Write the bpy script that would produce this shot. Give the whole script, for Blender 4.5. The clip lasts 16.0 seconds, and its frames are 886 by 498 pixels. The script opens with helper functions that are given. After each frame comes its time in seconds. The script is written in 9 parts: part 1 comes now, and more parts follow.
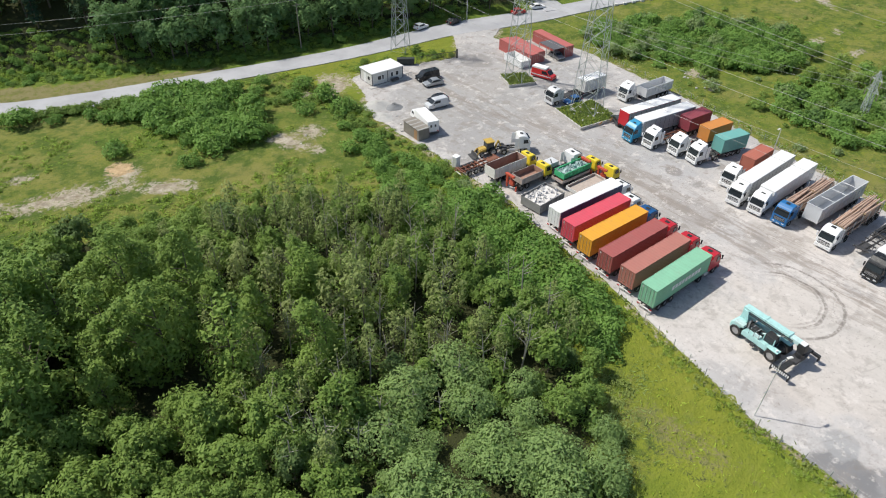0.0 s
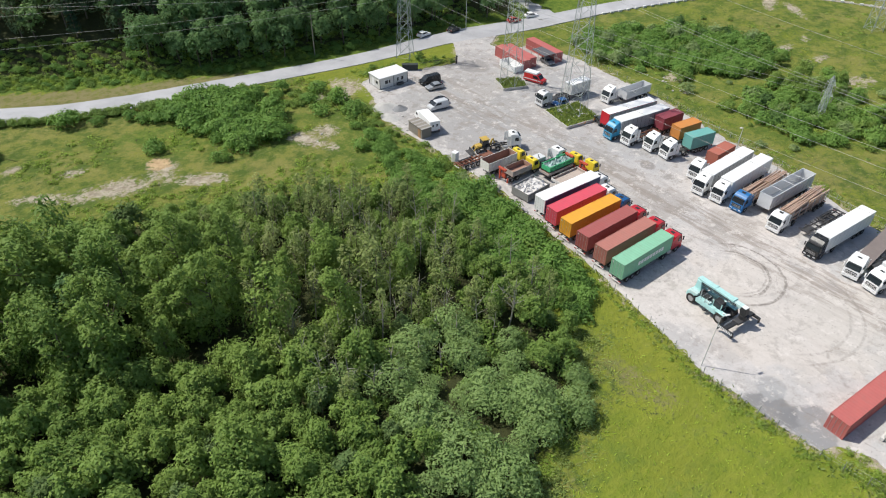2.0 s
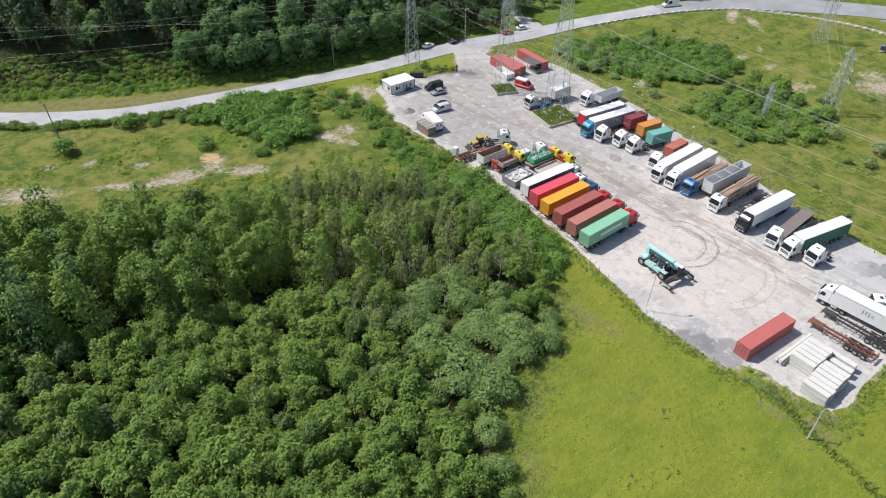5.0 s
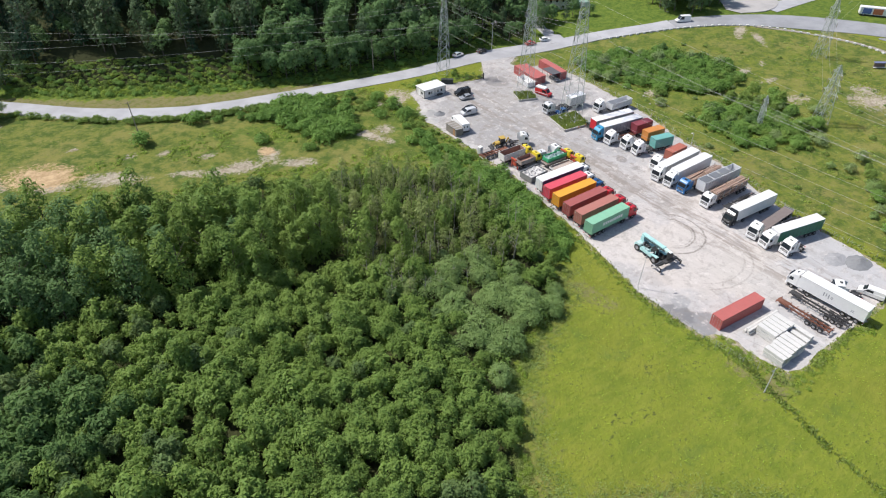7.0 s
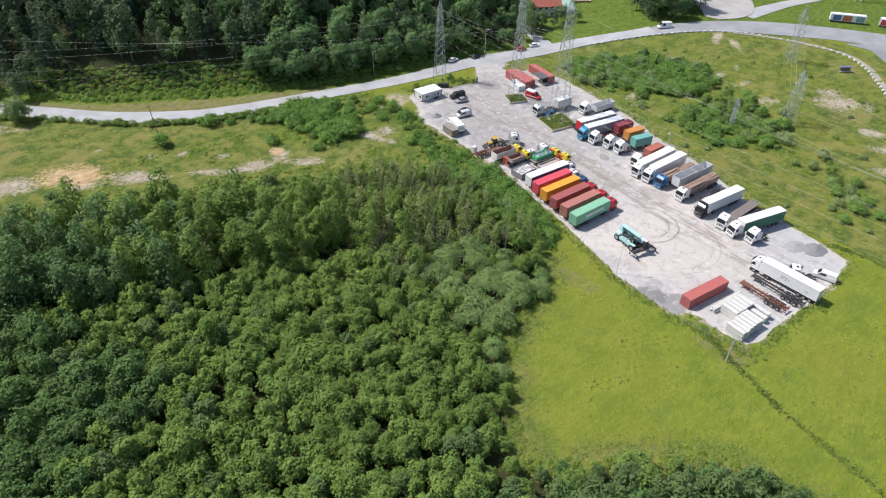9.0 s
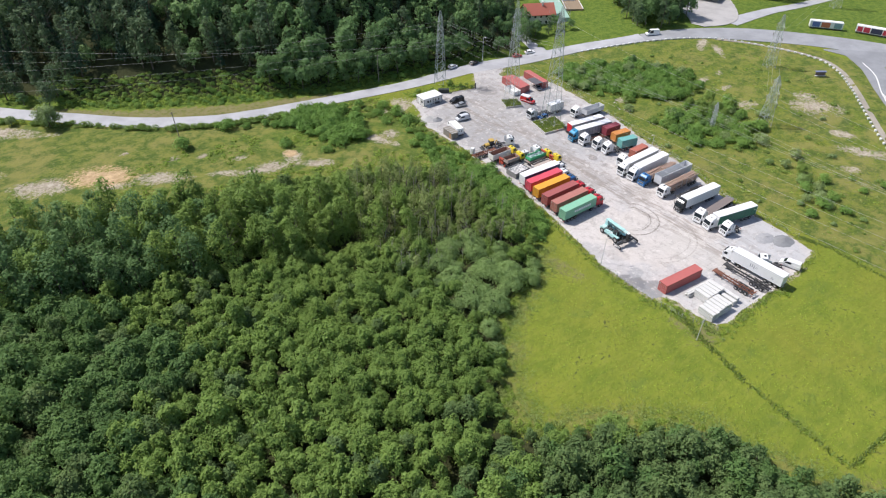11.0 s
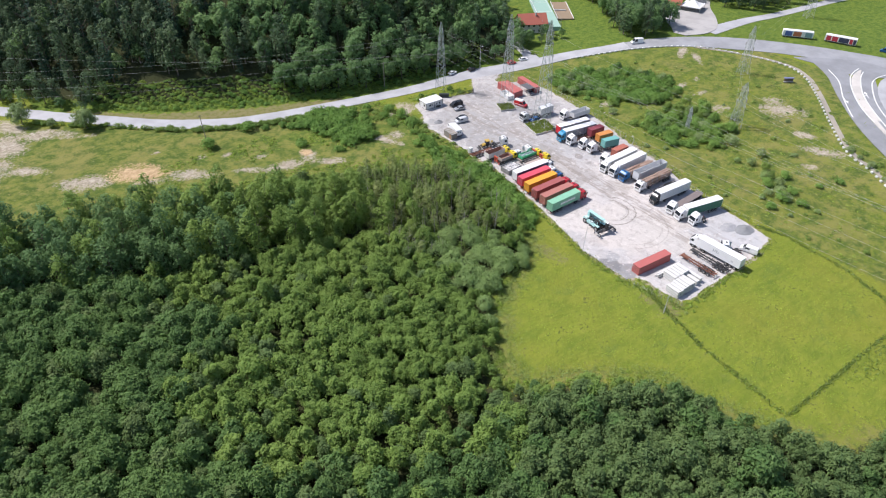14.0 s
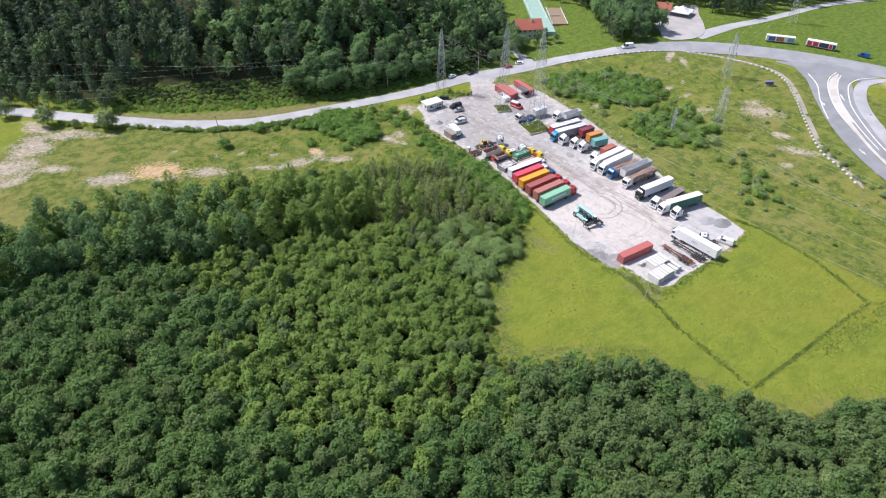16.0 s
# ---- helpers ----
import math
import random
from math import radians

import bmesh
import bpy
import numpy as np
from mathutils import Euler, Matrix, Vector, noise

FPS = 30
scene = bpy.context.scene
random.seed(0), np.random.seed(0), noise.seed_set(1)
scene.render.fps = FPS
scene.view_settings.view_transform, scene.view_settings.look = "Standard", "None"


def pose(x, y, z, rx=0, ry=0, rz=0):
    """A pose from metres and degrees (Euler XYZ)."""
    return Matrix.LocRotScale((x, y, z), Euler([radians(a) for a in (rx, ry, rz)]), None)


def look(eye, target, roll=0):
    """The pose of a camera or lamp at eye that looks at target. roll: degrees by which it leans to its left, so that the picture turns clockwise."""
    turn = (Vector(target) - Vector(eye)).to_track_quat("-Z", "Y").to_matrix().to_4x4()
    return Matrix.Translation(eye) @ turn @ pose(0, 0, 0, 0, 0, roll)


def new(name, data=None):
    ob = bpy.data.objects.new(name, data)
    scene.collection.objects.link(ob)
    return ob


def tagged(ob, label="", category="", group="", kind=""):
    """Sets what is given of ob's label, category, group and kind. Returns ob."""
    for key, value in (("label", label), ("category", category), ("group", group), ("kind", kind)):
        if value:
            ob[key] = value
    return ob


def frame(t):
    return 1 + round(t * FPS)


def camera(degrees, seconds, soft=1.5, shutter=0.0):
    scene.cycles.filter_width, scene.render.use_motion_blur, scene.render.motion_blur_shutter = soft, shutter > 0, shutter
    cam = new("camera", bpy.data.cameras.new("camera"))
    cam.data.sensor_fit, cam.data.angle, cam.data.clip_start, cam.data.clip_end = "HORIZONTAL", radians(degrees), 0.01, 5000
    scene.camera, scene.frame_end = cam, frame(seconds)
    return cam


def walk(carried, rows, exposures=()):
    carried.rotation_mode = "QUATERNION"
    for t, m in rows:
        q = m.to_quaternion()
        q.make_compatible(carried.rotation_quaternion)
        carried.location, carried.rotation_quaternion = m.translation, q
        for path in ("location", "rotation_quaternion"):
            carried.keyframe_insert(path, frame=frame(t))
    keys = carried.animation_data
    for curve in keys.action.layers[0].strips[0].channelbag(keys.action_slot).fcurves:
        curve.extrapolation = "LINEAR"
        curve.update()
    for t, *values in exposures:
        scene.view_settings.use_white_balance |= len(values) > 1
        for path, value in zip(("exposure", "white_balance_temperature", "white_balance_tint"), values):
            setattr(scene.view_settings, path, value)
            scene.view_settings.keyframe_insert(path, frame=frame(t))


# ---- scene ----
cam = camera(66.84, 16.0, soft=1.1)
PATH = [
    (0, (-62.386, -33.994, 59.681), (-36.833, -3.668, 29.228), 0.85),
    (0.5, (-64.495, -36.847, 61.456), (-39.012, -6.460, 31.005), 0.73),
    (1, (-66.651, -39.627, 63.249), (-41.207, -9.198, 32.807), 0.70),
    (1.5, (-68.882, -42.298, 65.033), (-43.463, -11.856, 34.584), 0.68),
    (2, (-71.144, -44.883, 66.820), (-45.722, -14.468, 36.346), 0.66),
    (2.5, (-73.369, -47.504, 68.628), (-47.965, -17.111, 38.118), 0.62),
    (3, (-75.594, -50.086, 70.414), (-50.205, -19.713, 39.871), 0.60),
    (3.5, (-77.930, -52.667, 72.233), (-52.535, -22.321, 41.668), 0.63),
    (4, (-80.569, -55.536, 74.332), (-55.180, -25.176, 43.776), 0.58),
    (6.5, (-97.109, -75.390, 87.582), (-72.045, -44.697, 57.090), 0.71),
    (7, (-99.800, -78.451, 89.699), (-75.746, -46.930, 59.238), 0.60),
    (7.5, (-102.196, -81.033, 91.588), (-78.319, -49.376, 61.129), 0.62),
    (8, (-104.452, -83.484, 93.447), (-80.519, -51.864, 62.993), 0.57),
    (8.5, (-106.641, -86.027, 95.361), (-82.476, -54.609, 64.883), 0.66),
    (9, (-108.747, -88.644, 97.329), (-84.383, -57.399, 66.831), 0.69),
    (11.5, (-119.184, -102.260, 107.170), (-94.893, -70.907, 76.725), 0.31),
    (12, (-121.305, -104.851, 109.025), (-96.998, -73.510, 78.580), 0.35),
    (12.5, (-123.488, -107.475, 110.855), (-99.162, -76.149, 80.409), 0.39),
    (13, (-125.664, -110.087, 112.705), (-101.310, -78.785, 82.257), 0.45),
    (13.5, (-127.887, -112.762, 114.612), (-103.541, -81.454, 84.163), 0.41),
    (14, (-130.156, -115.480, 116.517), (-105.792, -84.193, 86.062), 0.43),
    (14.5, (-132.429, -118.196, 118.406), (-108.061, -86.923, 87.939), 0.43),
    (15, (-134.696, -120.950, 120.313), (-110.326, -89.692, 89.833), 0.44),
    (15.5, (-136.926, -123.754, 122.263), (-112.559, -92.494, 91.783), 0.44),
    (16, (-139.101, -126.646, 124.268), (-114.722, -95.392, 93.792), 0.49),
]
walk(cam, [(t, look(eye, target, roll)) for t, eye, target, roll in PATH], exposures=((0.0, -0.06, 6480, 8), (7.0, 0.02, 6330, 12), (12.0, 0.08, 6240, 14), (16.0, 0.18, 6150, 17)))
# ---------------------------------------------------------------- light
world = bpy.data.worlds.new("sky")
scene.world = world
world.use_nodes = True
wn = world.node_tree
sky = wn.nodes.new("ShaderNodeTexSky")
sky.sky_type = 'NISHITA'
sky.sun_disc = False
SUN_DIR = Vector((0.42, -0.62, -1.02)).normalized()          # the way the sunlight travels
sky.sun_elevation = math.asin(-SUN_DIR.z)
sky.sun_rotation = math.atan2(-SUN_DIR.x, -SUN_DIR.y)
sky.air_density, sky.dust_density, sky.ozone_density = 1.0, 1.4, 1.0
wn.links.new(sky.outputs[0], wn.nodes["Background"].inputs[0])
wn.nodes["Background"].inputs[1].default_value = 0.125
sun = new("sun", bpy.data.lights.new("sun", "SUN"))
sun.data.energy, sun.data.angle, sun.data.color = 5.0, radians(0.6), (1.0, 0.95, 0.87)
sun.matrix_world = look((0, 0, 200), Vector((0, 0, 200)) + SUN_DIR)

# ---------------------------------------------------------------- materials
def nodes_of(name):
    m = bpy.data.materials.new(name)
    m.use_nodes = True
    nt = m.node_tree
    return m, nt, nt.nodes["Principled BSDF"]

def mixc(nt, fac, a, b):
    n = nt.nodes.new("ShaderNodeMix")
    n.data_type = 'RGBA'
    for sock, v in ((n.inputs[0], fac), (n.inputs[6], a), (n.inputs[7], b)):
        if isinstance(v, bpy.types.NodeSocket):
            nt.links.new(v, sock)
        elif isinstance(v, (tuple, list)):
            sock.default_value = (*v[:3], 1)
        else:
            sock.default_value = v
    return n.outputs[2]

def mathn(nt, op, a, b=0.0, clamp=False):
    n = nt.nodes.new("ShaderNodeMath")
    n.operation, n.use_clamp = op, clamp
    for sock, v in ((n.inputs[0], a), (n.inputs[1], b)):
        if isinstance(v, bpy.types.NodeSocket):
            nt.links.new(v, sock)
        else:
            sock.default_value = v
    return n.outputs[0]

def step(nt, v, lo, hi):
    n = nt.nodes.new("ShaderNodeMapRange")
    n.interpolation_type = 'SMOOTHSTEP'
    nt.links.new(v, n.inputs[0])
    n.inputs[1].default_value, n.inputs[2].default_value = lo, hi
    return n.outputs[0]

def noisen(nt, scale, detail=3.0, rough=0.55, stretch=None, world_space=True):
    n = nt.nodes.new("ShaderNodeTexNoise")
    n.inputs["Scale"].default_value, n.inputs["Detail"].default_value, n.inputs["Roughness"].default_value = scale, detail, rough
    if world_space:
        src = nt.nodes.new("ShaderNodeNewGeometry").outputs["Position"]
    else:
        src = nt.nodes.new("ShaderNodeTexCoord").outputs["Object"]
    if stretch:
        mp = nt.nodes.new("ShaderNodeMapping")
        mp.inputs["Scale"].default_value = stretch
        nt.links.new(src, mp.inputs[0])
        src = mp.outputs[0]
    nt.links.new(src, n.inputs["Vector"])
    return n.outputs["Fac"]

def bumpn(nt, bsdf, fac, strength, dist):
    b = nt.nodes.new("ShaderNodeBump")
    b.inputs["Strength"].default_value, b.inputs["Distance"].default_value = strength, dist
    nt.links.new(fac, b.inputs["Height"])
    nt.links.new(b.outputs[0], bsdf.inputs["Normal"])

MATS = {}
def M(name, col, rough=0.5, metal=0.0, var=0.18, scale=1.2, dirt=0.25, dirt_col=(0.19, 0.165, 0.13), bump=0.0):
    """Painted or plain surface with cloudy wear, fine grain and a coat of dust."""
    if name in MATS:
        return MATS[name]
    m, nt, b = nodes_of(name)
    big = noisen(nt, scale, 4, 0.6, world_space=False)
    fine = noisen(nt, scale * 14, 3, 0.6, world_space=False)
    lo, hi = [c * (1 - var) for c in col], [min(1, c * (1 + var)) for c in col]
    c1 = mixc(nt, big, lo, hi)
    d = mathn(nt, 'MULTIPLY', step(nt, noisen(nt, scale * 2.3, 5, 0.7, world_space=False), 0.42, 0.78), dirt)
    c2 = mixc(nt, d, c1, dirt_col)
    c3 = mixc(nt, mathn(nt, 'MULTIPLY', fine, 0.25), c2, [c * 0.72 for c in col])
    nt.links.new(c3, b.inputs["Base Color"])
    b.inputs["Metallic"].default_value = metal
    r = mathn(nt, 'ADD', mathn(nt, 'MULTIPLY', big, 0.25), rough - 0.1, True)
    nt.links.new(r, b.inputs["Roughness"])
    if bump:
        bumpn(nt, b, fine, bump, 0.03)
    MATS[name] = m
    return m

def foliage(name, dark, light, yellow, tree_scale=0.16, gloss=0.6):
    dark, light, yellow = [(c[0] * 1.12, c[1] * 1.18, c[2] * 1.22 + 0.004) for c in (dark, light, yellow)]
    m, nt, b = nodes_of(name)
    rnd = nt.nodes.new("ShaderNodeNewGeometry").outputs["Random Per Island"]
    obj = nt.nodes.new("ShaderNodeObjectInfo").outputs["Random"]
    per_tree = noisen(nt, tree_scale, 2, 0.5)
    stand = noisen(nt, 0.018, 2, 0.5)
    a = mixc(nt, step(nt, per_tree, 0.34, 0.66), dark, light)
    a = mixc(nt, mathn(nt, 'MULTIPLY', step(nt, stand, 0.45, 0.65), 0.5), a, yellow)
    a = mixc(nt, mathn(nt, 'MULTIPLY', obj, 0.35), a, light)
    a = mixc(nt, mathn(nt, 'MULTIPLY', rnd, 0.55), a, yellow)
    nt.links.new(a, b.inputs["Base Color"])
    b.inputs["Roughness"].default_value = gloss
    b.inputs["Specular IOR Level"].default_value = 0.08
    tr = nt.nodes.new("ShaderNodeBsdfTranslucent")
    through_leaf = mixc(nt, 0.45, mixc(nt, 0.35, a, yellow), (0.0, 0.0, 0.0))
    nt.links.new(through_leaf, tr.inputs[0])
    mx = nt.nodes.new("ShaderNodeAddShader")
    nt.links.new(b.outputs[0], mx.inputs[0])
    nt.links.new(tr.outputs[0], mx.inputs[1])
    nt.links.new(mx.outputs[0], nt.nodes["Material Output"].inputs[0])
    return m

# Wood leaves darkened: cloud shade over the south-west stand is put into this colour.
LEAF_SHADED = foliage("leaf_wood_shaded", (0.043, 0.080, 0.024), (0.066, 0.114, 0.030), (0.092, 0.138, 0.035))
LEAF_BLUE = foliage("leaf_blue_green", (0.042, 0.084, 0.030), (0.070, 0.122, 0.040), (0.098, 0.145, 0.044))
LEAF_BANK = foliage("leaf_bank", (0.058, 0.108, 0.040), (0.096, 0.158, 0.054), (0.130, 0.184, 0.060))
# Yellower leaves, also brightened as the sunlit counterpart of the shade-darkened wood leaves.
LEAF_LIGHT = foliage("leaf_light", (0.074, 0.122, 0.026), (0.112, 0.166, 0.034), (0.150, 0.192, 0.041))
LEAF_TALL = foliage("leaf_tall", (0.060, 0.106, 0.025), (0.104, 0.158, 0.032), (0.146, 0.188, 0.038))
LEAF_HILL = foliage("leaf_hill", (0.027, 0.047, 0.026), (0.062, 0.094, 0.043), (0.090, 0.122, 0.052), 0.07)
LEAF_CONIFER = foliage("leaf_conifer", (0.014, 0.030, 0.018), (0.024, 0.048, 0.026), (0.034, 0.060, 0.030), 0.10)
LEAF_KNOT = foliage("leaf_knotweed", (0.068, 0.130, 0.027), (0.106, 0.178, 0.035), (0.142, 0.206, 0.043), 0.3)
LEAF_MID = foliage("leaf_mixed", (0.052, 0.086, 0.028), (0.080, 0.120, 0.036), (0.110, 0.140, 0.044))
LEAF_WILLOW = foliage("leaf_willow", (0.108, 0.160, 0.050), (0.146, 0.202, 0.066), (0.176, 0.222, 0.070), 0.3)
LEAF_GREY = foliage("leaf_greywillow", (0.115, 0.155, 0.060), (0.155, 0.195, 0.080), (0.180, 0.215, 0.075), 0.3)
LEAF_BARE = foliage("leaf_sparse", (0.105, 0.140, 0.040), (0.150, 0.185, 0.052), (0.180, 0.185, 0.070), 0.3)
LEAF_HERB = foliage("leaf_herbs", (0.105, 0.165, 0.022), (0.150, 0.210, 0.028), (0.200, 0.235, 0.042), 0.25)
LEAF_PALEHERB = foliage("leaf_pale_herbs", (0.130, 0.170, 0.036), (0.165, 0.200, 0.050), (0.210, 0.225, 0.070), 0.25)
GRASS_BLADE = foliage("grass_blade", (0.135, 0.190, 0.018), (0.170, 0.220, 0.022), (0.205, 0.238, 0.030), 0.08, 0.6)
REED_BLADE = foliage("reed_blade", (0.125, 0.175, 0.045), (0.160, 0.205, 0.058), (0.190, 0.220, 0.070), 0.2, 0.6)
WEED_BLADE = foliage("weed_blade", (0.090, 0.140, 0.026), (0.130, 0.175, 0.034), (0.180, 0.185, 0.060), 0.2, 0.6)
BARK = M("bark", (0.13, 0.105, 0.08), 0.9, var=0.35, scale=3, bump=0.5)

def ground_material():
    m, nt, b = nodes_of("ground_cover")
    big, mid, fine, tuft = noisen(nt, 0.03, 4), noisen(nt, 0.16, 5, 0.65), noisen(nt, 1.1, 4, 0.65), noisen(nt, 4.5, 3, 0.7)
    g = mixc(nt, step(nt, mid, 0.32, 0.68), (0.132, 0.178, 0.022), (0.200, 0.238, 0.028))
    g = mixc(nt, mathn(nt, 'MULTIPLY', step(nt, big, 0.42, 0.66), 0.6), g, (0.210, 0.212, 0.030))
    g = mixc(nt, mathn(nt, 'MULTIPLY', step(nt, fine, 0.46, 0.72), 0.45), g, (0.110, 0.155, 0.026))
    g = mixc(nt, mathn(nt, 'MULTIPLY', step(nt, tuft, 0.48, 0.75), 0.20), g, (0.100, 0.140, 0.024))
    g = mixc(nt, mathn(nt, 'MULTIPLY', step(nt, noisen(nt, 0.45, 5, 0.7), 0.56, 0.72), 0.3), g, (0.250, 0.245, 0.075))
    streak = noisen(nt, 0.8, 5, 0.7, (0.25, 1.0, 1.0))
    g = mixc(nt, mathn(nt, 'MULTIPLY', step(nt, streak, 0.47, 0.62), 0.40), g, (0.235, 0.250, 0.040))
    g = mixc(nt, mathn(nt, 'MULTIPLY', step(nt, noisen(nt, 0.11, 6, 0.75), 0.54, 0.66), 0.55), g, (0.108, 0.160, 0.030))
    g = mixc(nt, mathn(nt, 'MULTIPLY', step(nt, noisen(nt, 2.2, 5, 0.8), 0.56, 0.68), 0.28), g, (0.098, 0.142, 0.022))
    def att(n):
        a = nt.nodes.new("ShaderNodeAttribute")
        a.attribute_name = n
        return a.outputs["Fac"]
    wob = mathn(nt, 'MULTIPLY', mathn(nt, 'SUBTRACT', mathn(nt, 'ADD', mathn(nt, 'ADD', mid, mathn(nt, 'MULTIPLY', fine, 1.1)), mathn(nt, 'MULTIPLY', tuft, 0.9)), 1.5), 1.7)
    def mask(n, lo=0.35, hi=0.65):
        return step(nt, mathn(nt, 'ADD', att(n), wob), lo, hi)
    dry = mixc(nt, fine, (0.165, 0.145, 0.070), (0.255, 0.215, 0.120))
    g = mixc(nt, mathn(nt, 'MULTIPLY', mask("dry", 0.30, 0.9), 0.85), g, mixc(nt, step(nt, noisen(nt, 0.5, 6, 0.75), 0.46, 0.6), dry, (0.135, 0.140, 0.045)))
    rough = mixc(nt, step(nt, noisen(nt, 0.24, 6, 0.72), 0.42, 0.58), (0.060, 0.100, 0.020), (0.172, 0.184, 0.042))
    rough = mixc(nt, mathn(nt, 'MULTIPLY', step(nt, noisen(nt, 0.75, 6, 0.75), 0.54, 0.64), 0.55), rough, (0.270, 0.245, 0.115))
    rough = mixc(nt, mathn(nt, 'MULTIPLY', step(nt, noisen(nt, 1.7, 5, 0.8), 0.53, 0.62), 0.5), rough, (0.070, 0.115, 0.022))
    rough = mixc(nt, mathn(nt, 'MULTIPLY', step(nt, tuft, 0.5, 0.7), 0.5), rough, (0.075, 0.105, 0.024))
    rough = mixc(nt, mathn(nt, 'MULTIPLY', step(nt, noisen(nt, 0.06, 5, 0.65), 0.48, 0.62), 0.5), rough, (0.245, 0.215, 0.078))
    g = mixc(nt, mathn(nt, 'MULTIPLY', mask("rough", 0.2, 0.9), 0.9), g, rough)
    lush = mixc(nt, step(nt, noisen(nt, 0.5, 6, 0.75), 0.4, 0.6), (0.072, 0.124, 0.019), (0.135, 0.186, 0.030))
    g = mixc(nt, mask("lush", 0.30, 0.8), g, lush)
    soil = mixc(nt, fine, (0.028, 0.034, 0.014), (0.060, 0.065, 0.025))
    g = mixc(nt, mask("soil"), g, soil)
    sand = mixc(nt, step(nt, noisen(nt, 0.6, 6, 0.75), 0.36, 0.62), (0.25, 0.205, 0.145), (0.47, 0.415, 0.335))
    sand = mixc(nt, mathn(nt, 'MULTIPLY', step(nt, fine, 0.5, 0.66), 0.5), sand, (0.25, 0.22, 0.175))
    sand = mixc(nt, step(nt, tuft, 0.55, 0.8), sand, (0.22, 0.21, 0.10))
    g = mixc(nt, step(nt, mathn(nt, 'MULTIPLY', step(nt, att("sand"), 0.05, 0.3), mathn(nt, 'ADD', att("sand"), mathn(nt, 'MULTIPLY', wob, 1.2))), 0.34, 0.78), g, sand)
    orange = mixc(nt, step(nt, noisen(nt, 0.5, 6, 0.7), 0.36, 0.64), (0.36, 0.25, 0.135), (0.55, 0.40, 0.235))
    g = mixc(nt, step(nt, mathn(nt, 'MULTIPLY', step(nt, att("orange"), 0.05, 0.3), mathn(nt, 'ADD', att("orange"), mathn(nt, 'MULTIPLY', wob, 0.9))), 0.34, 0.62), g, orange)
    nt.links.new(g, b.inputs["Base Color"])
    b.inputs["Roughness"].default_value = 0.95
    b.inputs["Specular IOR Level"].default_value = 0.15
    bumpn(nt, b, mathn(nt, 'ADD', fine, mathn(nt, 'MULTIPLY', tuft, 0.6)), 0.9, 0.25)
    return m

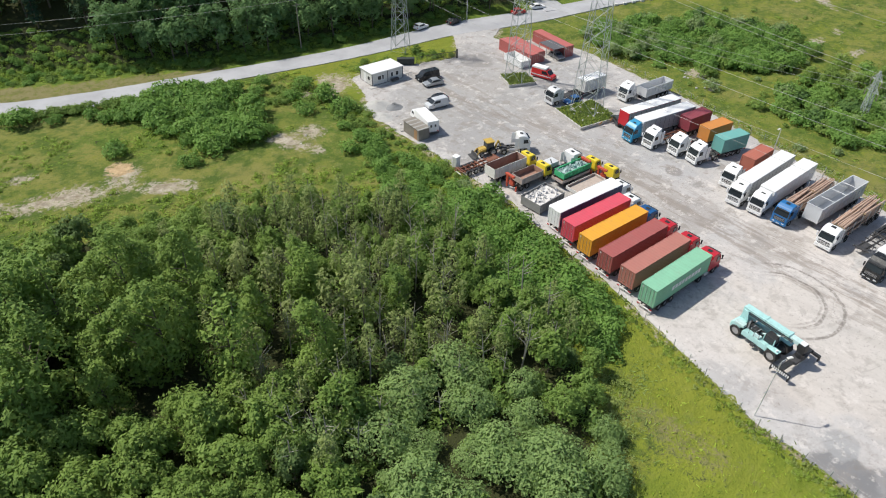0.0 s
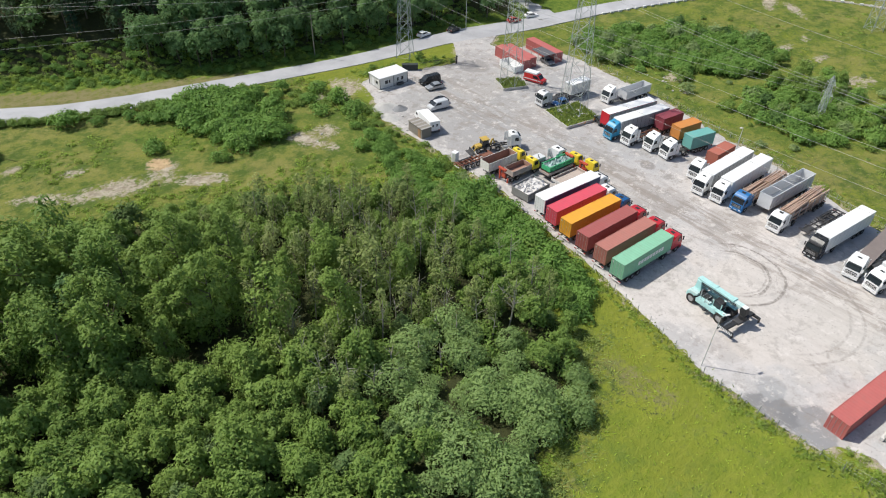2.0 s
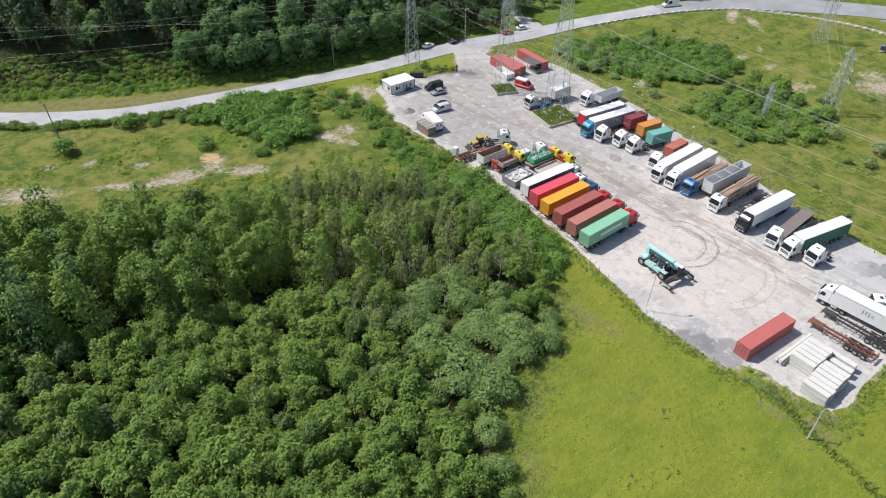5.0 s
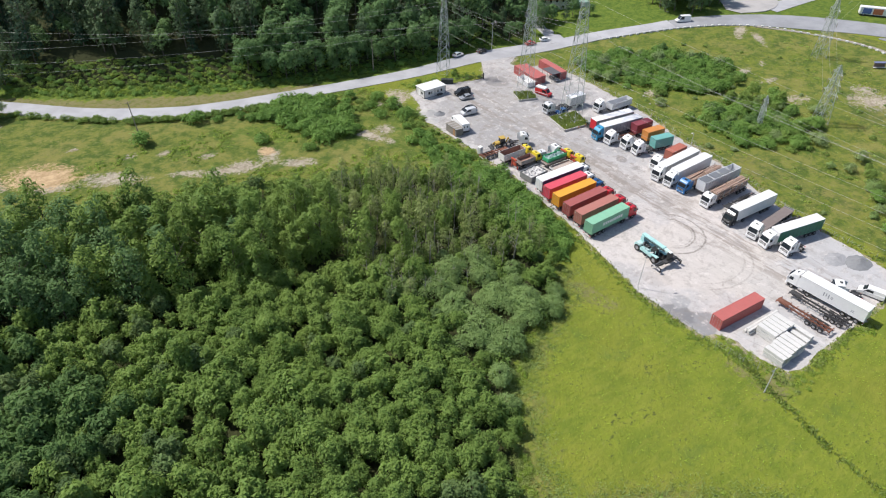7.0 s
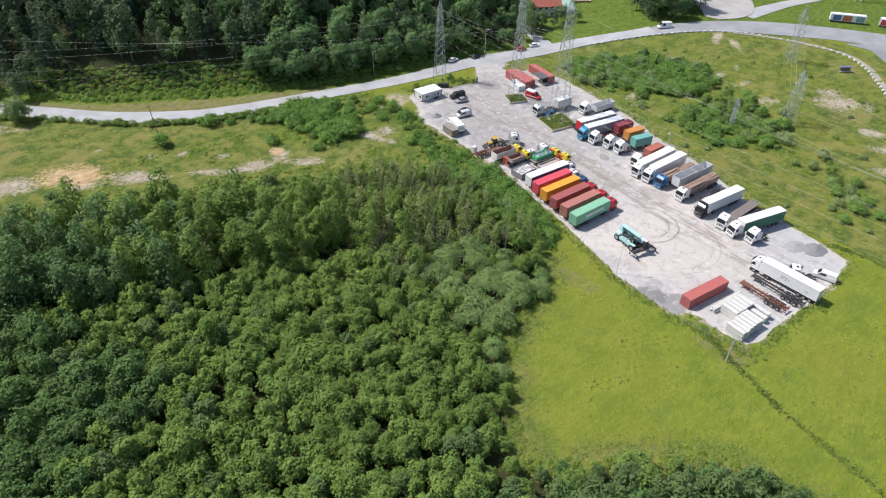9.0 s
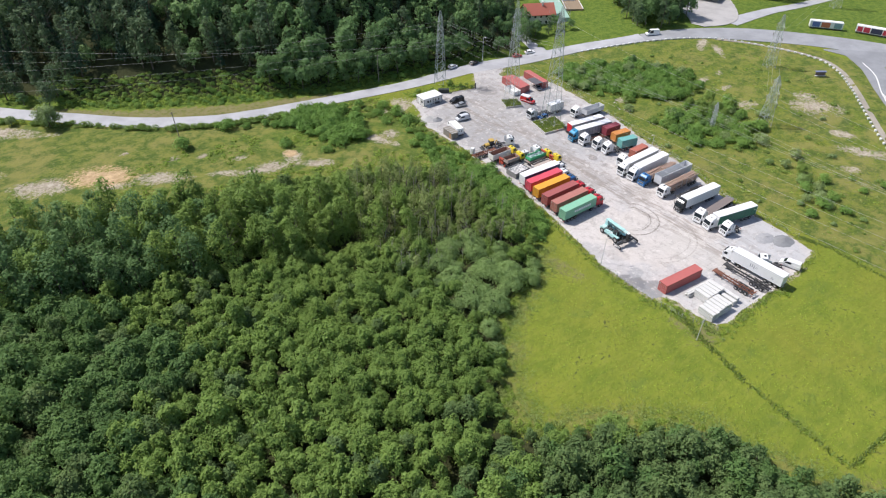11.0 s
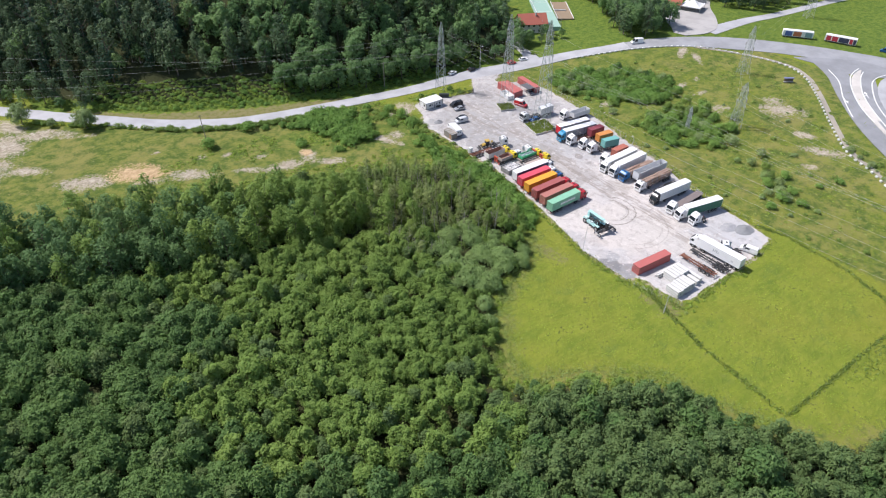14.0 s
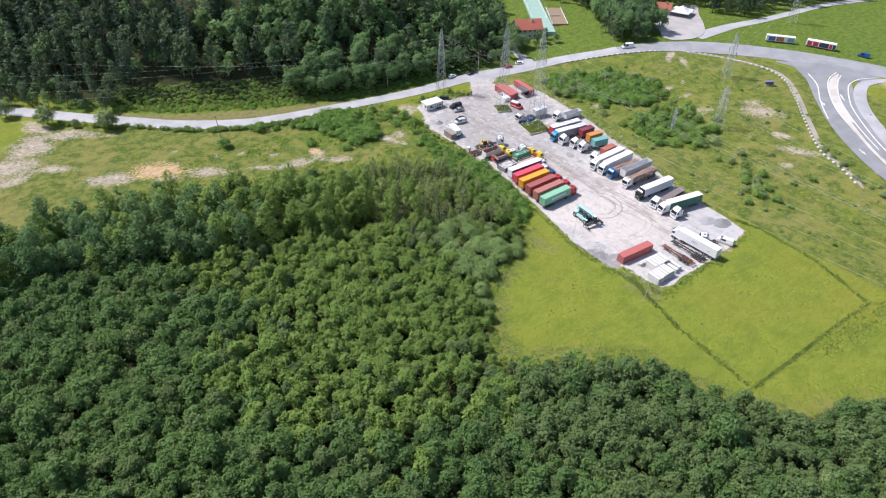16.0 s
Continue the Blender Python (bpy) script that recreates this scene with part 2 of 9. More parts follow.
def yard_material():
    m, nt, b = nodes_of("yard_gravel")
    big, mid, fine, grit = noisen(nt, 0.045, 5, 0.6), noisen(nt, 0.22, 5, 0.65), noisen(nt, 1.6, 5, 0.7), noisen(nt, 11, 3, 0.7)
    streak = noisen(nt, 0.5, 5, 0.7, (1.0, 0.13, 1.0))
    c = mixc(nt, step(nt, big, 0.38, 0.62), (0.435, 0.42, 0.415), (0.545, 0.505, 0.48))
    c = mixc(nt, mathn(nt, 'MULTIPLY', step(nt, mid, 0.52, 0.70), 0.45), c, (0.33, 0.325, 0.32))
    c = mixc(nt, mathn(nt, 'MULTIPLY', step(nt, mid, 0.26, 0.40), 0.0), c, (0.62, 0.58, 0.53))
    c = mixc(nt, mathn(nt, 'MULTIPLY', step(nt, fine, 0.50, 0.70), 0.38), c, (0.30, 0.275, 0.25))
    c = mixc(nt, mathn(nt, 'MULTIPLY', grit, 0.28), c, (0.60, 0.57, 0.53))
    pos = nt.nodes.new("ShaderNodeNewGeometry").outputs["Position"]
    sep = nt.nodes.new("ShaderNodeSeparateXYZ")
    nt.links.new(pos, sep.inputs[0])
    def away(cx, cy):
        dx, dy = mathn(nt, 'SUBTRACT', sep.outputs[0], cx), mathn(nt, 'SUBTRACT', sep.outputs[1], cy)
        return mathn(nt, 'SQRT', mathn(nt, 'ADD', mathn(nt, 'MULTIPLY', dx, dx), mathn(nt, 'MULTIPLY', dy, dy)))
    # curved tyre marks, and older fainter ones
    ring = 0.0
    for cx, cy, r, w, k in ((16.2, -11.4, 7.7, 0.20, 0.75), (16.2, -11.4, 5.6, 0.20, 0.75), (16.2, -11.4, 5.0, 0.15, 0.4), (14.5, -19.5, 12.0, 0.18, 0.30), (14.5, -19.5, 10.2, 0.18, 0.26), (21, -6, 13.0, 0.22, 0.20)):
        off = mathn(nt, 'ABSOLUTE', mathn(nt, 'SUBTRACT', mathn(nt, 'ADD', away(cx, cy), mathn(nt, 'MULTIPLY', mid, 1.2)), r + 0.6))
        inv = mathn(nt, 'SUBTRACT', 1.0, step(nt, off, w * 0.5, w * 1.6))
        side = step(nt, mathn(nt, 'SUBTRACT', mathn(nt, 'SUBTRACT', sep.outputs[0], sep.outputs[1]), cx - cy), -3.0, 3.0)
        ring = mathn(nt, 'MAXIMUM', ring, mathn(nt, 'MULTIPLY', mathn(nt, 'MULTIPLY', inv, side), mathn(nt, 'MULTIPLY', step(nt, fine, 0.3, 0.6), k)))
    rings = ring
    # newer dark asphalt near the meadow side, the pale worn lane, a dark strip by the gate
    def blob(cx, cy, r, col, k):
        e = mathn(nt, 'ADD', away(cx, cy), mathn(nt, 'MULTIPLY', mathn(nt, 'SUBTRACT', mid, 0.5), r * 1.3))
        return mixc(nt, mathn(nt, 'MULTIPLY', mathn(nt, 'SUBTRACT', 1.0, step(nt, e, r * 0.8, r * 1.05)), k), c, col)
    for cx, cy, r, col, k in ((-3.6, -34.0, 4.2, (0.24, 0.24, 0.245), 0.9), (-4.4, -29.3, 3.6, (0.19, 0.19, 0.195), 0.9), (-1.2, -27.5, 2.2, (0.33, 0.33, 0.33), 0.8), (-3.5, -15, 4, (0.35, 0.34, 0.34), 0.5), (1, -20, 3, (0.36, 0.33, 0.31), 0.5),
                              (14, -20, 14, (0.54, 0.495, 0.45), 0.55), (20, -33, 11, (0.50, 0.47, 0.43), 0.45), (24, 8, 6, (0.30, 0.265, 0.235), 0.55), (27, -4, 5, (0.32, 0.285, 0.25), 0.5), (24, 17, 6, (0.32, 0.29, 0.26), 0.5), (22, 60, 17, (0.315, 0.31, 0.30), 0.8), (37, 74, 13, (0.32, 0.31, 0.30), 0.7), (17, 44, 11, (0.33, 0.325, 0.32), 0.75), (34, 30, 10, (0.335, 0.33, 0.325), 0.6), (46, 55, 12, (0.32, 0.32, 0.32), 0.7), (17, 33, 9, (0.35, 0.335, 0.32), 0.6), (12, 50, 7, (0.30, 0.29, 0.285), 0.55), (30, 44, 7, (0.33, 0.30, 0.275), 0.5), (25, 26, 7, (0.30, 0.28, 0.255), 0.4),
                              (39.4, 75.6, 4.4, (0.25, 0.235, 0.22), 0.9), (30, 64, 6, (0.40, 0.37, 0.34), 0.5), (42, 2, 9, (0.40, 0.40, 0.405), 0.7), (41, 22, 10, (0.40, 0.40, 0.405), 0.7),
                              (38, -22, 10, (0.41, 0.41, 0.415), 0.75), (34, -40, 11, (0.44, 0.44, 0.445), 0.75), (8, -44, 9, (0.43, 0.43, 0.43), 0.7), (33, 17.5, 1.6, (0.15, 0.13, 0.12), 0.7)):
        c = blob(cx, cy, r, col, k)
    north = step(nt, mathn(nt, 'ADD', sep.outputs[1], mathn(nt, 'MULTIPLY', mid, 14.0)), -4.0, 16.0)
    c = mixc(nt, mathn(nt, 'MULTIPLY', north, 0.30), c, (0.36, 0.35, 0.345))
    def more(k0, k1):
        return mathn(nt, 'ADD', mathn(nt, 'MULTIPLY', north, k1), k0)
    # the muddy drive between the rows: long streaks, strongest along its middle
    off = mathn(nt, 'ABSOLUTE', mathn(nt, 'SUBTRACT', mathn(nt, 'ADD', sep.outputs[0], mathn(nt, 'MULTIPLY', sep.outputs[1], 0.02)), 25.0))
    lane = mathn(nt, 'ADD', mathn(nt, 'MULTIPLY', mathn(nt, 'SUBTRACT', 1.0, step(nt, off, 2.0, 8.0)), 0.55), 0.10)
    c = mixc(nt, mathn(nt, 'MULTIPLY', step(nt, streak, 0.46, 0.60), lane), c, (0.24, 0.205, 0.175))
    c = mixc(nt, mathn(nt, 'MULTIPLY', step(nt, noisen(nt, 1.1, 6, 0.75, (1.0, 0.2, 1.0)), 0.54, 0.66), mathn(nt, 'MULTIPLY', lane, 0.7)), c, (0.22, 0.19, 0.165))
    c = mixc(nt, mathn(nt, 'MULTIPLY', step(nt, noisen(nt, 0.35, 6, 0.7), 0.52, 0.62), more(0.38, 0.30)), c, (0.27, 0.245, 0.22))
    c = mixc(nt, mathn(nt, 'MULTIPLY', step(nt, noisen(nt, 2.6, 5, 0.75), 0.56, 0.68), more(0.38, 0.25)), c, (0.22, 0.20, 0.185))
    c = mixc(nt, mathn(nt, 'MULTIPLY', step(nt, noisen(nt, 0.9, 6, 0.8), 0.60, 0.68), more(0.45, 0.2)), c, (0.58, 0.55, 0.52))
    c = mixc(nt, mathn(nt, 'MULTIPLY', step(nt, noisen(nt, 0.13, 6, 0.75), 0.54, 0.62), more(0.15, 0.40)), c, (0.26, 0.25, 0.24))
    # pale dust, dark damp specks and thin wandering tyre traces
    c = mixc(nt, mathn(nt, 'MULTIPLY', step(nt, noisen(nt, 0.42, 6, 0.78), 0.53, 0.64), 0.55), c, (0.64, 0.60, 0.565))
    c = mixc(nt, mathn(nt, 'MULTIPLY', step(nt, noisen(nt, 1.3, 6, 0.8), 0.57, 0.66), 0.55), c, (0.25, 0.225, 0.205))
    for sc, st, k in ((0.07, (1.0, 0.35, 1.0), 0.42), (0.11, (0.5, 1.0, 1.0), 0.22)):
        line = mathn(nt, 'ABSOLUTE', mathn(nt, 'SUBTRACT', noisen(nt, sc, 1.2, 0.4, st), 0.5))
        thin = mathn(nt, 'MULTIPLY', mathn(nt, 'SUBTRACT', 1.0, step(nt, line, 0.001, 0.006)), step(nt, noisen(nt, 0.5, 5, 0.7), 0.42, 0.60))
        c = mixc(nt, mathn(nt, 'MULTIPLY', thin, k), c, (0.20, 0.18, 0.16))
    c = mixc(nt, rings, c, (0.16, 0.142, 0.125))
    nt.links.new(c, b.inputs["Base Color"])
    b.inputs["Roughness"].default_value = 0.9
    b.inputs["Specular IOR Level"].default_value = 0.085
    bumpn(nt, b, mathn(nt, 'ADD', grit, mathn(nt, 'MULTIPLY', fine, 0.7)), 0.5, 0.05)
    return m

def asphalt(name, col):
    m, nt, b = nodes_of(name)
    mid, fine, grit = noisen(nt, 0.12, 4, 0.6), noisen(nt, 0.9, 5, 0.7), noisen(nt, 12, 3, 0.7)
    c = mixc(nt, step(nt, mid, 0.35, 0.65), [v * 0.85 for v in col], [v * 1.1 for v in col])
    c = mixc(nt, mathn(nt, 'MULTIPLY', step(nt, fine, 0.55, 0.72), 0.35), c, [v * 0.62 for v in col])
    c = mixc(nt, mathn(nt, 'MULTIPLY', grit, 0.3), c, [v * 1.35 for v in col])
    nt.links.new(c, b.inputs["Base Color"])
    b.inputs["Roughness"].default_value = 0.85
    bumpn(nt, b, grit, 0.3, 0.03)
    return m

GROUND, YARD = ground_material(), yard_material()
ROAD, ROAD_DARK, PALE = asphalt("road_asphalt", (0.36, 0.36, 0.372)), asphalt("junction_asphalt", (0.235, 0.24, 0.25)), asphalt("pale_gravel", (0.50, 0.47, 0.43))
CONCRETE = M("concrete", (0.50, 0.48, 0.45), 0.9, var=0.2, scale=0.8, bump=0.3)
LINE = M("road_paint", (0.72, 0.72, 0.70), 0.7, var=0.1, dirt=0.3)
GRAVEL = M("gravel_pile", (0.23, 0.235, 0.24), 0.95, var=0.3, scale=1.5, dirt=0.2, bump=0.8)
GRAVEL_PALE = M("gravel_pile_pale", (0.44, 0.43, 0.41), 0.95, var=0.25, scale=1.5, dirt=0.2, bump=0.8)
STEEL = M("galvanised_steel", (0.42, 0.44, 0.45), 0.5, 0.6, var=0.2, dirt=0.15)
WHITE = M("white_paint", (0.80, 0.80, 0.79), 0.35, var=0.05, dirt=0.10)
OFFWHITE = M("worn_white_paint", (0.66, 0.65, 0.62), 0.5, var=0.12, dirt=0.35)
BLACK = M("black_plastic", (0.022, 0.023, 0.025), 0.5, var=0.3, dirt=0.25)
CHASSIS = M("chassis_steel", (0.045, 0.045, 0.048), 0.6, var=0.3, dirt=0.4)
RUBBER = M("tyre_rubber", (0.028, 0.027, 0.026), 0.85, var=0.25, dirt=0.4)
RIM = M("wheel_steel", (0.46, 0.46, 0.47), 0.4, 0.5, var=0.2, dirt=0.35)
LAMP = M("lamp_glass", (0.62, 0.63, 0.64), 0.15, var=0.05, dirt=0.1)
REDLAMP = M("tail_lamp", (0.45, 0.02, 0.02), 0.25, var=0.1, dirt=0.1)
GLASS = M("dark_window_glass", (0.020, 0.026, 0.032), 0.12, var=0.2, dirt=0.06)
WOOD = M("log_bark", (0.46, 0.32, 0.245), 0.9, var=0.4, scale=0.8, dirt=0.3, bump=0.5)
WOOD_CUT = M("log_cut_end", (0.50, 0.36, 0.22), 0.85, var=0.2, scale=3)
PLANK = M("grey_planks", (0.25, 0.225, 0.19), 0.9, var=0.3, scale=1.2, bump=0.4)
RUST = M("rusty_steel", (0.23, 0.095, 0.06), 0.8, 0.2, var=0.35, scale=1.0, dirt=0.3)

# ---------------------------------------------------------------- mesh helpers
def mesh_of(name, verts, faces, mats, smooth=False):
    me = bpy.data.meshes.new(name)
    me.from_pydata([tuple(v) for v in verts], [], faces)
    for m in (mats if isinstance(mats, (list, tuple)) else [mats]):
        me.materials.append(m)
    if smooth:
        me.shade_smooth()
    return me

def thing(name, label, category, group="", m=None):
    ob = new(name)
    ob.empty_display_size = 0.3
    tagged(ob, label, category, group)
    if m is not None:
        ob.matrix_basis = m
    return ob

def part(name, bm, material, parent, label=""):
    me = bm
    if isinstance(bm, bmesh.types.BMesh):
        me = bpy.data.meshes.new(name)
        bm.to_mesh(me)
        bm.free()
        me.materials.append(material)
    ob = new(name, me)
    ob.parent = parent
    if label:
        ob["label"] = label
    return ob

def box(x0, x1, y0, y1, z0, z1, bevel=0.0, bm=None):
    own = bmesh.new()
    bmesh.ops.create_cube(own, size=1, matrix=Matrix.Translation(((x0 + x1) / 2, (y0 + y1) / 2, (z0 + z1) / 2)) @ Matrix.Diagonal((abs(x1 - x0), abs(y1 - y0), abs(z1 - z0), 1)))
    if bevel:
        bmesh.ops.bevel(own, geom=own.edges[:], offset=bevel, segments=2, affect='EDGES', profile=0.5)
    return joined(own, bm)

def joined(own, bm):
    if bm is None:
        return own
    tmp = bpy.data.meshes.new("tmp")
    own.to_mesh(tmp)
    own.free()
    bm.from_mesh(tmp)
    bpy.data.meshes.remove(tmp)
    return bm

def prism(profile, y0, y1, bevel=0.0, bm=None, taper=None):
    """A side profile of (x, z) points, drawn out from y0 to y1."""
    own = bmesh.new()
    n = len(profile)
    a = [own.verts.new((x, y0, z)) for x, z in profile]
    c = [own.verts.new((x, y1, z)) for x, z in profile]
    own.faces.new(a)
    own.faces.new(list(reversed(c)))
    for k in range(n):
        own.faces.new((a[k], c[k], c[(k + 1) % n], a[(k + 1) % n]))
    if taper:
        zlo, zhi, amount = taper
        mid = (y0 + y1) / 2
        for v in own.verts:
            v.co.y = mid + (v.co.y - mid) * (1 - amount * min(1, max(0, (v.co.z - zlo) / (zhi - zlo))))
    bmesh.ops.recalc_face_normals(own, faces=own.faces[:])
    if bevel:
        bmesh.ops.bevel(own, geom=own.edges[:], offset=bevel, segments=2, affect='EDGES', profile=0.5)
    return joined(own, bm)

def tube(p0, p1, r, seg=10, r1=None, bm=None):
    own = bm if bm is not None else bmesh.new()
    p0, p1 = Vector(p0), Vector(p1)
    turn = (p1 - p0).to_track_quat('Z', 'Y').to_matrix()
    r1 = r if r1 is None else r1
    lo, hi = [], []
    for k in range(seg):
        d = Vector((math.cos(2 * math.pi * k / seg), math.sin(2 * math.pi * k / seg), 0))
        lo.append(own.verts.new(p0 + turn @ (d * r)))
        hi.append(own.verts.new(p1 + turn @ (d * r1)))
    for k in range(seg):
        own.faces.new((lo[k], lo[(k + 1) % seg], hi[(k + 1) % seg], hi[k]))
    own.faces.new(list(reversed(lo)))
    own.faces.new(hi)
    return own

def bar(p0, p1, w, bm=None):
    return tube(p0, p1, w * 0.7, 4, bm=bm)

# ---------------------------------------------------------------- the lie of the land
def smooth01(v):
    v = np.clip(v, 0, 1)
    return v * v * (3 - 2 * v)

def seg_dist(x, y, line):
    """Distance to a polyline, and on which side of it (left is positive)."""
    best, side = np.full(np.shape(x), 1e9), np.zeros(np.shape(x))
    for (ax, ay), (bx, by) in zip(line[:-1], line[1:]):
        dx, dy = bx - ax, by - ay
        t = np.clip(((x - ax) * dx + (y - ay) * dy) / (dx * dx + dy * dy), 0, 1)
        d = np.hypot(x - ax - t * dx, y - ay - t * dy)
        s = np.sign(dx * (y - ay) - dy * (x - ax))
        side = np.where(d < best, s, side)
        best = np.minimum(best, d)
    return best, side

def inside(x, y, poly):
    r = np.zeros(np.shape(x), bool)
    for (ax, ay), (bx, by) in zip(poly, poly[1:] + poly[:1]):
        hit = (ay > y) != (by > y)
        r ^= hit & (x < (bx - ax) * (y - ay) / (by - ay + 1e-12) + ax)
    return r

HILL = [(-500, 530), (-236, 302), (-134, 202), (-111, 180), (-88, 155), (-74, 146), (-60, 138), (-36, 124.5), (-20, 116), (0, 108), (33, 104.5), (60, 99), (76, 95), (84, 108), (100, 130), (122, 165), (150, 215), (210, 330), (300, 520)]
def land(x, y):
    x, y = np.asarray(x, float), np.asarray(y, float)
    z = 4.5 * smooth01((x - 70) / 70)
    d, s = seg_dist(x, y, HILL)
    up = np.where(s > 0, d, 0)
    z = z + np.clip(up - 1.0, 0, 160) * 0.52
    return z
def land1(x, y):
    return float(land(np.array([x]), np.array([y]))[0])

YARD_EDGE = [(-1.2, -50.8), (-2.5, -45.3), (-1.7, -41), (-2.9, -37.6), (-5.7, -36.4), (-5.7, -27), (-5.3, -20), (-2.4, -8), (0, 2.7), (1.4, 13), (3, 22.5), (4.0, 34), (4.2, 43), (4.6, 50), (3.8, 59), (5, 66), (6, 71), (9, 77), (10.5, 85),
             (23, 86), (27, 82.6), (36.3, 80), (40.6, 84.3), (45, 90.5), (46, 93.5), (60, 90), (58.5, 88), (54, 85), (51.6, 80), (62.5, 76), (63.5, 62), (60, 34), (55, 14), (51, -6), (46.5, -17.5), (44.6, -30), (44, -40), (42, -50),
             (31, -51.4), (18, -52.2), (6.5, -51.4), (2, -52.2)]
WOODS = [(-176, 84), (-141, 84), (-111, 74), (-82, 66), (-61, 62), (-42, 56), (-28, 52), (-18, 47), (-11, 40), (-8, 28), (-9, 14), (-11, 4), (-15, -6), (-23, -12.5), (-28, -15.5), (-35, -18), (-42, -21.5), (-46, -28), (-53, -36), (-59, -43), (-54, -49), (-45, -53.5), (-36, -60), (-29, -67), (-26.5, -76), (-23.5, -87), (-14, -99), (4, -108.5), (34, -116), (34, -142), (-20, -142), (-176, -24), (-176, 60)]
MAIN_ROAD = [(-400, 470, 7), (-320, 385, 7), (-250, 311, 7), (-200, 258, 7), (-170, 227.8, 7), (-150, 207.6, 7), (-138, 195.5, 7), (-128, 185.5, 7), (-119, 175.6, 7), (-103.5, 158.5, 7), (-90.3, 145, 7.2), (-77, 131.2, 7.4), (-65.4, 122.2, 7.4), (-51.5, 114, 7), (-37.3, 108.9, 7.4), (-24.2, 106, 7), (-10.7, 103.2, 6.5), (10.6, 98.8, 6.5),
             (23.6, 96.9, 6.8), (46, 95.2, 8), (62, 91.6, 9), (93, 83.2, 7.5), (121, 70.4, 8.5), (143, 57.2, 12), (159, 43, 15), (175, 22, 15), (188, -4, 16), (202, -40, 13), (222, -100, 12), (260, -220, 12)]
SLIP_L = [(171, 4, 9), (162, -7, 9.5), (147, -19, 9.5), (132, -32, 9), (120, -46, 9), (110, -62, 9), (98, -90, 9), (80, -140, 9)]
SLIP_R = [(181, -10, 6), (170, -14.5, 6.2), (157, -22.5, 6.4), (143, -32, 6.6), (131, -44, 6.8), (120, -58, 7), (108, -80, 7), (92, -120, 7)]
MOUTH = [(167, 16, 1), (173.5, 3, 11), (176, -4, 17), (179.5, -12, 17), (184, -22, 5)]
SIDE_ROAD = [(164, 58, 9), (191.6, 56, 6.5), (211, 52, 5.5), (233, 49, 5), (266, 44.6, 5), (299, 34, 5), (420, 0, 5)]
BARRIER = [(93, 79.2), (119, 66.2), (141, 50.5), (150.6, 33), (155, 14), (150, 2), (139, -8.8), (120.6, -24.6), (106, -39), (100.6, -50), (94, -60)]

def smooth_line(pts, n=6):
    p = np.array(pts, float)
    out = []
    for i in range(len(p) - 1):
        a, b, c, d = p[max(i - 1, 0)], p[i], p[i + 1], p[min(i + 2, len(p) - 1)]
        for k in range(n):
            t = k / n
            out.append(0.5 * ((2 * b) + (c - a) * t + (2 * a - 5 * b + 4 * c - d) * t * t + (3 * b - a - 3 * c + d) * t ** 3))
    out.append(p[-1])
    return np.array(out)

def strip(name, line, width, lift, material, thick=0.25, kind="structure", label="", n=6, rough=0.0):
    """A band laid along a line over the land, with edges that go down into it."""
    q = smooth_line(line, n)
    w = q[:, 2] if q.shape[1] > 2 else np.full(len(q), width)
    t = np.gradient(q[:, :2], axis=0)
    t /= np.linalg.norm(t, axis=1)[:, None]
    nrm = np.stack([-t[:, 1], t[:, 0]], 1)
    rng = np.random.default_rng(len(q))
    cols = 5
    verts, faces = [], []
    for k in range(len(q)):
        for j in range(cols):
            s = (j / (cols - 1) - 0.5) * (w[k] + (rng.normal() * rough if j in (0, cols - 1) else 0))
            x, y = q[k, :2] + nrm[k] * s
            verts.append((x, y, land1(*q[k, :2]) + lift))
        for e in (0, cols - 1):
            vx = verts[-cols + e] if e == 0 else verts[-2]
            verts.append((vx[0], vx[1], vx[2] - thick))
    row = cols + 2
    for k in range(len(q) - 1):
        a, b = k * row, (k + 1) * row
        for j in range(cols - 1):
            faces.append((a + j, a + j + 1, b + j + 1, b + j)[::-1])
        faces.append((a, b, b + cols, a + cols)[::-1])
        faces.append((a + cols - 1, b + cols - 1, b + cols + 1, a + cols + 1))
    me = mesh_of(name, verts, faces, material)
    ob = new(name, me)
    tagged(ob, label, "", kind=kind)
    return ob

def axis_lines(lo, hi, fine, far):
    mid = np.arange(lo, hi + 1e-6, fine)
    out, v, s = [], 0.0, fine
    while v < far:
        s *= 1.35
        v += s
        out.append(v)
    out = np.array(out)
    return np.concatenate([(lo - out)[::-1], mid, hi + out])

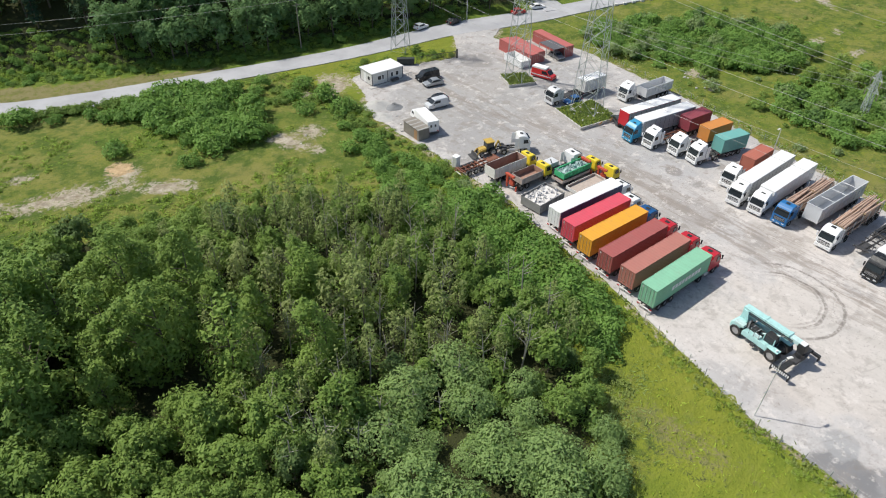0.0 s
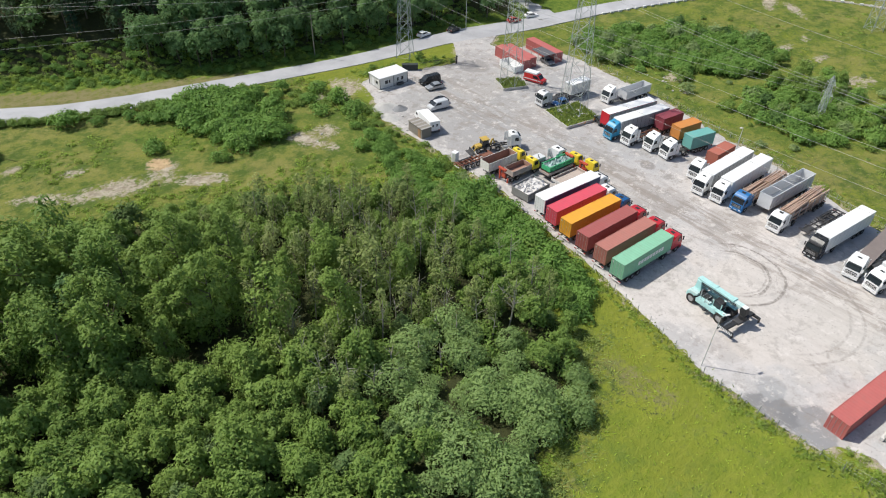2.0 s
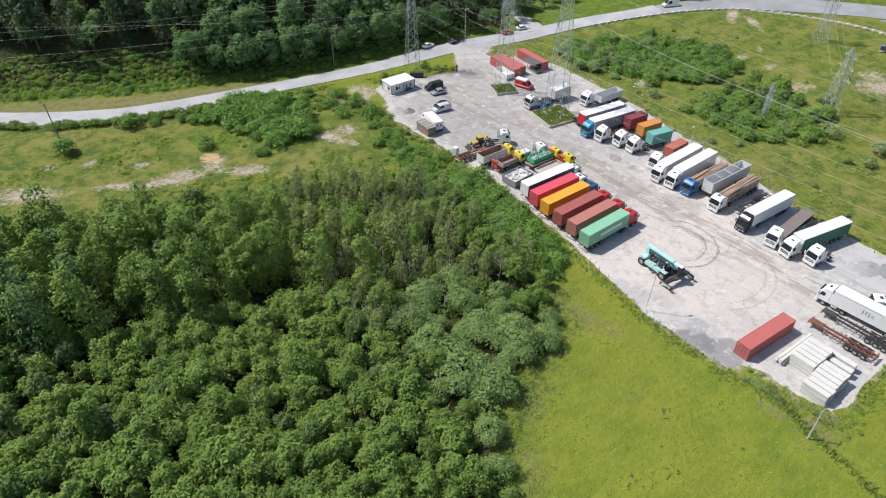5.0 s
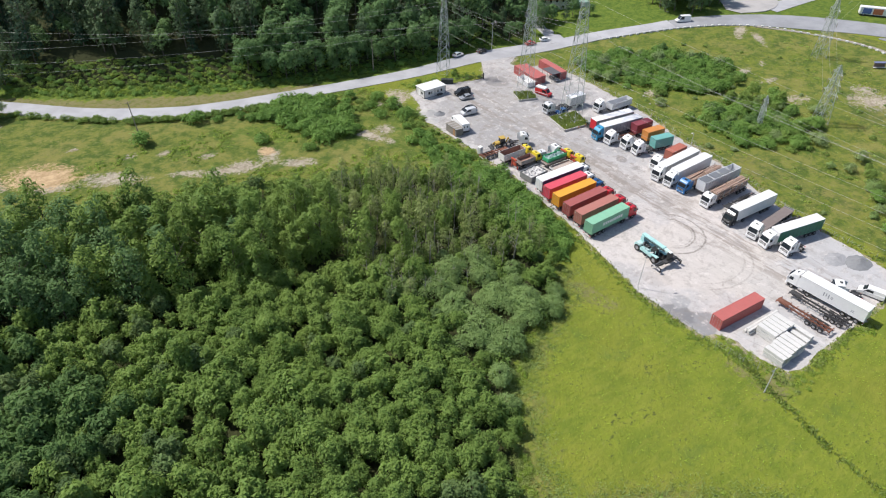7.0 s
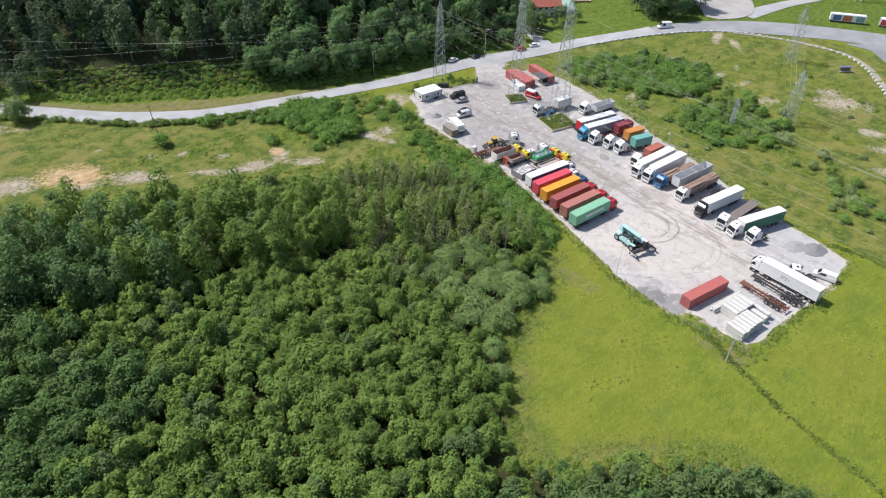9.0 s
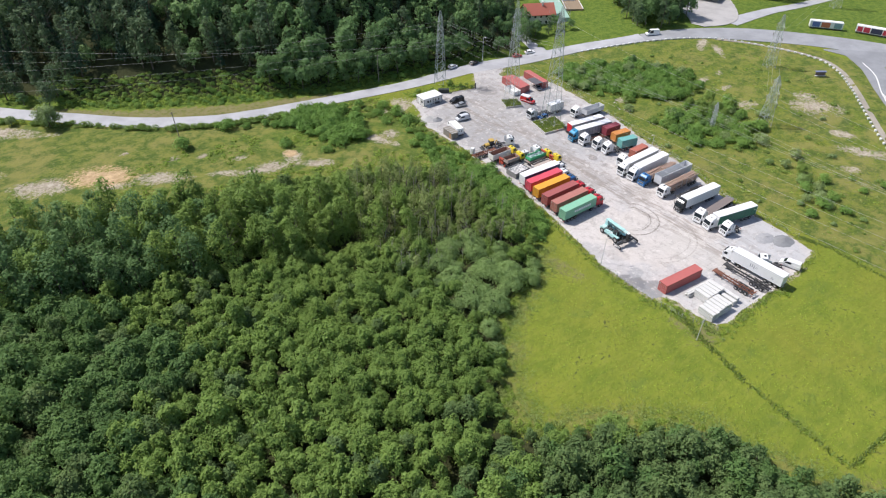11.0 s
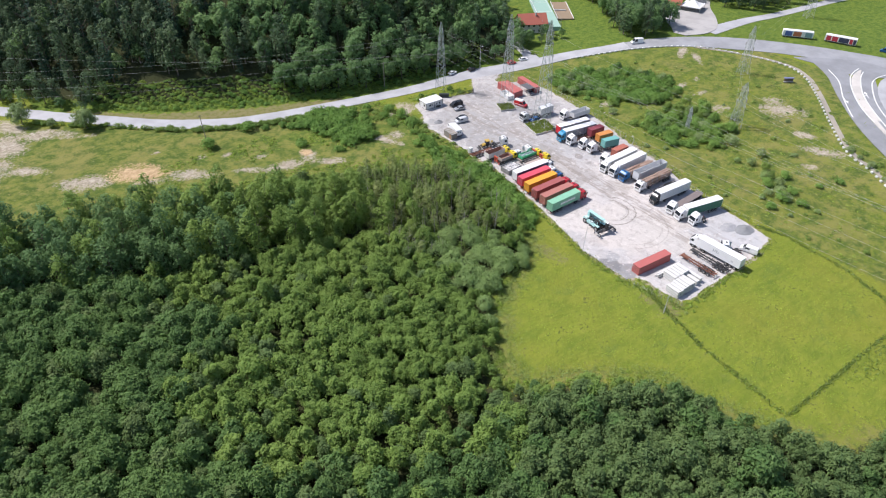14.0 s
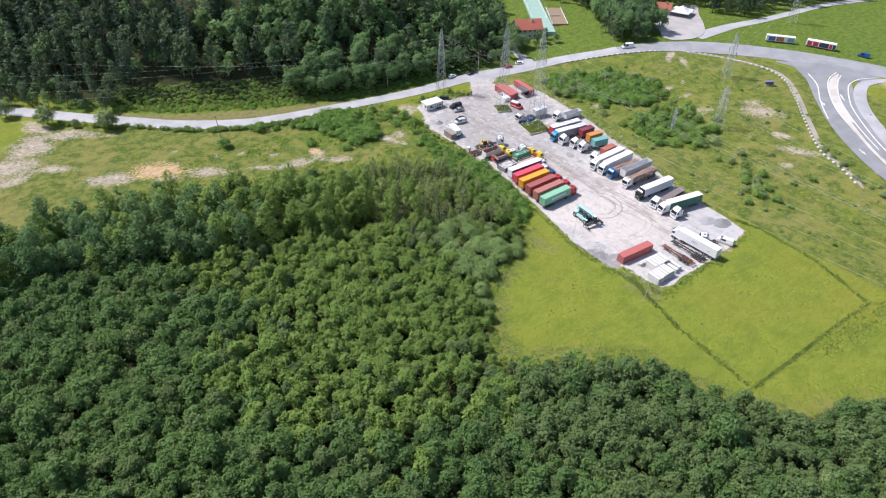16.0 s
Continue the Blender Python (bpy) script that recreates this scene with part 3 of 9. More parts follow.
def build_ground():
    xs, ys = axis_lines(-190, 215, 1.6, 3200), axis_lines(-140, 200, 1.6, 3200)
    X, Y = np.meshgrid(xs, ys)
    Z = land(X, Y)
    rng = np.random.default_rng(3)
    core = (X > -260) & (X < 280) & (Y > -240) & (Y < 320)
    Z = Z + np.where(core, rng.normal(0, 0.05, X.shape), 0)
    d_edge, _ = seg_dist(X, Y, YARD_EDGE + YARD_EDGE[:1])
    in_yard = inside(X, Y, YARD_EDGE)
    Z = np.where(in_yard & (d_edge > 0.3), land(X, Y) - 0.12, Z)
    for line in (MAIN_ROAD, SLIP_L, SLIP_R, SIDE_ROAD, MOUTH):
        q = [tuple(p[:2]) for p in line]
        dr, _ = seg_dist(X, Y, q)
        wid = max(p[2] for p in line) / 2
        Z = np.where(dr < wid + 1.0, land(X, Y) - 0.12, Z)
    verts = np.stack([X.ravel(), Y.ravel(), Z.ravel()], 1)
    ny, nx = X.shape
    i = np.arange(ny * nx).reshape(ny, nx)
    quads = np.stack([i[:-1, :-1], i[:-1, 1:], i[1:, 1:], i[1:, :-1]], -1).reshape(-1, 4)
    me = bpy.data.meshes.new("ground")
    me.vertices.add(len(verts)); me.vertices.foreach_set("co", verts.ravel())
    me.loops.add(quads.size); me.loops.foreach_set("vertex_index", quads.ravel().astype(np.int32))
    me.polygons.add(len(quads)); me.polygons.foreach_set("loop_start", np.arange(0, quads.size, 4, dtype=np.int32))
    me.update(calc_edges=True)
    me.shade_smooth()
    me.materials.append(GROUND)
    ob = new("ground", me)
    tagged(ob, "yellow-green meadow ground with bare sandy patches", "", kind="structure")
    def cover(name, value):
        a = me.attributes.new(name, 'FLOAT', 'POINT')
        a.data.foreach_set("value", np.clip(value, 0, 1).ravel().astype(np.float32))
    def blobs(rows):
        v = np.zeros(X.shape)
        for cx, cy, rx, ry, turn in rows:
            c, s = math.cos(radians(turn)), math.sin(radians(turn))
            u, w = (X - cx) * c + (Y - cy) * s, -(X - cx) * s + (Y - cy) * c
            v = np.maximum(v, np.clip(1.15 - 0.75 * np.hypot(u / rx, w / ry), 0, 1))
        return v
    dw, _ = seg_dist(X, Y, WOODS + WOODS[:1])
    fh, fs = seg_dist(X, Y, HILL)
    forest_floor = np.where((fs > 0) & (X < 155) & (X > -240), np.clip((fh - 1) / 4, 0, 0.95), 0)
    cover("soil", np.where(inside(X, Y, WOODS), np.clip(0.5 + dw / 6, 0, 1), np.maximum(np.clip(0.5 - dw / 3, 0, 1), forest_floor)))
    cover("sand", np.maximum(blobs([(-108, 102, 8, 5, -30), (-78.5, 86.6, 9, 3.0, -33), (-92, 91, 6, 2.4, -30), (-62, 78, 5, 1.6, -30), (-51, 73.5, 9, 3.2, -18), (-41, 75, 2.6, 4.2, 0), (-13.5, 67.5, 2.2, 6.5, 20), (-8.6, 69, 2.8, 2.6, 0), (-37, 66.5, 4.2, 2.4, -35), (-72, 96, 2.2, 1.2, 0), (-64, 92, 2.4, 1.2, 20), (-83, 108, 2.4, 1.0, -20), (-55, 84, 2.6, 1.4, 0),
        (-125, 143, 8, 11, -10), (-119, 157, 4, 11, 20), (-133, 131, 10, 9, 0), (-136, 121, 6, 4, 0), (-112, 146, 12, 4, -36), (-98, 135, 3, 1.5, -30), (-114.5, 168, 2.4, 4, 20), (-121, 121, 7, 2.4, -40), (-110, 104, 7, 3.4, -30), (132, 41, 1.6, 6, -38), (115, 29, 1.2, 2.4, -38), (101, 8.3, 4, 2.6, -20), (106, 21, 4, 1.4, -20), (107, 30, 3, 1.6, 0), (116, -9, 5, 8, 25), (121, -2, 3, 4, 0), (101, -34, 2.5, 8, 20), (89, -36, 2, 3, 0), (74, 38.4, 2.6, 1.6, 0), (106, -24, 2, 4, 20),
        (73, 40, 3, 1.5, 0), (68, 33, 2, 1.2, 0), (134, 50, 2, 7, -60), (8, 86, 3.5, 5, 0), (6, 82, 4, 2, 20), (-1, 84, 2, 2, 0), (152, 47, 10, 2.5, -45)]),
        np.where((seg_dist(X, Y, YARD_EDGE + YARD_EDGE[:1])[0] < 1.0), 0.5, 0)))
    cover("rough", np.maximum(inside(X, Y, [(-120, 160), (-60, 118), (0, 98), (8, 70), (2, 40), (-30, 50), (-130, 70), (-190, 90)]) * 1.0, np.maximum(np.clip(1.0 - seg_dist(X, Y, WOODS[12:28])[0] / 9, 0, 0.7), ((X > 47) & (Y < 95) & (X < 165)) * 0.8)))
    cover("orange", blobs([(-92.5, 98, 9.5, 6.0, -38), (-41, 77, 2.0, 2.6, 0), (188, -30, 12, 6, -35)]))
    dh, sh = seg_dist(X, Y, HILL)
    d_road, side = seg_dist(X, Y, [p[:2] for p in MAIN_ROAD])
    verge = ((side > 0) & (d_road < np.interp(X, (-100, -87, -53, -23, -8), (5, 6.5, 11.5, 8.3, 5))) & (X > -100) & (X < -8)) * 1.0
    cover("dry", np.maximum(np.maximum(verge, blobs([(-14, -14, 2.5, 10, 12), (-5.5, -50, 4.5, 4, 0), (-7.5, -46, 2.5, 4, 0), (60, -12, 6, 20, 0), (112, -14, 18, 14, 0), (90, -40, 20, 14, 0)]) * 0.8), blobs([(0, 91, 7, 2.0, -10)])))
    bank = ((side > 0) & (X > -110) & (X < 62) & ~(verge > 0)) * 1.0
    cover("lush", np.maximum(bank, np.maximum(np.where(sh > 0, np.clip((dh - 5) / 5, 0, 1), 0) * 0.9, np.maximum(blobs([(85, 45, 28, 26, -45), (80, 8, 26, 18, -40), (-4, 50, 8, 40, 0), (-28, 85, 28, 13, -15), (18, 89, 14, 4, -12), (30, 86, 7, 4, -20)]) * 0.6, ((side > 0) & (X > 62) & (Y > -60)) * 0.95))))
    return ob

ground = build_ground()

def build_yard():
    rng = random.Random(5)
    pts = []
    e = YARD_EDGE
    for (ax, ay), (bx, by) in zip(e, e[1:] + e[:1]):
        n = max(1, int(math.hypot(bx - ax, by - ay) / 0.9))
        for k in range(n):
            j = 0.0 if 80 < ay < 95 and 40 < ax else 0.22
            pts.append((ax + (bx - ax) * k / n + rng.uniform(-j, j), ay + (by - ay) * k / n + rng.uniform(-j, j)))
    bm = bmesh.new()
    top = [bm.verts.new((x, y, 0.0)) for x, y in pts]
    low = [bm.verts.new((x, y, -0.4)) for x, y in pts]
    f = bm.faces.new(top)
    for k in range(len(pts)):
        bm.faces.new((top[k], low[k], low[(k + 1) % len(pts)], top[(k + 1) % len(pts)]))
    bmesh.ops.recalc_face_normals(bm, faces=bm.faces[:])
    bmesh.ops.triangulate(bm, faces=[f])
    me = bpy.data.meshes.new("yard_pavement")
    bm.to_mesh(me)
    bm.free()
    me.materials.append(YARD)
    tagged(new("pavement_yard", me), "pale dusty gravel and worn asphalt lorry yard with curved tyre marks", "", kind="structure")
build_yard()

strip("road", MAIN_ROAD[:23], 7, 0.02, ROAD, label="sunlit pale grey asphalt country road", n=8, rough=0.12)
strip("road_bend", MAIN_ROAD[22:], 12, 0.018, asphalt("bend_asphalt", (0.27, 0.275, 0.285)), label="mid-grey asphalt road through a wide bend", n=8, rough=0.12)
strip("road_slip", SLIP_L, 9, 0.03, ROAD_DARK, label="dark grey asphalt slip road")
strip("road_slip_far", SLIP_R, 6, 0.034, ROAD_DARK, label="dark grey asphalt slip road")
strip("road_side", SIDE_ROAD, 5, 0.03, ROAD, label="narrow pale side road along a field")
strip("pavement_path", [(p[0] + 1.4, p[1] - 1.0) for p in BARRIER[2:]], 1.9, 0.05, asphalt("track_gravel", (0.30, 0.27, 0.225)), label="narrow brown gravel track along the barrier blocks")
strip("trim_island", [(176, -9.0, 0.6), (166.5, -11.8, 3.2), (152, -19.8, 3.4), (138, -31.2, 3.6), (127.6, -43.5, 3.6), (117, -57, 3.4), (104, -80, 3)], 3, 0.10, PALE, label="pale paved traffic island")
for k, line in enumerate(([(177, -7.6), (166.2, -9.6), (152.2, -17.4), (137.9, -28.8), (128.0, -41.0), (121, -51), (106, -76)], [(175, -10.6), (166.3, -13.7), (151.8, -21.9), (138.2, -33.4), (127.0, -45.6), (113, -64)],
                          [(186, -22), (177.6, -17.6), (169, -17.6), (161, -21), (148.4, -28.6), (136.9, -38.6), (126, -50.3), (113, -68)], [(165.5, -0.5), (157, -9.4), (142, -19), (127.5, -31), (115.5, -45), (106, -60)])):
    strip("trim_line", line, 0.42, 0.14, LINE, thick=0.06, label="white painted road edge line")
strip("pavement_verge", [(189, -27, 3), (176, -21.5, 4.5), (163, -25, 5), (150, -33, 5), (138, -44, 5), (127, -56, 5), (114, -76, 5)], 4, 0.09, ROAD, label="grey paved strip beside the slip road")
strip("pavement_forecourt", [(150, 64, 6), (163, 67, 22), (176, 76, 24), (190, 84, 16), (204, 88, 6)], 10, 0.2, asphalt("forecourt_gravel", (0.36, 0.345, 0.33)), label="grey gravel forecourt by the tent", rough=0.2)
strip("road_mouth", MOUTH, 12, 0.026, ROAD_DARK, label="dark grey asphalt where the slip roads join")
strip("pavement_drive", [(80, 88, 7), (84, 98, 6), (88, 108, 7), (92, 116, 7)], 6, 0.05, ROAD, label="grey house driveway")
# ---------------------------------------------------------------- vegetation
def leaf_cloud(rng, lobes, n, size, flat=0.35, drop=0.25, corners=4, loose=0.16):
    """Kite-shaped or three-cornered leaf sprays over the skins of several lobes: (n*corners, 3) points."""
    lobes = np.array(lobes, float)                       # x, y, z, r, squash
    area = lobes[:, 3] ** 2
    pick = rng.choice(len(lobes), n, p=area / area.sum())
    d = rng.normal(size=(n, 3))
    d[:, 2] = np.abs(d[:, 2]) * np.where(rng.random(n) < drop, -0.7, 1.0)
    d /= np.linalg.norm(d, axis=1)[:, None]
    L = lobes[pick]
    rad = L[:, 3] * (1.02 - 0.42 * rng.random(n) ** 2.2) * (1 + loose * rng.normal(size=n))
    p = L[:, :3] + d * rad[:, None] * np.stack([np.ones(n), np.ones(n), L[:, 4]], 1)
    out = p - (lobes[:, :3] * area[:, None]).sum(0) / area.sum()
    out /= np.linalg.norm(out, axis=1)[:, None] + 1e-6
    nrm = d * 0.55 + out * 0.5 + rng.normal(size=(n, 3)) * 0.42
    nrm[:, 2] += flat
    nrm /= np.linalg.norm(nrm, axis=1)[:, None]
    a = np.cross(nrm, rng.normal(size=(n, 3)))
    a /= np.linalg.norm(a, axis=1)[:, None]
    b = np.cross(nrm, a)
    s = size * rng.uniform(0.6, 1.35, n)[:, None]
    fold = nrm * s * 0.18
    if corners == 3:
        v = np.stack([p - a * s * 0.5 + b * s * 0.34, p - a * s * 0.5 - b * s * 0.34, p + a * s * 0.75 - fold], 1)
        return v.reshape(-1, 3)
    v = np.stack([p - a * s * 0.55, p + b * s * 0.36 - fold, p + a * s * 0.62, p - b * s * 0.36 - fold], 1)
    return v.reshape(-1, 3)

def lobes_clumpy(rng, R, z0, H, k=17):
    """A broad crown of many shoot clumps over its upper side."""
    out = [(0, 0, z0 + H * 0.38, R * 0.66, H / R * 0.62)]
    for j in range(k):
        f = (j + 0.5) / k
        el = math.asin(min(0.98, 0.02 + 0.96 * f))
        a = j * 2.4 + rng.random() * 0.9
        q = R * rng.uniform(0.62, 0.86)
        out.append((q * math.cos(el) * math.cos(a), q * math.cos(el) * math.sin(a), z0 + H * (0.26 + 0.60 * math.sin(el) * rng.uniform(0.8, 1.1)), R * rng.uniform(0.20, 0.37), rng.uniform(0.9, 1.5)))
    return out

def lobes_column(rng, R, z0, H, k=24):
    """A tall ragged crown: clumps up a leaning stem, wide below the middle, open between."""
    out = []
    lean = rng.normal(0, 0.05, 2) * H
    for j in range(k):
        f = (j + 0.5) / k
        a = j * 2.4 + rng.random() * 1.2
        q = R * (0.98 * (1 - f ** 2.2) * (0.5 + 0.6 * f) + 0.08) * rng.uniform(0.5, 1.15)
        out.append((q * math.cos(a) + lean[0] * f, q * math.sin(a) + lean[1] * f, z0 + H * (0.03 + 0.93 * f), R * (0.40 - 0.12 * f) * rng.uniform(0.65, 1.3), rng.uniform(0.7, 1.3)))
    return out

def lobes_tall(rng, R, z0, H, k=11):
    out = []
    for j in range(k):
        f = (j + 0.5) / k
        a = j * 2.4 + rng.random()
        q = R * (0.62 * (1 - f * f) + 0.06)
        out.append((q * math.cos(a), q * math.sin(a), z0 + H * (0.06 + 0.9 * f), R * (0.56 - 0.20 * f) * rng.uniform(0.8, 1.2), rng.uniform(0.8, 1.2)))
    return out

def lobes_cone(rng, R, z0, H, k=9):
    return [(0.12 * R * math.cos(j * 2.1), 0.12 * R * math.sin(j * 2.1), z0 + H * (0.05 + 0.9 * j / k), R * (1.0 - 0.88 * j / k) * rng.uniform(0.9, 1.1), 0.42) for j in range(k)]

def lobes_dome(rng, R, H, k=9):
    out = [(0, 0, H * 0.30, R * 0.75, H / R * 0.85)]
    for j in range(k):
        a, q = rng.random() * 6.28, R * math.sqrt(rng.random()) * 0.8
        r = R * rng.uniform(0.24, 0.42)
        out.append((q * math.cos(a), q * math.sin(a), H * rng.uniform(0.30, 0.72) * (1 - 0.35 * q / R), r, rng.uniform(0.7, 1.0)))
    return out

def trunk_verts(rng, h, r, limbs=4):
    """Tapered stem with limbs, as five-sided tubes."""
    V, F = [], []
    def limb(p0, p1, r0, r1):
        p0, p1 = np.array(p0, float), np.array(p1, float)
        d = (p1 - p0) / np.linalg.norm(p1 - p0)
        u = np.cross(d, (0.3, 1, 0.2)); u /= np.linalg.norm(u)
        w = np.cross(d, u)
        s = len(V)
        for p, rr in ((p0, r0), (p1, r1)):
            for k in range(5):
                V.append(p + rr * (u * math.cos(k * 1.2566) + w * math.sin(k * 1.2566)))
        for k in range(5):
            F.append((s + k, s + (k + 1) % 5, s + 5 + (k + 1) % 5, s + 5 + k))
    bend = rng.normal(0, 0.25, 2)
    mid = (bend[0], bend[1], h * 0.55)
    limb((0, 0, -0.3), mid, r, r * 0.72)
    limb(mid, (bend[0] * 1.6, bend[1] * 1.6, h), r * 0.72, r * 0.3)
    for k in range(limbs):
        a, f = rng.random() * 6.28, rng.uniform(0.45, 0.85)
        b = np.array([bend[0], bend[1], h * f])
        limb(b, b + np.array([math.cos(a) * h * 0.2, math.sin(a) * h * 0.2, h * 0.17]), r * 0.4, r * 0.14)
    return np.array(V), F

def quad_mesh(name, verts, material, c=4):
    n = len(verts) // c
    me = bpy.data.meshes.new(name)
    me.vertices.add(n * c); me.vertices.foreach_set("co", np.ascontiguousarray(verts, np.float32).ravel())
    me.loops.add(n * c); me.loops.foreach_set("vertex_index", np.arange(n * c, dtype=np.int32))
    me.polygons.add(n); me.polygons.foreach_set("loop_start", np.arange(0, n * c, c, dtype=np.int32))
    me.update(calc_edges=True)
    me.materials.append(material)
    return me

class Kind:
    """A kind of tree: a few crowns and stems to draw on."""
    def __init__(self, name, material, shape, n, size, variants, h, R, stem, low, seed, corners=3):
        self.name, self.material, self.corners = name, material, corners
        self.crowns, self.stems, self.meshes = [], [], []
        rng = np.random.default_rng(seed)
        for k in range(variants):
            hh, rr = h * rng.uniform(0.85, 1.15), R * rng.uniform(0.85, 1.15)
            z0 = hh * low
            lobes = {"tall": lobes_tall, "cone": lobes_cone, "clumpy": lobes_clumpy, "column": lobes_column}[shape](rng, rr, z0, hh - z0) if shape != "dome" else lobes_dome(rng, rr, hh)
            self.crowns.append(leaf_cloud(rng, lobes, n, size, drop=0.08 if shape == "dome" else 0.16 if shape == "clumpy" else 0.28, corners=corners, loose=0.07 if shape == "dome" else 0.18))
            self.stems.append(trunk_verts(rng, hh * 0.82, stem))
        self.cm = [quad_mesh(name + "_crown", c, material, corners) for c in self.crowns]
        self.sm = [mesh_of(name + "_trunk", v, f, BARK) for v, f in self.stems]

def place_tree(kind, k, x, y, s, turn, name, label, category, group, z=None):
    ob = thing(name, label, category, group, Matrix.LocRotScale((x, y, land1(x, y) if z is None else z), Euler((0, 0, turn)), (s, s, s)))
    part("trunk", kind.sm[k % len(kind.sm)], None, ob)
    part("crown", kind.cm[k % len(kind.cm)], None, ob)
    return ob

def stuff_trees(name, rows, label, category, bark=None):
    """Many trees as one uncountable stand: rows of kind, variant, x, y, z, scale, stretch, turn."""
    by = {}
    stems, faces, at = [], [], 0
    for kind, k, x, y, z, s, st, turn in rows:
        c, n = math.cos(turn), math.sin(turn)
        R = np.array([[c, -n, 0], [n, c, 0], [0, 0, 1]]) * np.array([[s], [s], [s * st]])
        by.setdefault(kind.name, (kind, []))[1].append(kind.crowns[k % len(kind.crowns)] @ R.T + (x, y, z))
        v, f = kind.stems[k % len(kind.stems)]
        stems.append(v @ R.T + (x, y, z))
        faces += [tuple(i + at for i in q) for q in f]
        at += len(v)
    first = None
    for kind, chunks in by.values():
        ob = new(name, quad_mesh(name, np.concatenate(chunks), kind.material, kind.corners))
        tagged(ob, label, category, kind="stuff")
        first = first or ob
    if stems and name not in ("roadside_scrub", "thicket", "tall_herbs", "undergrowth", "bank_scrub"):
        ob = new(name + "_stems", mesh_of(name + "_stems", np.concatenate(stems), faces, bark or BARK))
        tagged(ob, "slender grey-brown stems of the stand", category, kind="stuff")

def scatter(rng, x0, x1, y0, y1, gap, keep):
    """Jittered points, no two much nearer than gap."""
    out = []
    ny = 0
    for y in np.arange(y0, y1, gap * 0.87):
        ny += 1
        xs = np.arange(x0 + (gap / 2 if ny % 2 else 0), x1, gap)
        px, py = xs + rng.uniform(-0.36, 0.36, len(xs)) * gap, y + rng.uniform(-0.36, 0.36, len(xs)) * gap
        k = keep(px, py)
        out += list(zip(px[k], py[k]))
    return out

# Low tree whose leaf colour has the cloud shade in it.
ROUND_SHADED = Kind("round_tree", LEAF_SHADED, "clumpy", 860, 0.42, 8, 5.7, 2.35, 0.10, 0.10, 11)
# Same low tree in the brighter leaf colour, for ground outside the cloud shade.
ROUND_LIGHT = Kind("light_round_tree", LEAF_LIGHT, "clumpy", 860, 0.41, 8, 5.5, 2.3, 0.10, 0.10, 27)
ROUND_MID = Kind("mixed_round_tree", LEAF_MID, "clumpy", 860, 0.41, 7, 5.4, 2.3, 0.10, 0.10, 31)
# Finer-leaved near tree, with sunlight outside the cloud likewise in its brighter colour.
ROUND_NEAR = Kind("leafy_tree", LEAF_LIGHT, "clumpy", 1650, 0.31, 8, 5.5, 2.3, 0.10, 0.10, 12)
TALL = Kind("tall_tree", LEAF_TALL, "column", 1100, 0.56, 7, 14.2, 3.5, 0.17, 0.12, 13)
TALL_NEAR = Kind("slender_tree", LEAF_TALL, "column", 2200, 0.41, 7, 14.2, 3.5, 0.17, 0.12, 14)
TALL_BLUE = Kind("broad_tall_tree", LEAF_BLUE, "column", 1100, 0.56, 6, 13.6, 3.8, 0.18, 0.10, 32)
THIN = Kind("thin_tree", LEAF_BARE, "column", 380, 0.36, 6, 9.5, 1.7, 0.10, 0.30, 15)
HILLD = Kind("hill_leafy", LEAF_BANK, "clumpy", 650, 0.80, 6, 13.5, 4.2, 0.25, 0.10, 29)
HILLT = Kind("hill_tree", LEAF_HILL, "column", 700, 0.84, 7, 19.0, 4.1, 0.28, 0.12, 16)
CONE = Kind("conifer", LEAF_CONIFER, "cone", 500, 0.85, 4, 24.0, 3.3, 0.28, 0.08, 17)
KNOT = Kind("knotweed", LEAF_KNOT, "dome", 620, 0.38, 6, 2.6, 2.2, 0.05, 0.1, 18)
WILLOW = Kind("willow_bush", LEAF_WILLOW, "dome", 2700, 0.29, 5, 4.6, 3.4, 0.08, 0.1, 19)
GREY = Kind("grey_willow", LEAF_GREY, "dome", 700, 0.32, 4, 3.4, 2.2, 0.07, 0.1, 20)

SILVER = Kind("silver_tree", LEAF_GREY, "clumpy", 3200, 0.46, 2, 9.0, 4.3, 0.2, 0.03, 30)
BANK = Kind("bank_tree", LEAF_BANK, "clumpy", 1900, 0.58, 5, 12.0, 4.6, 0.22, 0.05, 28)
DEAD = Kind("bare_tree", LEAF_BARE, "tall", 60, 0.28, 5, 8.6, 1.7, 0.12, 0.3, 24)
GREY_BARK = M("grey_bark", (0.34, 0.31, 0.27), 0.9, var=0.3, scale=3, bump=0.4)
HERB = Kind("herb", LEAF_HERB, "dome", 110, 0.28, 6, 1.0, 1.35, 0.02, 0.1, 22)
HERB_GREY = Kind("tall_herb", LEAF_PALEHERB, "dome", 95, 0.25, 5, 1.1, 1.3, 0.02, 0.1, 25)
# Dark bush, reusing the wood leaf colour with cloud shade in it.
KNOT_DARK = Kind("dark_bush", LEAF_SHADED, "dome", 560, 0.40, 5, 2.8, 2.1, 0.05, 0.1, 26)
THICK = Kind("brush", LEAF_LIGHT, "dome", 270, 0.38, 6, 2.4, 2.0, 0.04, 0.1, 23)

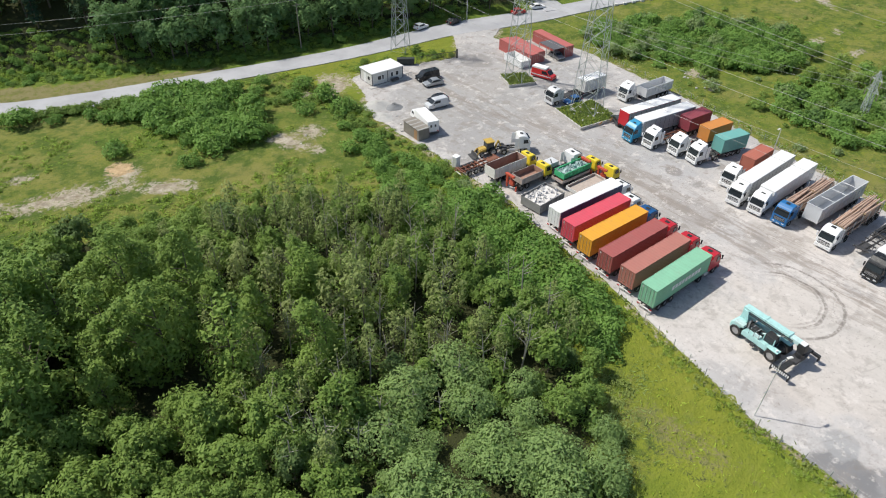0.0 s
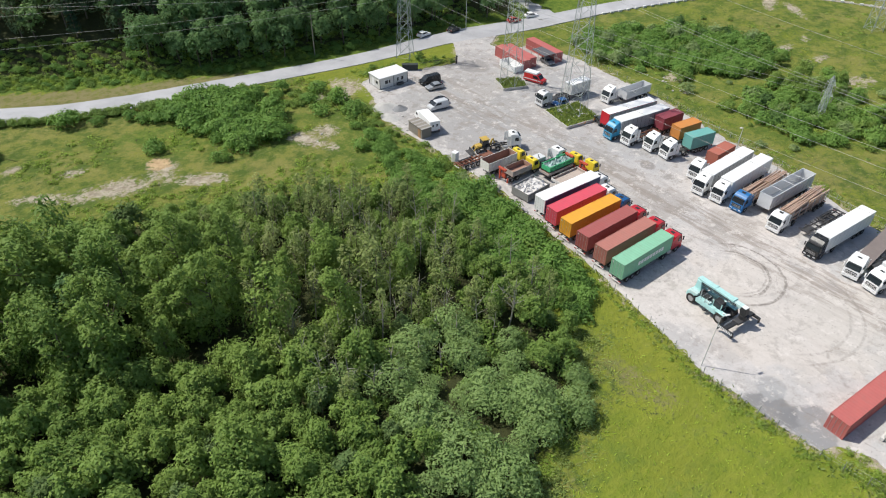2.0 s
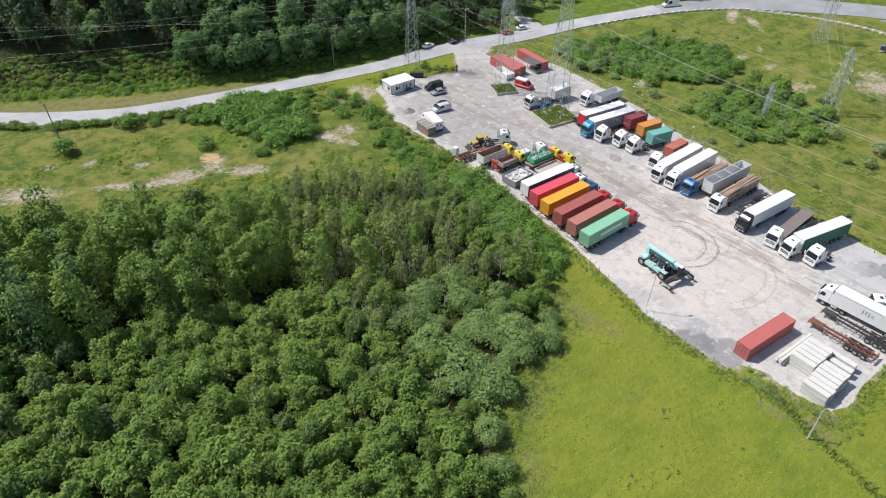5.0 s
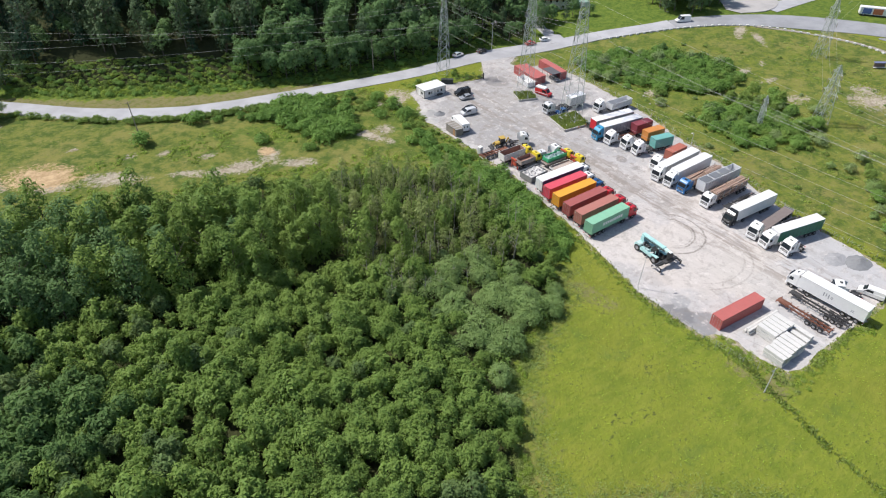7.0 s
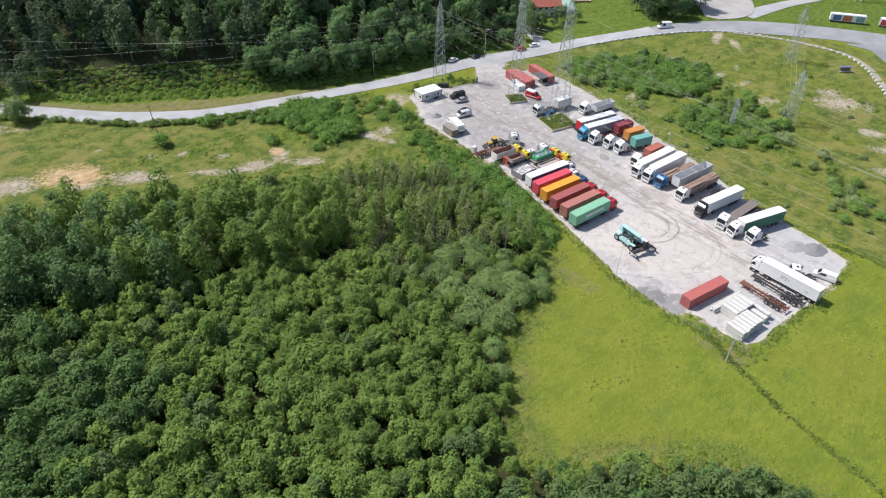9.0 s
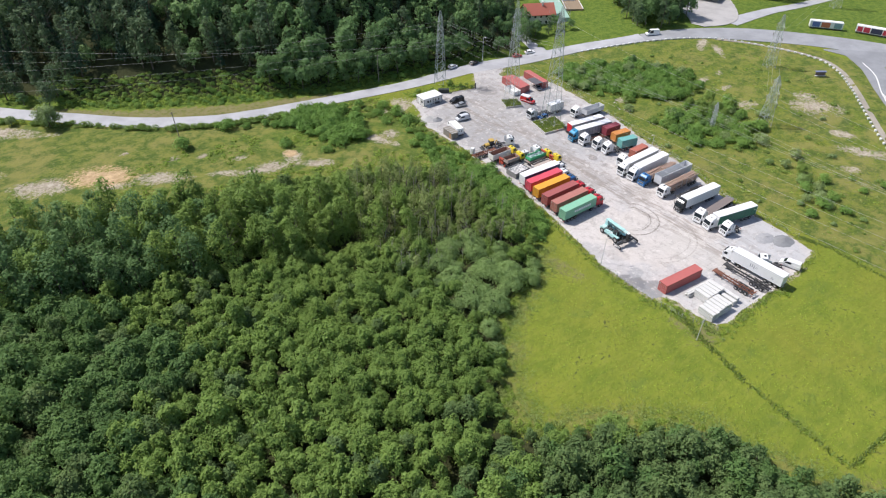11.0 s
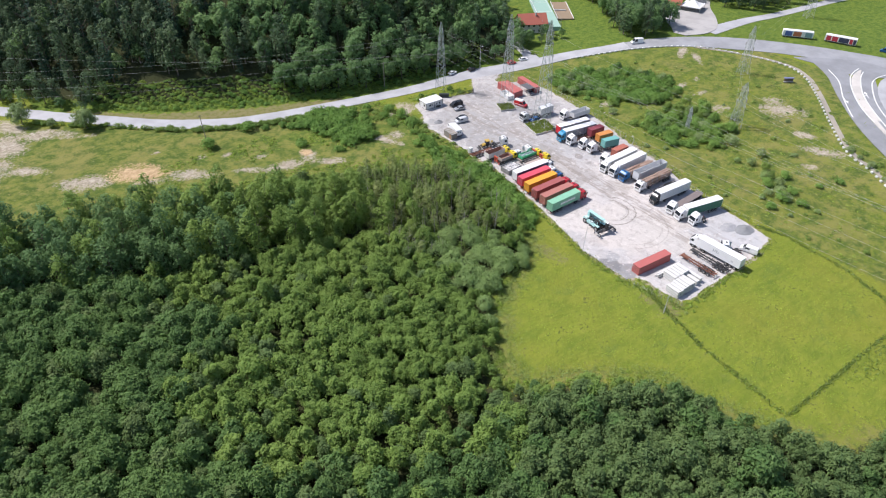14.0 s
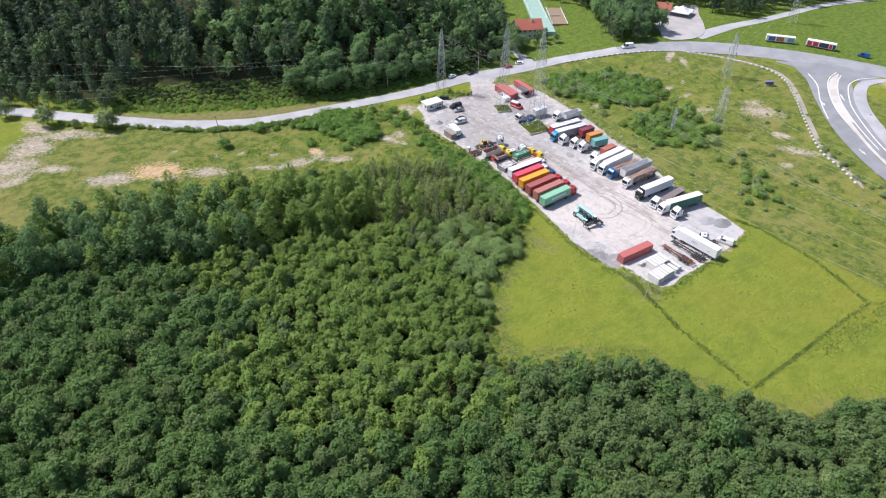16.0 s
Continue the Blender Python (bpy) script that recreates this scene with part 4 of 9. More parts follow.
def build_wood():
    rng = np.random.default_rng(21)
    band = [(-175, 86), (-111, 72), (-82, 61), (-55, 44), (-36, 31), (-26, 22), (-22, 14), (-36, 13), (-46, 18), (-60, 22), (-75, 29.5), (-88, 31.5), (-100, 35), (-118, 45), (-140, 53), (-180, 62)]
    willows = [(-39.3, 3.2), (-39.8, -3.6), (-30.5, -5.8), (-27.8, -10.2), (-39.9, -11.3), (-37.9, -16.1), (-33.5, 6.0), (-26.7, 6.0), (-44.3, 7.0), (-36.6, 0.0), (-30.5, -8.5), (-29.3, 0.2), (-25, -4.5), (-33, -14), (-38.5, -7), (-40, -15), (-44, -22), (-20, -11), (-47, -27), (-33.5, -4.5), (-27, -9.5), (-22.5, -1), (-41, -2), (-36.5, -11), (-29, -13), (-24, -14), (-45, -12), (-34, 4.5), (-26, 3)]
    near_w = lambda x, y: np.min([np.hypot(x - a, y - b) for a, b in willows], axis=0)
    # the tall stand
    pts = scatter(rng, -185, -20, 0, 92, 4.7, lambda x, y: inside(x, y, band))
    rows, singles = [], []
    for n, (x, y) in enumerate(pts):
        if x > -50 and rng.random() < 0.45:
            rows.append((THIN, n, x, y, 0, rng.uniform(0.8, 1.2), 1, rng.random() * 6.3)); continue
        s = rng.uniform(0.78, 1.12) * (0.72 if x > -40 else 0.88 if x > -60 else 1.0)
        near = x > -78 and len(singles) < 95
        if near and rng.random() < 0.8:
            singles.append((TALL_NEAR, n, x, y, s, rng.random() * 6.3))
        else:
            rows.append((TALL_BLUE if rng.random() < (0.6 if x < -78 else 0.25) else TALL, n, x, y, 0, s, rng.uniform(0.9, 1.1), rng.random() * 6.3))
    for kind, k, x, y, s, a in singles:
        place_tree(kind, k, x, y, s, a, "tall_tree", "tall slender deciduous tree with dense green leaves in the wood", "tree", "tall trees of the wood")
    # the low stand of young trees
    pts = scatter(rng, -215, 62, -165, 70, 3.35, lambda x, y: inside(x, y, WOODS) & ~inside(x, y, band) & (near_w(x, y) > 3.3))
    singles = 0
    for n, (x, y) in enumerate(pts):
        e, _ = seg_dist(np.array(x), np.array(y), WOODS)
        s = rng.uniform(0.70, 1.15) * (0.72 if e < 2.5 else 1.0) * (1.3 if rng.random() < 0.07 else 1.0)
        if x > -46 and 0 < y and rng.random() < 0.42:
            rows.append((THIN, n, x, y, 0, rng.uniform(0.6, 1.0), 1, rng.random() * 6.3)); continue
        if x > -32 and y > -18:
            s *= 0.85 if y < 30 else 0.75
        if x < -105 or y < -52:
            s *= 1.12
        if x > -84 and -36 < y < 50 and singles < 290 and rng.random() < 0.62:
            singles += 1
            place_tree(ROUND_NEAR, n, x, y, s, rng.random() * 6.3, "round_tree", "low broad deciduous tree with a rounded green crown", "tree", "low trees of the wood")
        else:
            # Beyond this border most trees get leaves with cloud shade in their colour.
            pale = x > -110 + 9 * math.sin(y * 0.09) + 6 * math.sin(y * 0.23) + rng.normal() * 6 and y > -54 + 4 * math.sin(x * 0.2) + rng.normal() * 4
            rows.append(((ROUND_LIGHT if rng.random() < 0.86 else ROUND_MID) if pale else ROUND_MID if rng.random() < (0.75 if x > -72 else 0.15) else ROUND_SHADED, n, x, y, 0, s, rng.uniform(0.8, 1.2), rng.random() * 6.3))
    stuff_trees("woodland", rows, "dense green deciduous woodland canopy", "woodland")
    for k, (x, y) in enumerate(willows):
        place_tree(WILLOW, k, x, y, rng.uniform(1.0, 1.25) if k < 9 else rng.uniform(0.65, 1.0), rng.random() * 6.3, "willow_bush", "broad pale grey-green willow bush at the edge of the wood", "bush", "willow bushes")
    place_tree(SILVER, 1, -26.2, -112, 0.55, 0.7, "silver_bush", "pale silvery bush standing out of the wood", "bush", "silvery bushes")
    # grey, nearly leafless stems in the thin stand
    bare = []
    for n, (x, y) in enumerate(scatter(rng, -48, -9, 2, 46, 2.9, lambda x, y: inside(x, y, WOODS) & (rng.random(np.shape(x)) < 0.6))):
        bare.append((DEAD, n, x, y, 0, rng.uniform(0.6, 1.0), rng.uniform(0.9, 1.15), rng.random() * 6.3))
    stuff_trees("bare_trees", bare, "thin grey nearly leafless trees in the wood", "woodland", GREY_BARK)
    # undergrowth where the stand is thin
    pts = scatter(rng, -75, -6, -30, 60, 2.6, lambda x, y: inside(x, y, WOODS))
    stuff_trees("undergrowth", [(THICK, n, x, y, -0.3, rng.uniform(0.7, 1.25), rng.uniform(0.8, 1.5), rng.random() * 6.3) for n, (x, y) in enumerate(pts) if rng.random() < 0.45 and (x > -50 or rng.random() < 0.5)], "dense low green undergrowth in the wood", "undergrowth")
build_wood()

def build_hill():
    rng = np.random.default_rng(31)
    def keep(x, y):
        d, s = seg_dist(x, y, HILL)
        lim = np.interp(x, (-92, -78, -25, -12), (-3.0, 13.0, 12.5, -3.0))
        d = np.where(s > 0, d, -d)
        return (d > lim) & (d < 47) & (x > -185) & (x < 150) & ((d > 1) | (x < -85))
    rows = []
    for n, (x, y) in enumerate(scatter(rng, -260, 150, 90, 380, 6.1, keep)):
        far = rng.random()
        kind = (HILLD if far < 0.75 else HILLT) if x > -38 + rng.normal() * 10 else (CONE if far < 0.32 else HILLD if far > 0.84 else HILLT)
        d, _ = seg_dist(np.array(x), np.array(y), HILL)
        s = rng.uniform(0.62, 1.25) * (0.66 if d < 10 else 0.9 if d < 24 else 1.05)
        rows.append((kind, n, x, y, land1(x, y), s, rng.uniform(0.85, 1.15), rng.random() * 6.3))
    # the trees behind the tent and along the side road
    back = [(150, 118), (178, 104), (190, 97), (199, 81), (208, 62.5), (247, 53), (279, 42.5), (320, 30), (320, 62), (262, 84), (226, 108), (196, 140), (160, 168), (140, 150)]
    for n, (x, y) in enumerate(scatter(rng, 125, 425, 10, 225, 6.6, lambda x, y: inside(x, y, back))):
        rows.append((HILLT if n % 4 else CONE, n, x, y, land1(x, y), rng.uniform(0.6, 0.95), 1, rng.random() * 6.3))
    stuff_trees("hillside_forest", rows, "dark mixed forest on the steep hillside behind the road", "forest")
    # scrub and climbers on the bank over the verge
    def keep2(x, y):
        d, s = seg_dist(x, y, HILL)
        r, side = seg_dist(x, y, [p[:2] for p in MAIN_ROAD])
        return (side > 0) & (r > np.interp(x, (-100, -87, -53, -23, -8, 20, 62), (6, 8, 12.5, 9.3, 6.5, 6.5, 7.5))) & ((s <= 0) | (d < 12)) & (x > -90) & (x < 64)
    stuff_trees("bank_scrub", [((THICK, HERB, KNOT, HERB)[n % 4], n, x, y, land1(x, y) - 0.25, rng.uniform(0.7, 1.3) * (0.55 if n % 2 == 0 else 0.9), rng.uniform(0.6, 1.3), rng.random() * 6.3) for n, (x, y) in enumerate(scatter(rng, -92, 66, 94, 172, 1.7, keep2))], "bright green climbers and scrub over the bank", "scrub")
    clump = [(x, y, rng.uniform(0.75, 1.0)) for x, y in scatter(rng, 122, 176, 64, 126, 5.6, lambda x, y: (np.hypot((x - 143) / 16, (y - 81) / 11) < 1) | (np.hypot((x - 158) / 18, (y - 98) / 16) < 1))]
    clump += [(91, 104, 0.62), (96, 101, 0.55), (101, 102.5, 0.5), (88, 118, 0.9), (106, 98, 0.34), (94, 124, 0.9), (85, 105, 0.7), (82, 100, 0.55), (88.5, 110, 0.8), (105, 104.5, 0.42), (93, 130, 1.0), (101, 136, 1.0)]
    for n, (x, y, s) in enumerate(clump):
        place_tree(BANK if n % 2 else HILLT, n, x, y, s * (1.15 if n % 2 else 0.9), n * 1.7, "broad_tree", "broad dark green deciduous tree by the meadow", "tree", "trees by the meadow")
    for n, (x, y, s) in enumerate(((-25, 124, 0.95), (-19, 119.5, 0.85), (-12.5, 116, 0.95), (-6, 114, 0.9), (-15, 124, 1.1), (1, 112.5, 0.85), (8, 112, 1.0), (15, 109.5, 0.8), (22, 110, 0.95), (29, 108, 0.85), (36, 108.5, 0.9), (43, 106, 0.8), (50, 105, 0.85), (-8, 121, 1.1), (5, 119, 1.1), (18, 117, 1.1), (32, 115, 1.05))):
        place_tree(BANK, n, x, y, s, n * 1.3, "bank_tree", "sunlit broad green tree at the foot of the forest", "tree", "trees on the bank")
    for n, (x, y, s) in enumerate(((72, -30, 1.3), (68, -33, 1.1), (64, -40, 1.1), (60, -36, 0.8), (57, -41, 0.9), (66, -46, 0.9), (73.5, -18, 0.8), (77, -34, 1.0), (70, -40, 0.9), (66, -51, 0.6), (80, -44, 0.7), (87, -47, 0.8))):
        place_tree(KNOT if n % 3 else WILLOW, n, x, y, s * (1.0 if n % 3 else 0.5), n, "field_bush", "rounded green bush in the rough field", "bush", "bushes in the field")
    for n, (x, y, s) in enumerate(((-96.8, 141.6, 0.98), (-115.2, 159.2, 0.92), (-107, 150.5, 0.42), (-127, 176, 0.8))):
        place_tree(SILVER, n, x, y, s, n * 1.1, "roadside_tree", "rounded grey-green tree beside the road", "tree", "trees beside the road")
build_hill()

def build_bushes():
    rng = np.random.default_rng(41)
    # shrubs between the wood and the yard
    edge = [(-9, -3), (-6.5, 3), (-4.5, 9), (-3.2, 16), (-1.8, 23), (0.2, 30), (1.0, 36), (0.5, 42), (0.8, 48), (0.0, 54), (-0.5, 60), (-0.2, 66), (1.0, 72), (2.0, 79), (1.5, 86), (-6, 14), (-7, 22), (-5, 30), (-3.5, 40), (-4, 49), (-4, 58), (-8, 6), (-10, 12), (-11, 22), (-9, 32), (-8, 42), (-13, 30), (-17, 27), (-14, 38), (-5, 76), (-3, 83)]
    for n, (x, y) in enumerate(edge):
        low = 34 < y < 68
        x = x + (1.9 if -4 < y < 31 and x > -8 else 0.0)
        place_tree(KNOT, n, x + rng.normal() * 0.4 - (2.2 if low else 0.6), y + rng.normal() * 0.4, rng.uniform(0.9, 1.4) * (0.72 if low else 1.0), rng.random() * 6.3, "knotweed_bush", "dense bright green knotweed bush beside the yard", "bush", "bushes along the yard", z=-0.1)
    for n, (x, y, s) in enumerate(((-9, 5, 0.7), (-10, 0, 0.65), (-12, 8, 0.7), (-14, -4, 0.7), (-17, 2, 0.75))):
        place_tree(ROUND_NEAR, n, x, y, s, n, "young_tree", "young bushy green tree beside the yard fence", "tree", "young trees by the yard")
    place_tree(GREY, 1, 0.5, 35.5, 0.75, 0.4, "silver_bush", "small silvery green bush beside the yard", "bush", "silvery bushes")
    # bushes in the field towards the road
    field = [(-29.6, 94.7, 1.6), (-24, 95.6, 1.4), (-20, 94.4, 1.5), (-34, 95.5, 1.1), (-38.5, 99.5, 0.9), (-22.5, 75, 1.5), (-25.5, 78, 1.4), (-27.5, 81.5, 1.3), (-20, 73, 1.3), (-23, 84, 1.1), (-30, 84, 1.0), (-40, 82.5, 1.1), (-50.3, 104.8, 1.5), (-67, 100.5, 1.5), (-15, 95.5, 1.0), (-45, 101.5, 0.8), (-17, 80, 1.0), (-31, 71, 0.9), (-27, 92.4, 1.2), (-31.5, 92.8, 1.2), (-21.6, 92, 1.3), (-17.4, 93, 1.3), (-12, 94, 1.1), (-24.5, 90, 0.9), (-36.5, 96.6, 1.0), (-13, 91.6, 1.0), (-20.5, 78, 1.2), (-18.5, 75.5, 1.1), (-24.5, 73, 1.1), (-16, 73, 1.0), (-9, 90, 0.9), (-6, 92.5, 1.0)]
    for n, (x, y, s) in enumerate(field):
        place_tree(KNOT, n, x, y, s, n * 1.3, "field_bush", "dense rounded green bush in the rough field", "bush", "bushes in the field")
    masses = ([(-37, 98), (-33, 90), (-25, 84.5), (-14, 90), (-15, 96), (-24, 101)], [(-29, 78), (-25, 70), (-17, 71.5), (-13, 84), (-20, 88), (-26, 83)])
    for n, (x, y) in enumerate(scatter(rng, -40, -8, 66, 104, 3.7, lambda x, y: inside(x, y, masses[0]) | inside(x, y, masses[1]))):
        place_tree(KNOT, n, x, y, rng.uniform(0.85, 1.7), rng.random() * 6.3, "knotweed_clump", "tall dense dark green knotweed clump in the field", "bush", "knotweed in the field")
    rows = []
    for k in range(210):
        f = rng.random()
        q = np.array([(-112, 158.5), (-90, 138), (-66, 116.2), (-51, 108.5), (-37, 104), (-20, 100.5), (0, 96.3)])
        x = np.interp(f * 6, range(7), q[:, 0]); y = np.interp(f * 6, range(7), q[:, 1])
        if x > -12: continue
        rows.append((THICK, k, x + rng.normal() * 0.6, y + rng.normal() * 0.6 - 0.6, 0, rng.uniform(0.4, 0.85), 0.9, rng.random() * 6))
    # rough herbs over the field
    def herby(x, y):
        near_wood = (seg_dist(x, y, WOODS[:12])[0] < 9) & (x > -75)
        patch = np.sin(x * 0.21 + 1.3 * np.sin(y * 0.17)) + np.cos(y * 0.27 + x * 0.1) > 0.15
        sand = np.min([np.hypot((x - a) / 9, (y - c) / 4) for a, c in ((-50, 73.5), (-75, 88), (-91, 98), (-105, 101), (-13, 67.5), (-37, 66.5))], axis=0) < 1
        return ~inside(x, y, WOODS) & ~inside(x, y, YARD_EDGE) & (near_wood | (patch & (x > -98) & ~sand & (rng.random(np.shape(x)) < 0.75)))
    for n, (x, y) in enumerate(scatter(rng, -110, 4, 30, 98, 1.75, herby)):
        rows.append((HERB, n, x, y, -0.15, rng.uniform(0.35, 0.95), rng.uniform(0.4, 1.1), rng.random() * 6))
    # shrubs closing the strip between the wood and the yard
    strip_poly = [(-13, -2), (-6, -1), (-1.6, 5), (0.4, 20), (0.6, 34), (-0.4, 50), (-0.6, 62), (-2, 66), (-7, 58), (-9, 44), (-11, 24), (-15, 6)]
    for n, (x, y) in enumerate(scatter(rng, -16, 4, -4, 68, 2.5, lambda x, y: inside(x, y, strip_poly))):
        rows.append((KNOT if rng.random() < 0.9 else THICK, n, x, y, -0.2, rng.uniform(0.7, 1.2) * (0.75 if y > 34 else 1.0), rng.uniform(0.8, 1.2), rng.random() * 6))
    stuff_trees("roadside_scrub", rows, "low green scrub and herbs along the road", "scrub")
    # thickets in the field behind the lorries
    def ragged(x, y):
        return 1.9 * np.sin(0.55 * x + 1.2 * np.sin(0.31 * y)) + 1.5 * np.sin(0.43 * y + 1.7 * np.sin(0.23 * x + 1))
    rows = []
    A = [(69, 66), (68, 56), (73, 42), (87, 27), (99, 28), (107, 38), (104, 52), (94, 63), (82, 71), (72, 72)]
    B = [(68.5, 24), (64.5, 15), (66, -4), (74, -9), (84, -9), (96, 2), (98, 16), (84, 21)]
    for n, (x, y) in enumerate(scatter(rng, 58, 114, -16, 76, 2.5, lambda x, y: (inside(x + ragged(x, y), y + ragged(y, x), A) & (ragged(x * 1.7, y * 1.5) < 2.6)) | (inside(x + ragged(x, y), y + ragged(y, x), B) & (ragged(x * 1.3, y * 1.6) < 0.9)))):
        kind = GREY if rng.random() < 0.06 else KNOT_DARK if rng.random() < 0.10 else THICK if rng.random() < 0.2 else KNOT
        rows.append((kind, n, x, y, land1(x, y) - 0.2, rng.uniform(0.8, 1.35), rng.uniform(0.8, 1.2), rng.random() * 6))
    for n, (x, y) in enumerate(scatter(rng, 52, 150, -75, 80, 7.5, lambda x, y: (rng.random(np.shape(x)) < 0.42) & (seg_dist(x, y, [p[:2] for p in SLIP_L])[0] > 9) & (y < 78 - 0.42 * (x - 60)) & (x < 128) & ~inside(x, y, YARD_EDGE) & ((x < 118) | (y < 30)))):
        rows.append((GREY if rng.random() < 0.2 else THICK, n, x, y, land1(x, y) - 0.2, rng.uniform(0.3, 0.7), rng.uniform(0.7, 1.1), rng.random() * 6))
    for n, (x, y) in enumerate(scatter(rng, 92, 135, -100, -35, 4.0, lambda x, y: (seg_dist(x, y, [(112, -36), (104, -50), (97, -66), (88, -95)])[0] < 4) & (rng.random(np.shape(x)) < 0.5))):
        rows.append((GREY, n, x, y, land1(x, y) - 0.2, rng.uniform(0.3, 0.8), 1, rng.random() * 6))
    stuff_trees("thicket", rows, "dense green thicket with silvery willow clumps in the field", "thicket")
    for n, (x, y, s) in enumerate(((84, 14, 0.8), (90, 12, 0.9), (93, 18, 0.95), (79, 9, 0.6), (70, 62, 0.6), (86, 21, 0.7), (97, 26, 0.6), (75, 2, 0.5), (76, -27, 0.65), (73, -31, 0.6), (79, -25, 0.5), (88, 8, 0.75), (95, 10, 0.8), (87, 17, 0.85), (100, 44, 0.5), (103, 34, 0.55), (92, 60, 0.5), (80, 68, 0.5), (99, 31, 0.6), (81, -4, 0.45), (71, 12, 0.5))):
        place_tree(ROUND_NEAR, n, x, y, s, n * 2.0, "field_tree", "small green deciduous tree in the field thicket", "tree", "trees in the field")
    for n, (x, y, s) in enumerate(((75, 20, 1.1), (68, 33, 0.9), (66, 58, 1.2), (68, 54, 1.1), (71, -35, 1.0), (67, -38, 1.0), (65, -41, 0.9), (82.5, -21, 1.1), (76, -22, 0.9), (63, -36, 0.8), (98, 0, 1.0))):
        place_tree(GREY, n, x, y, s, n, "silver_bush", "rounded silvery willow bush in the field", "bush", "silvery bushes")
build_bushes()

def blades(name, rows, label, material, seed, tilt=0.35):
    """Tufts of upright blades: rows of x, y, z, height, spread."""
    rng = np.random.default_rng(seed)
    r = np.array(rows, float)
    n = len(r)
    a = rng.random(n) * 6.283
    u = np.stack([np.cos(a), np.sin(a), 0 * a], 1)
    lean = rng.normal(0, tilt, (n, 3)); lean[:, 2] = 0
    p = r[:, :3]
    h, w = r[:, 3:4], r[:, 4:5]
    up = np.array([0, 0, 1.0])
    v = np.stack([p - u * w * 0.5, p + u * w * 0.5, p + u * w * 0.32 + (up + lean) * h, p - u * w * 0.25 + (up + lean * 1.4) * h * 0.9], 1).reshape(-1, 3)
    ob = new(name, quad_mesh(name, v, material))
    tagged(ob, label, "grass", kind="stuff")

def build_grass():
    rng = np.random.default_rng(51)
    rows = []
    def ok(x, y):
        return ~inside(x, y, YARD_EDGE) & ~inside(x, y, WOODS)
    x, y = rng.uniform(-62, 48, 90000), rng.uniform(-108, 30, 90000)
    clump = np.sin(x * 0.9 + 2 * np.sin(y * 0.35)) * np.cos(y * 0.8 + np.sin(x * 0.4))
    k = ok(x, y) & (rng.random(len(x)) < 0.25 + 0.5 * (clump > 0.1))
    rows += [(a, b, -0.05, h, w) for a, b, h, w in zip(x[k], y[k], rng.uniform(0.08, 0.22, k.sum()), rng.uniform(0.08, 0.20, k.sum()))]
    blades("meadow_grass", rows, "tall yellow-green meadow grass", GRASS_BLADE, 52, 1.0)
    rows = []
    lines = [([(-4.5, -42), (-7.6, -51), (-11, -64), (-14, -87.6), (1.6, -88.3), (14, -88.5), (39, -89.8), (45.5, -70.4), (47, -52), (45, -44)], 0.5, 3600), ([(-2.6, -52), (-5.6, -45), (-6.6, -36), (-6.4, -27), (-6, -20), (-3.2, -8), (-1, 2.7), (0.4, 13), (2, 22.5), (3, 34), (3.2, 43), (3.6, 51)], 0.9, 1300),
             ([(2, -52.6), (10, -51.8), (18, -52.6), (31, -52), (42, -51)], 1.1, 500), ([(43, -49), (44.6, -40), (45.4, -30), (47.2, -17.5), (51.8, -6), (56, 14), (61, 34)], 1.2, 600), ([(10, -91), (30, -93), (60, -96)], 3.0, 1500)]
    for line, wide, n in lines:
        q = np.array(line)
        f = rng.random(n) * (len(q) - 1)
        x = np.interp(f, range(len(q)), q[:, 0]) + rng.normal(size=n) * wide
        y = np.interp(f, range(len(q)), q[:, 1]) + rng.normal(size=n) * wide * 0.6
        keep = ~inside(x, y, YARD_EDGE) | (rng.random(n) < 0.12)
        rows += [(a, b, -0.05, h, w) for a, b, h, w in zip(x[keep], y[keep], rng.uniform(0.15, 0.6, keep.sum()), rng.uniform(0.12, 0.3, keep.sum()))]
    # pale reeds between the wood and the meadow
    q = np.array([(-12, -6.5), (-23, -14), (-34, -20), (-42, -24), (-46, -31), (-53, -40), (-53, -46), (-44, -50.5), (-35, -56.5), (-27, -65), (-24, -77), (-20.5, -88)])
    f = rng.random(15000) * (len(q) - 1)
    x = np.interp(f, range(len(q)), q[:, 0]) + np.abs(rng.normal(size=15000)) * 2.6
    y = np.interp(f, range(len(q)), q[:, 1]) + rng.normal(size=15000) * 1.3
    patch = np.sin(x * 0.7 + 2 * np.sin(y * 0.5)) + rng.normal(size=15000) * 0.6 > -0.3
    reeds = [(a, b, -0.05, h, w) for a, b, h, w in zip(x[patch], y[patch], rng.uniform(0.10, 0.30, patch.sum()), rng.uniform(0.06, 0.12, patch.sum()))]
    blades("reed_fringe", reeds, "pale grey-green reeds along the wood", REED_BLADE, 54, 1.1)
    x, y = rng.uniform(50, 150, 16000), rng.uniform(-75, 78, 16000)
    k = ok(x, y) & (y < 76 - 0.3 * (x - 60))
    rows += [(a, b, land1(a, b) - 0.05, h, w) for a, b, h, w in zip(x[k][:2500], y[k][:2500], rng.uniform(0.15, 0.4, 2500), rng.uniform(0.12, 0.3, 2500))]
    blades("tall_weeds", rows, "rough tall weeds along the fences", WEED_BLADE, 53)
build_grass()

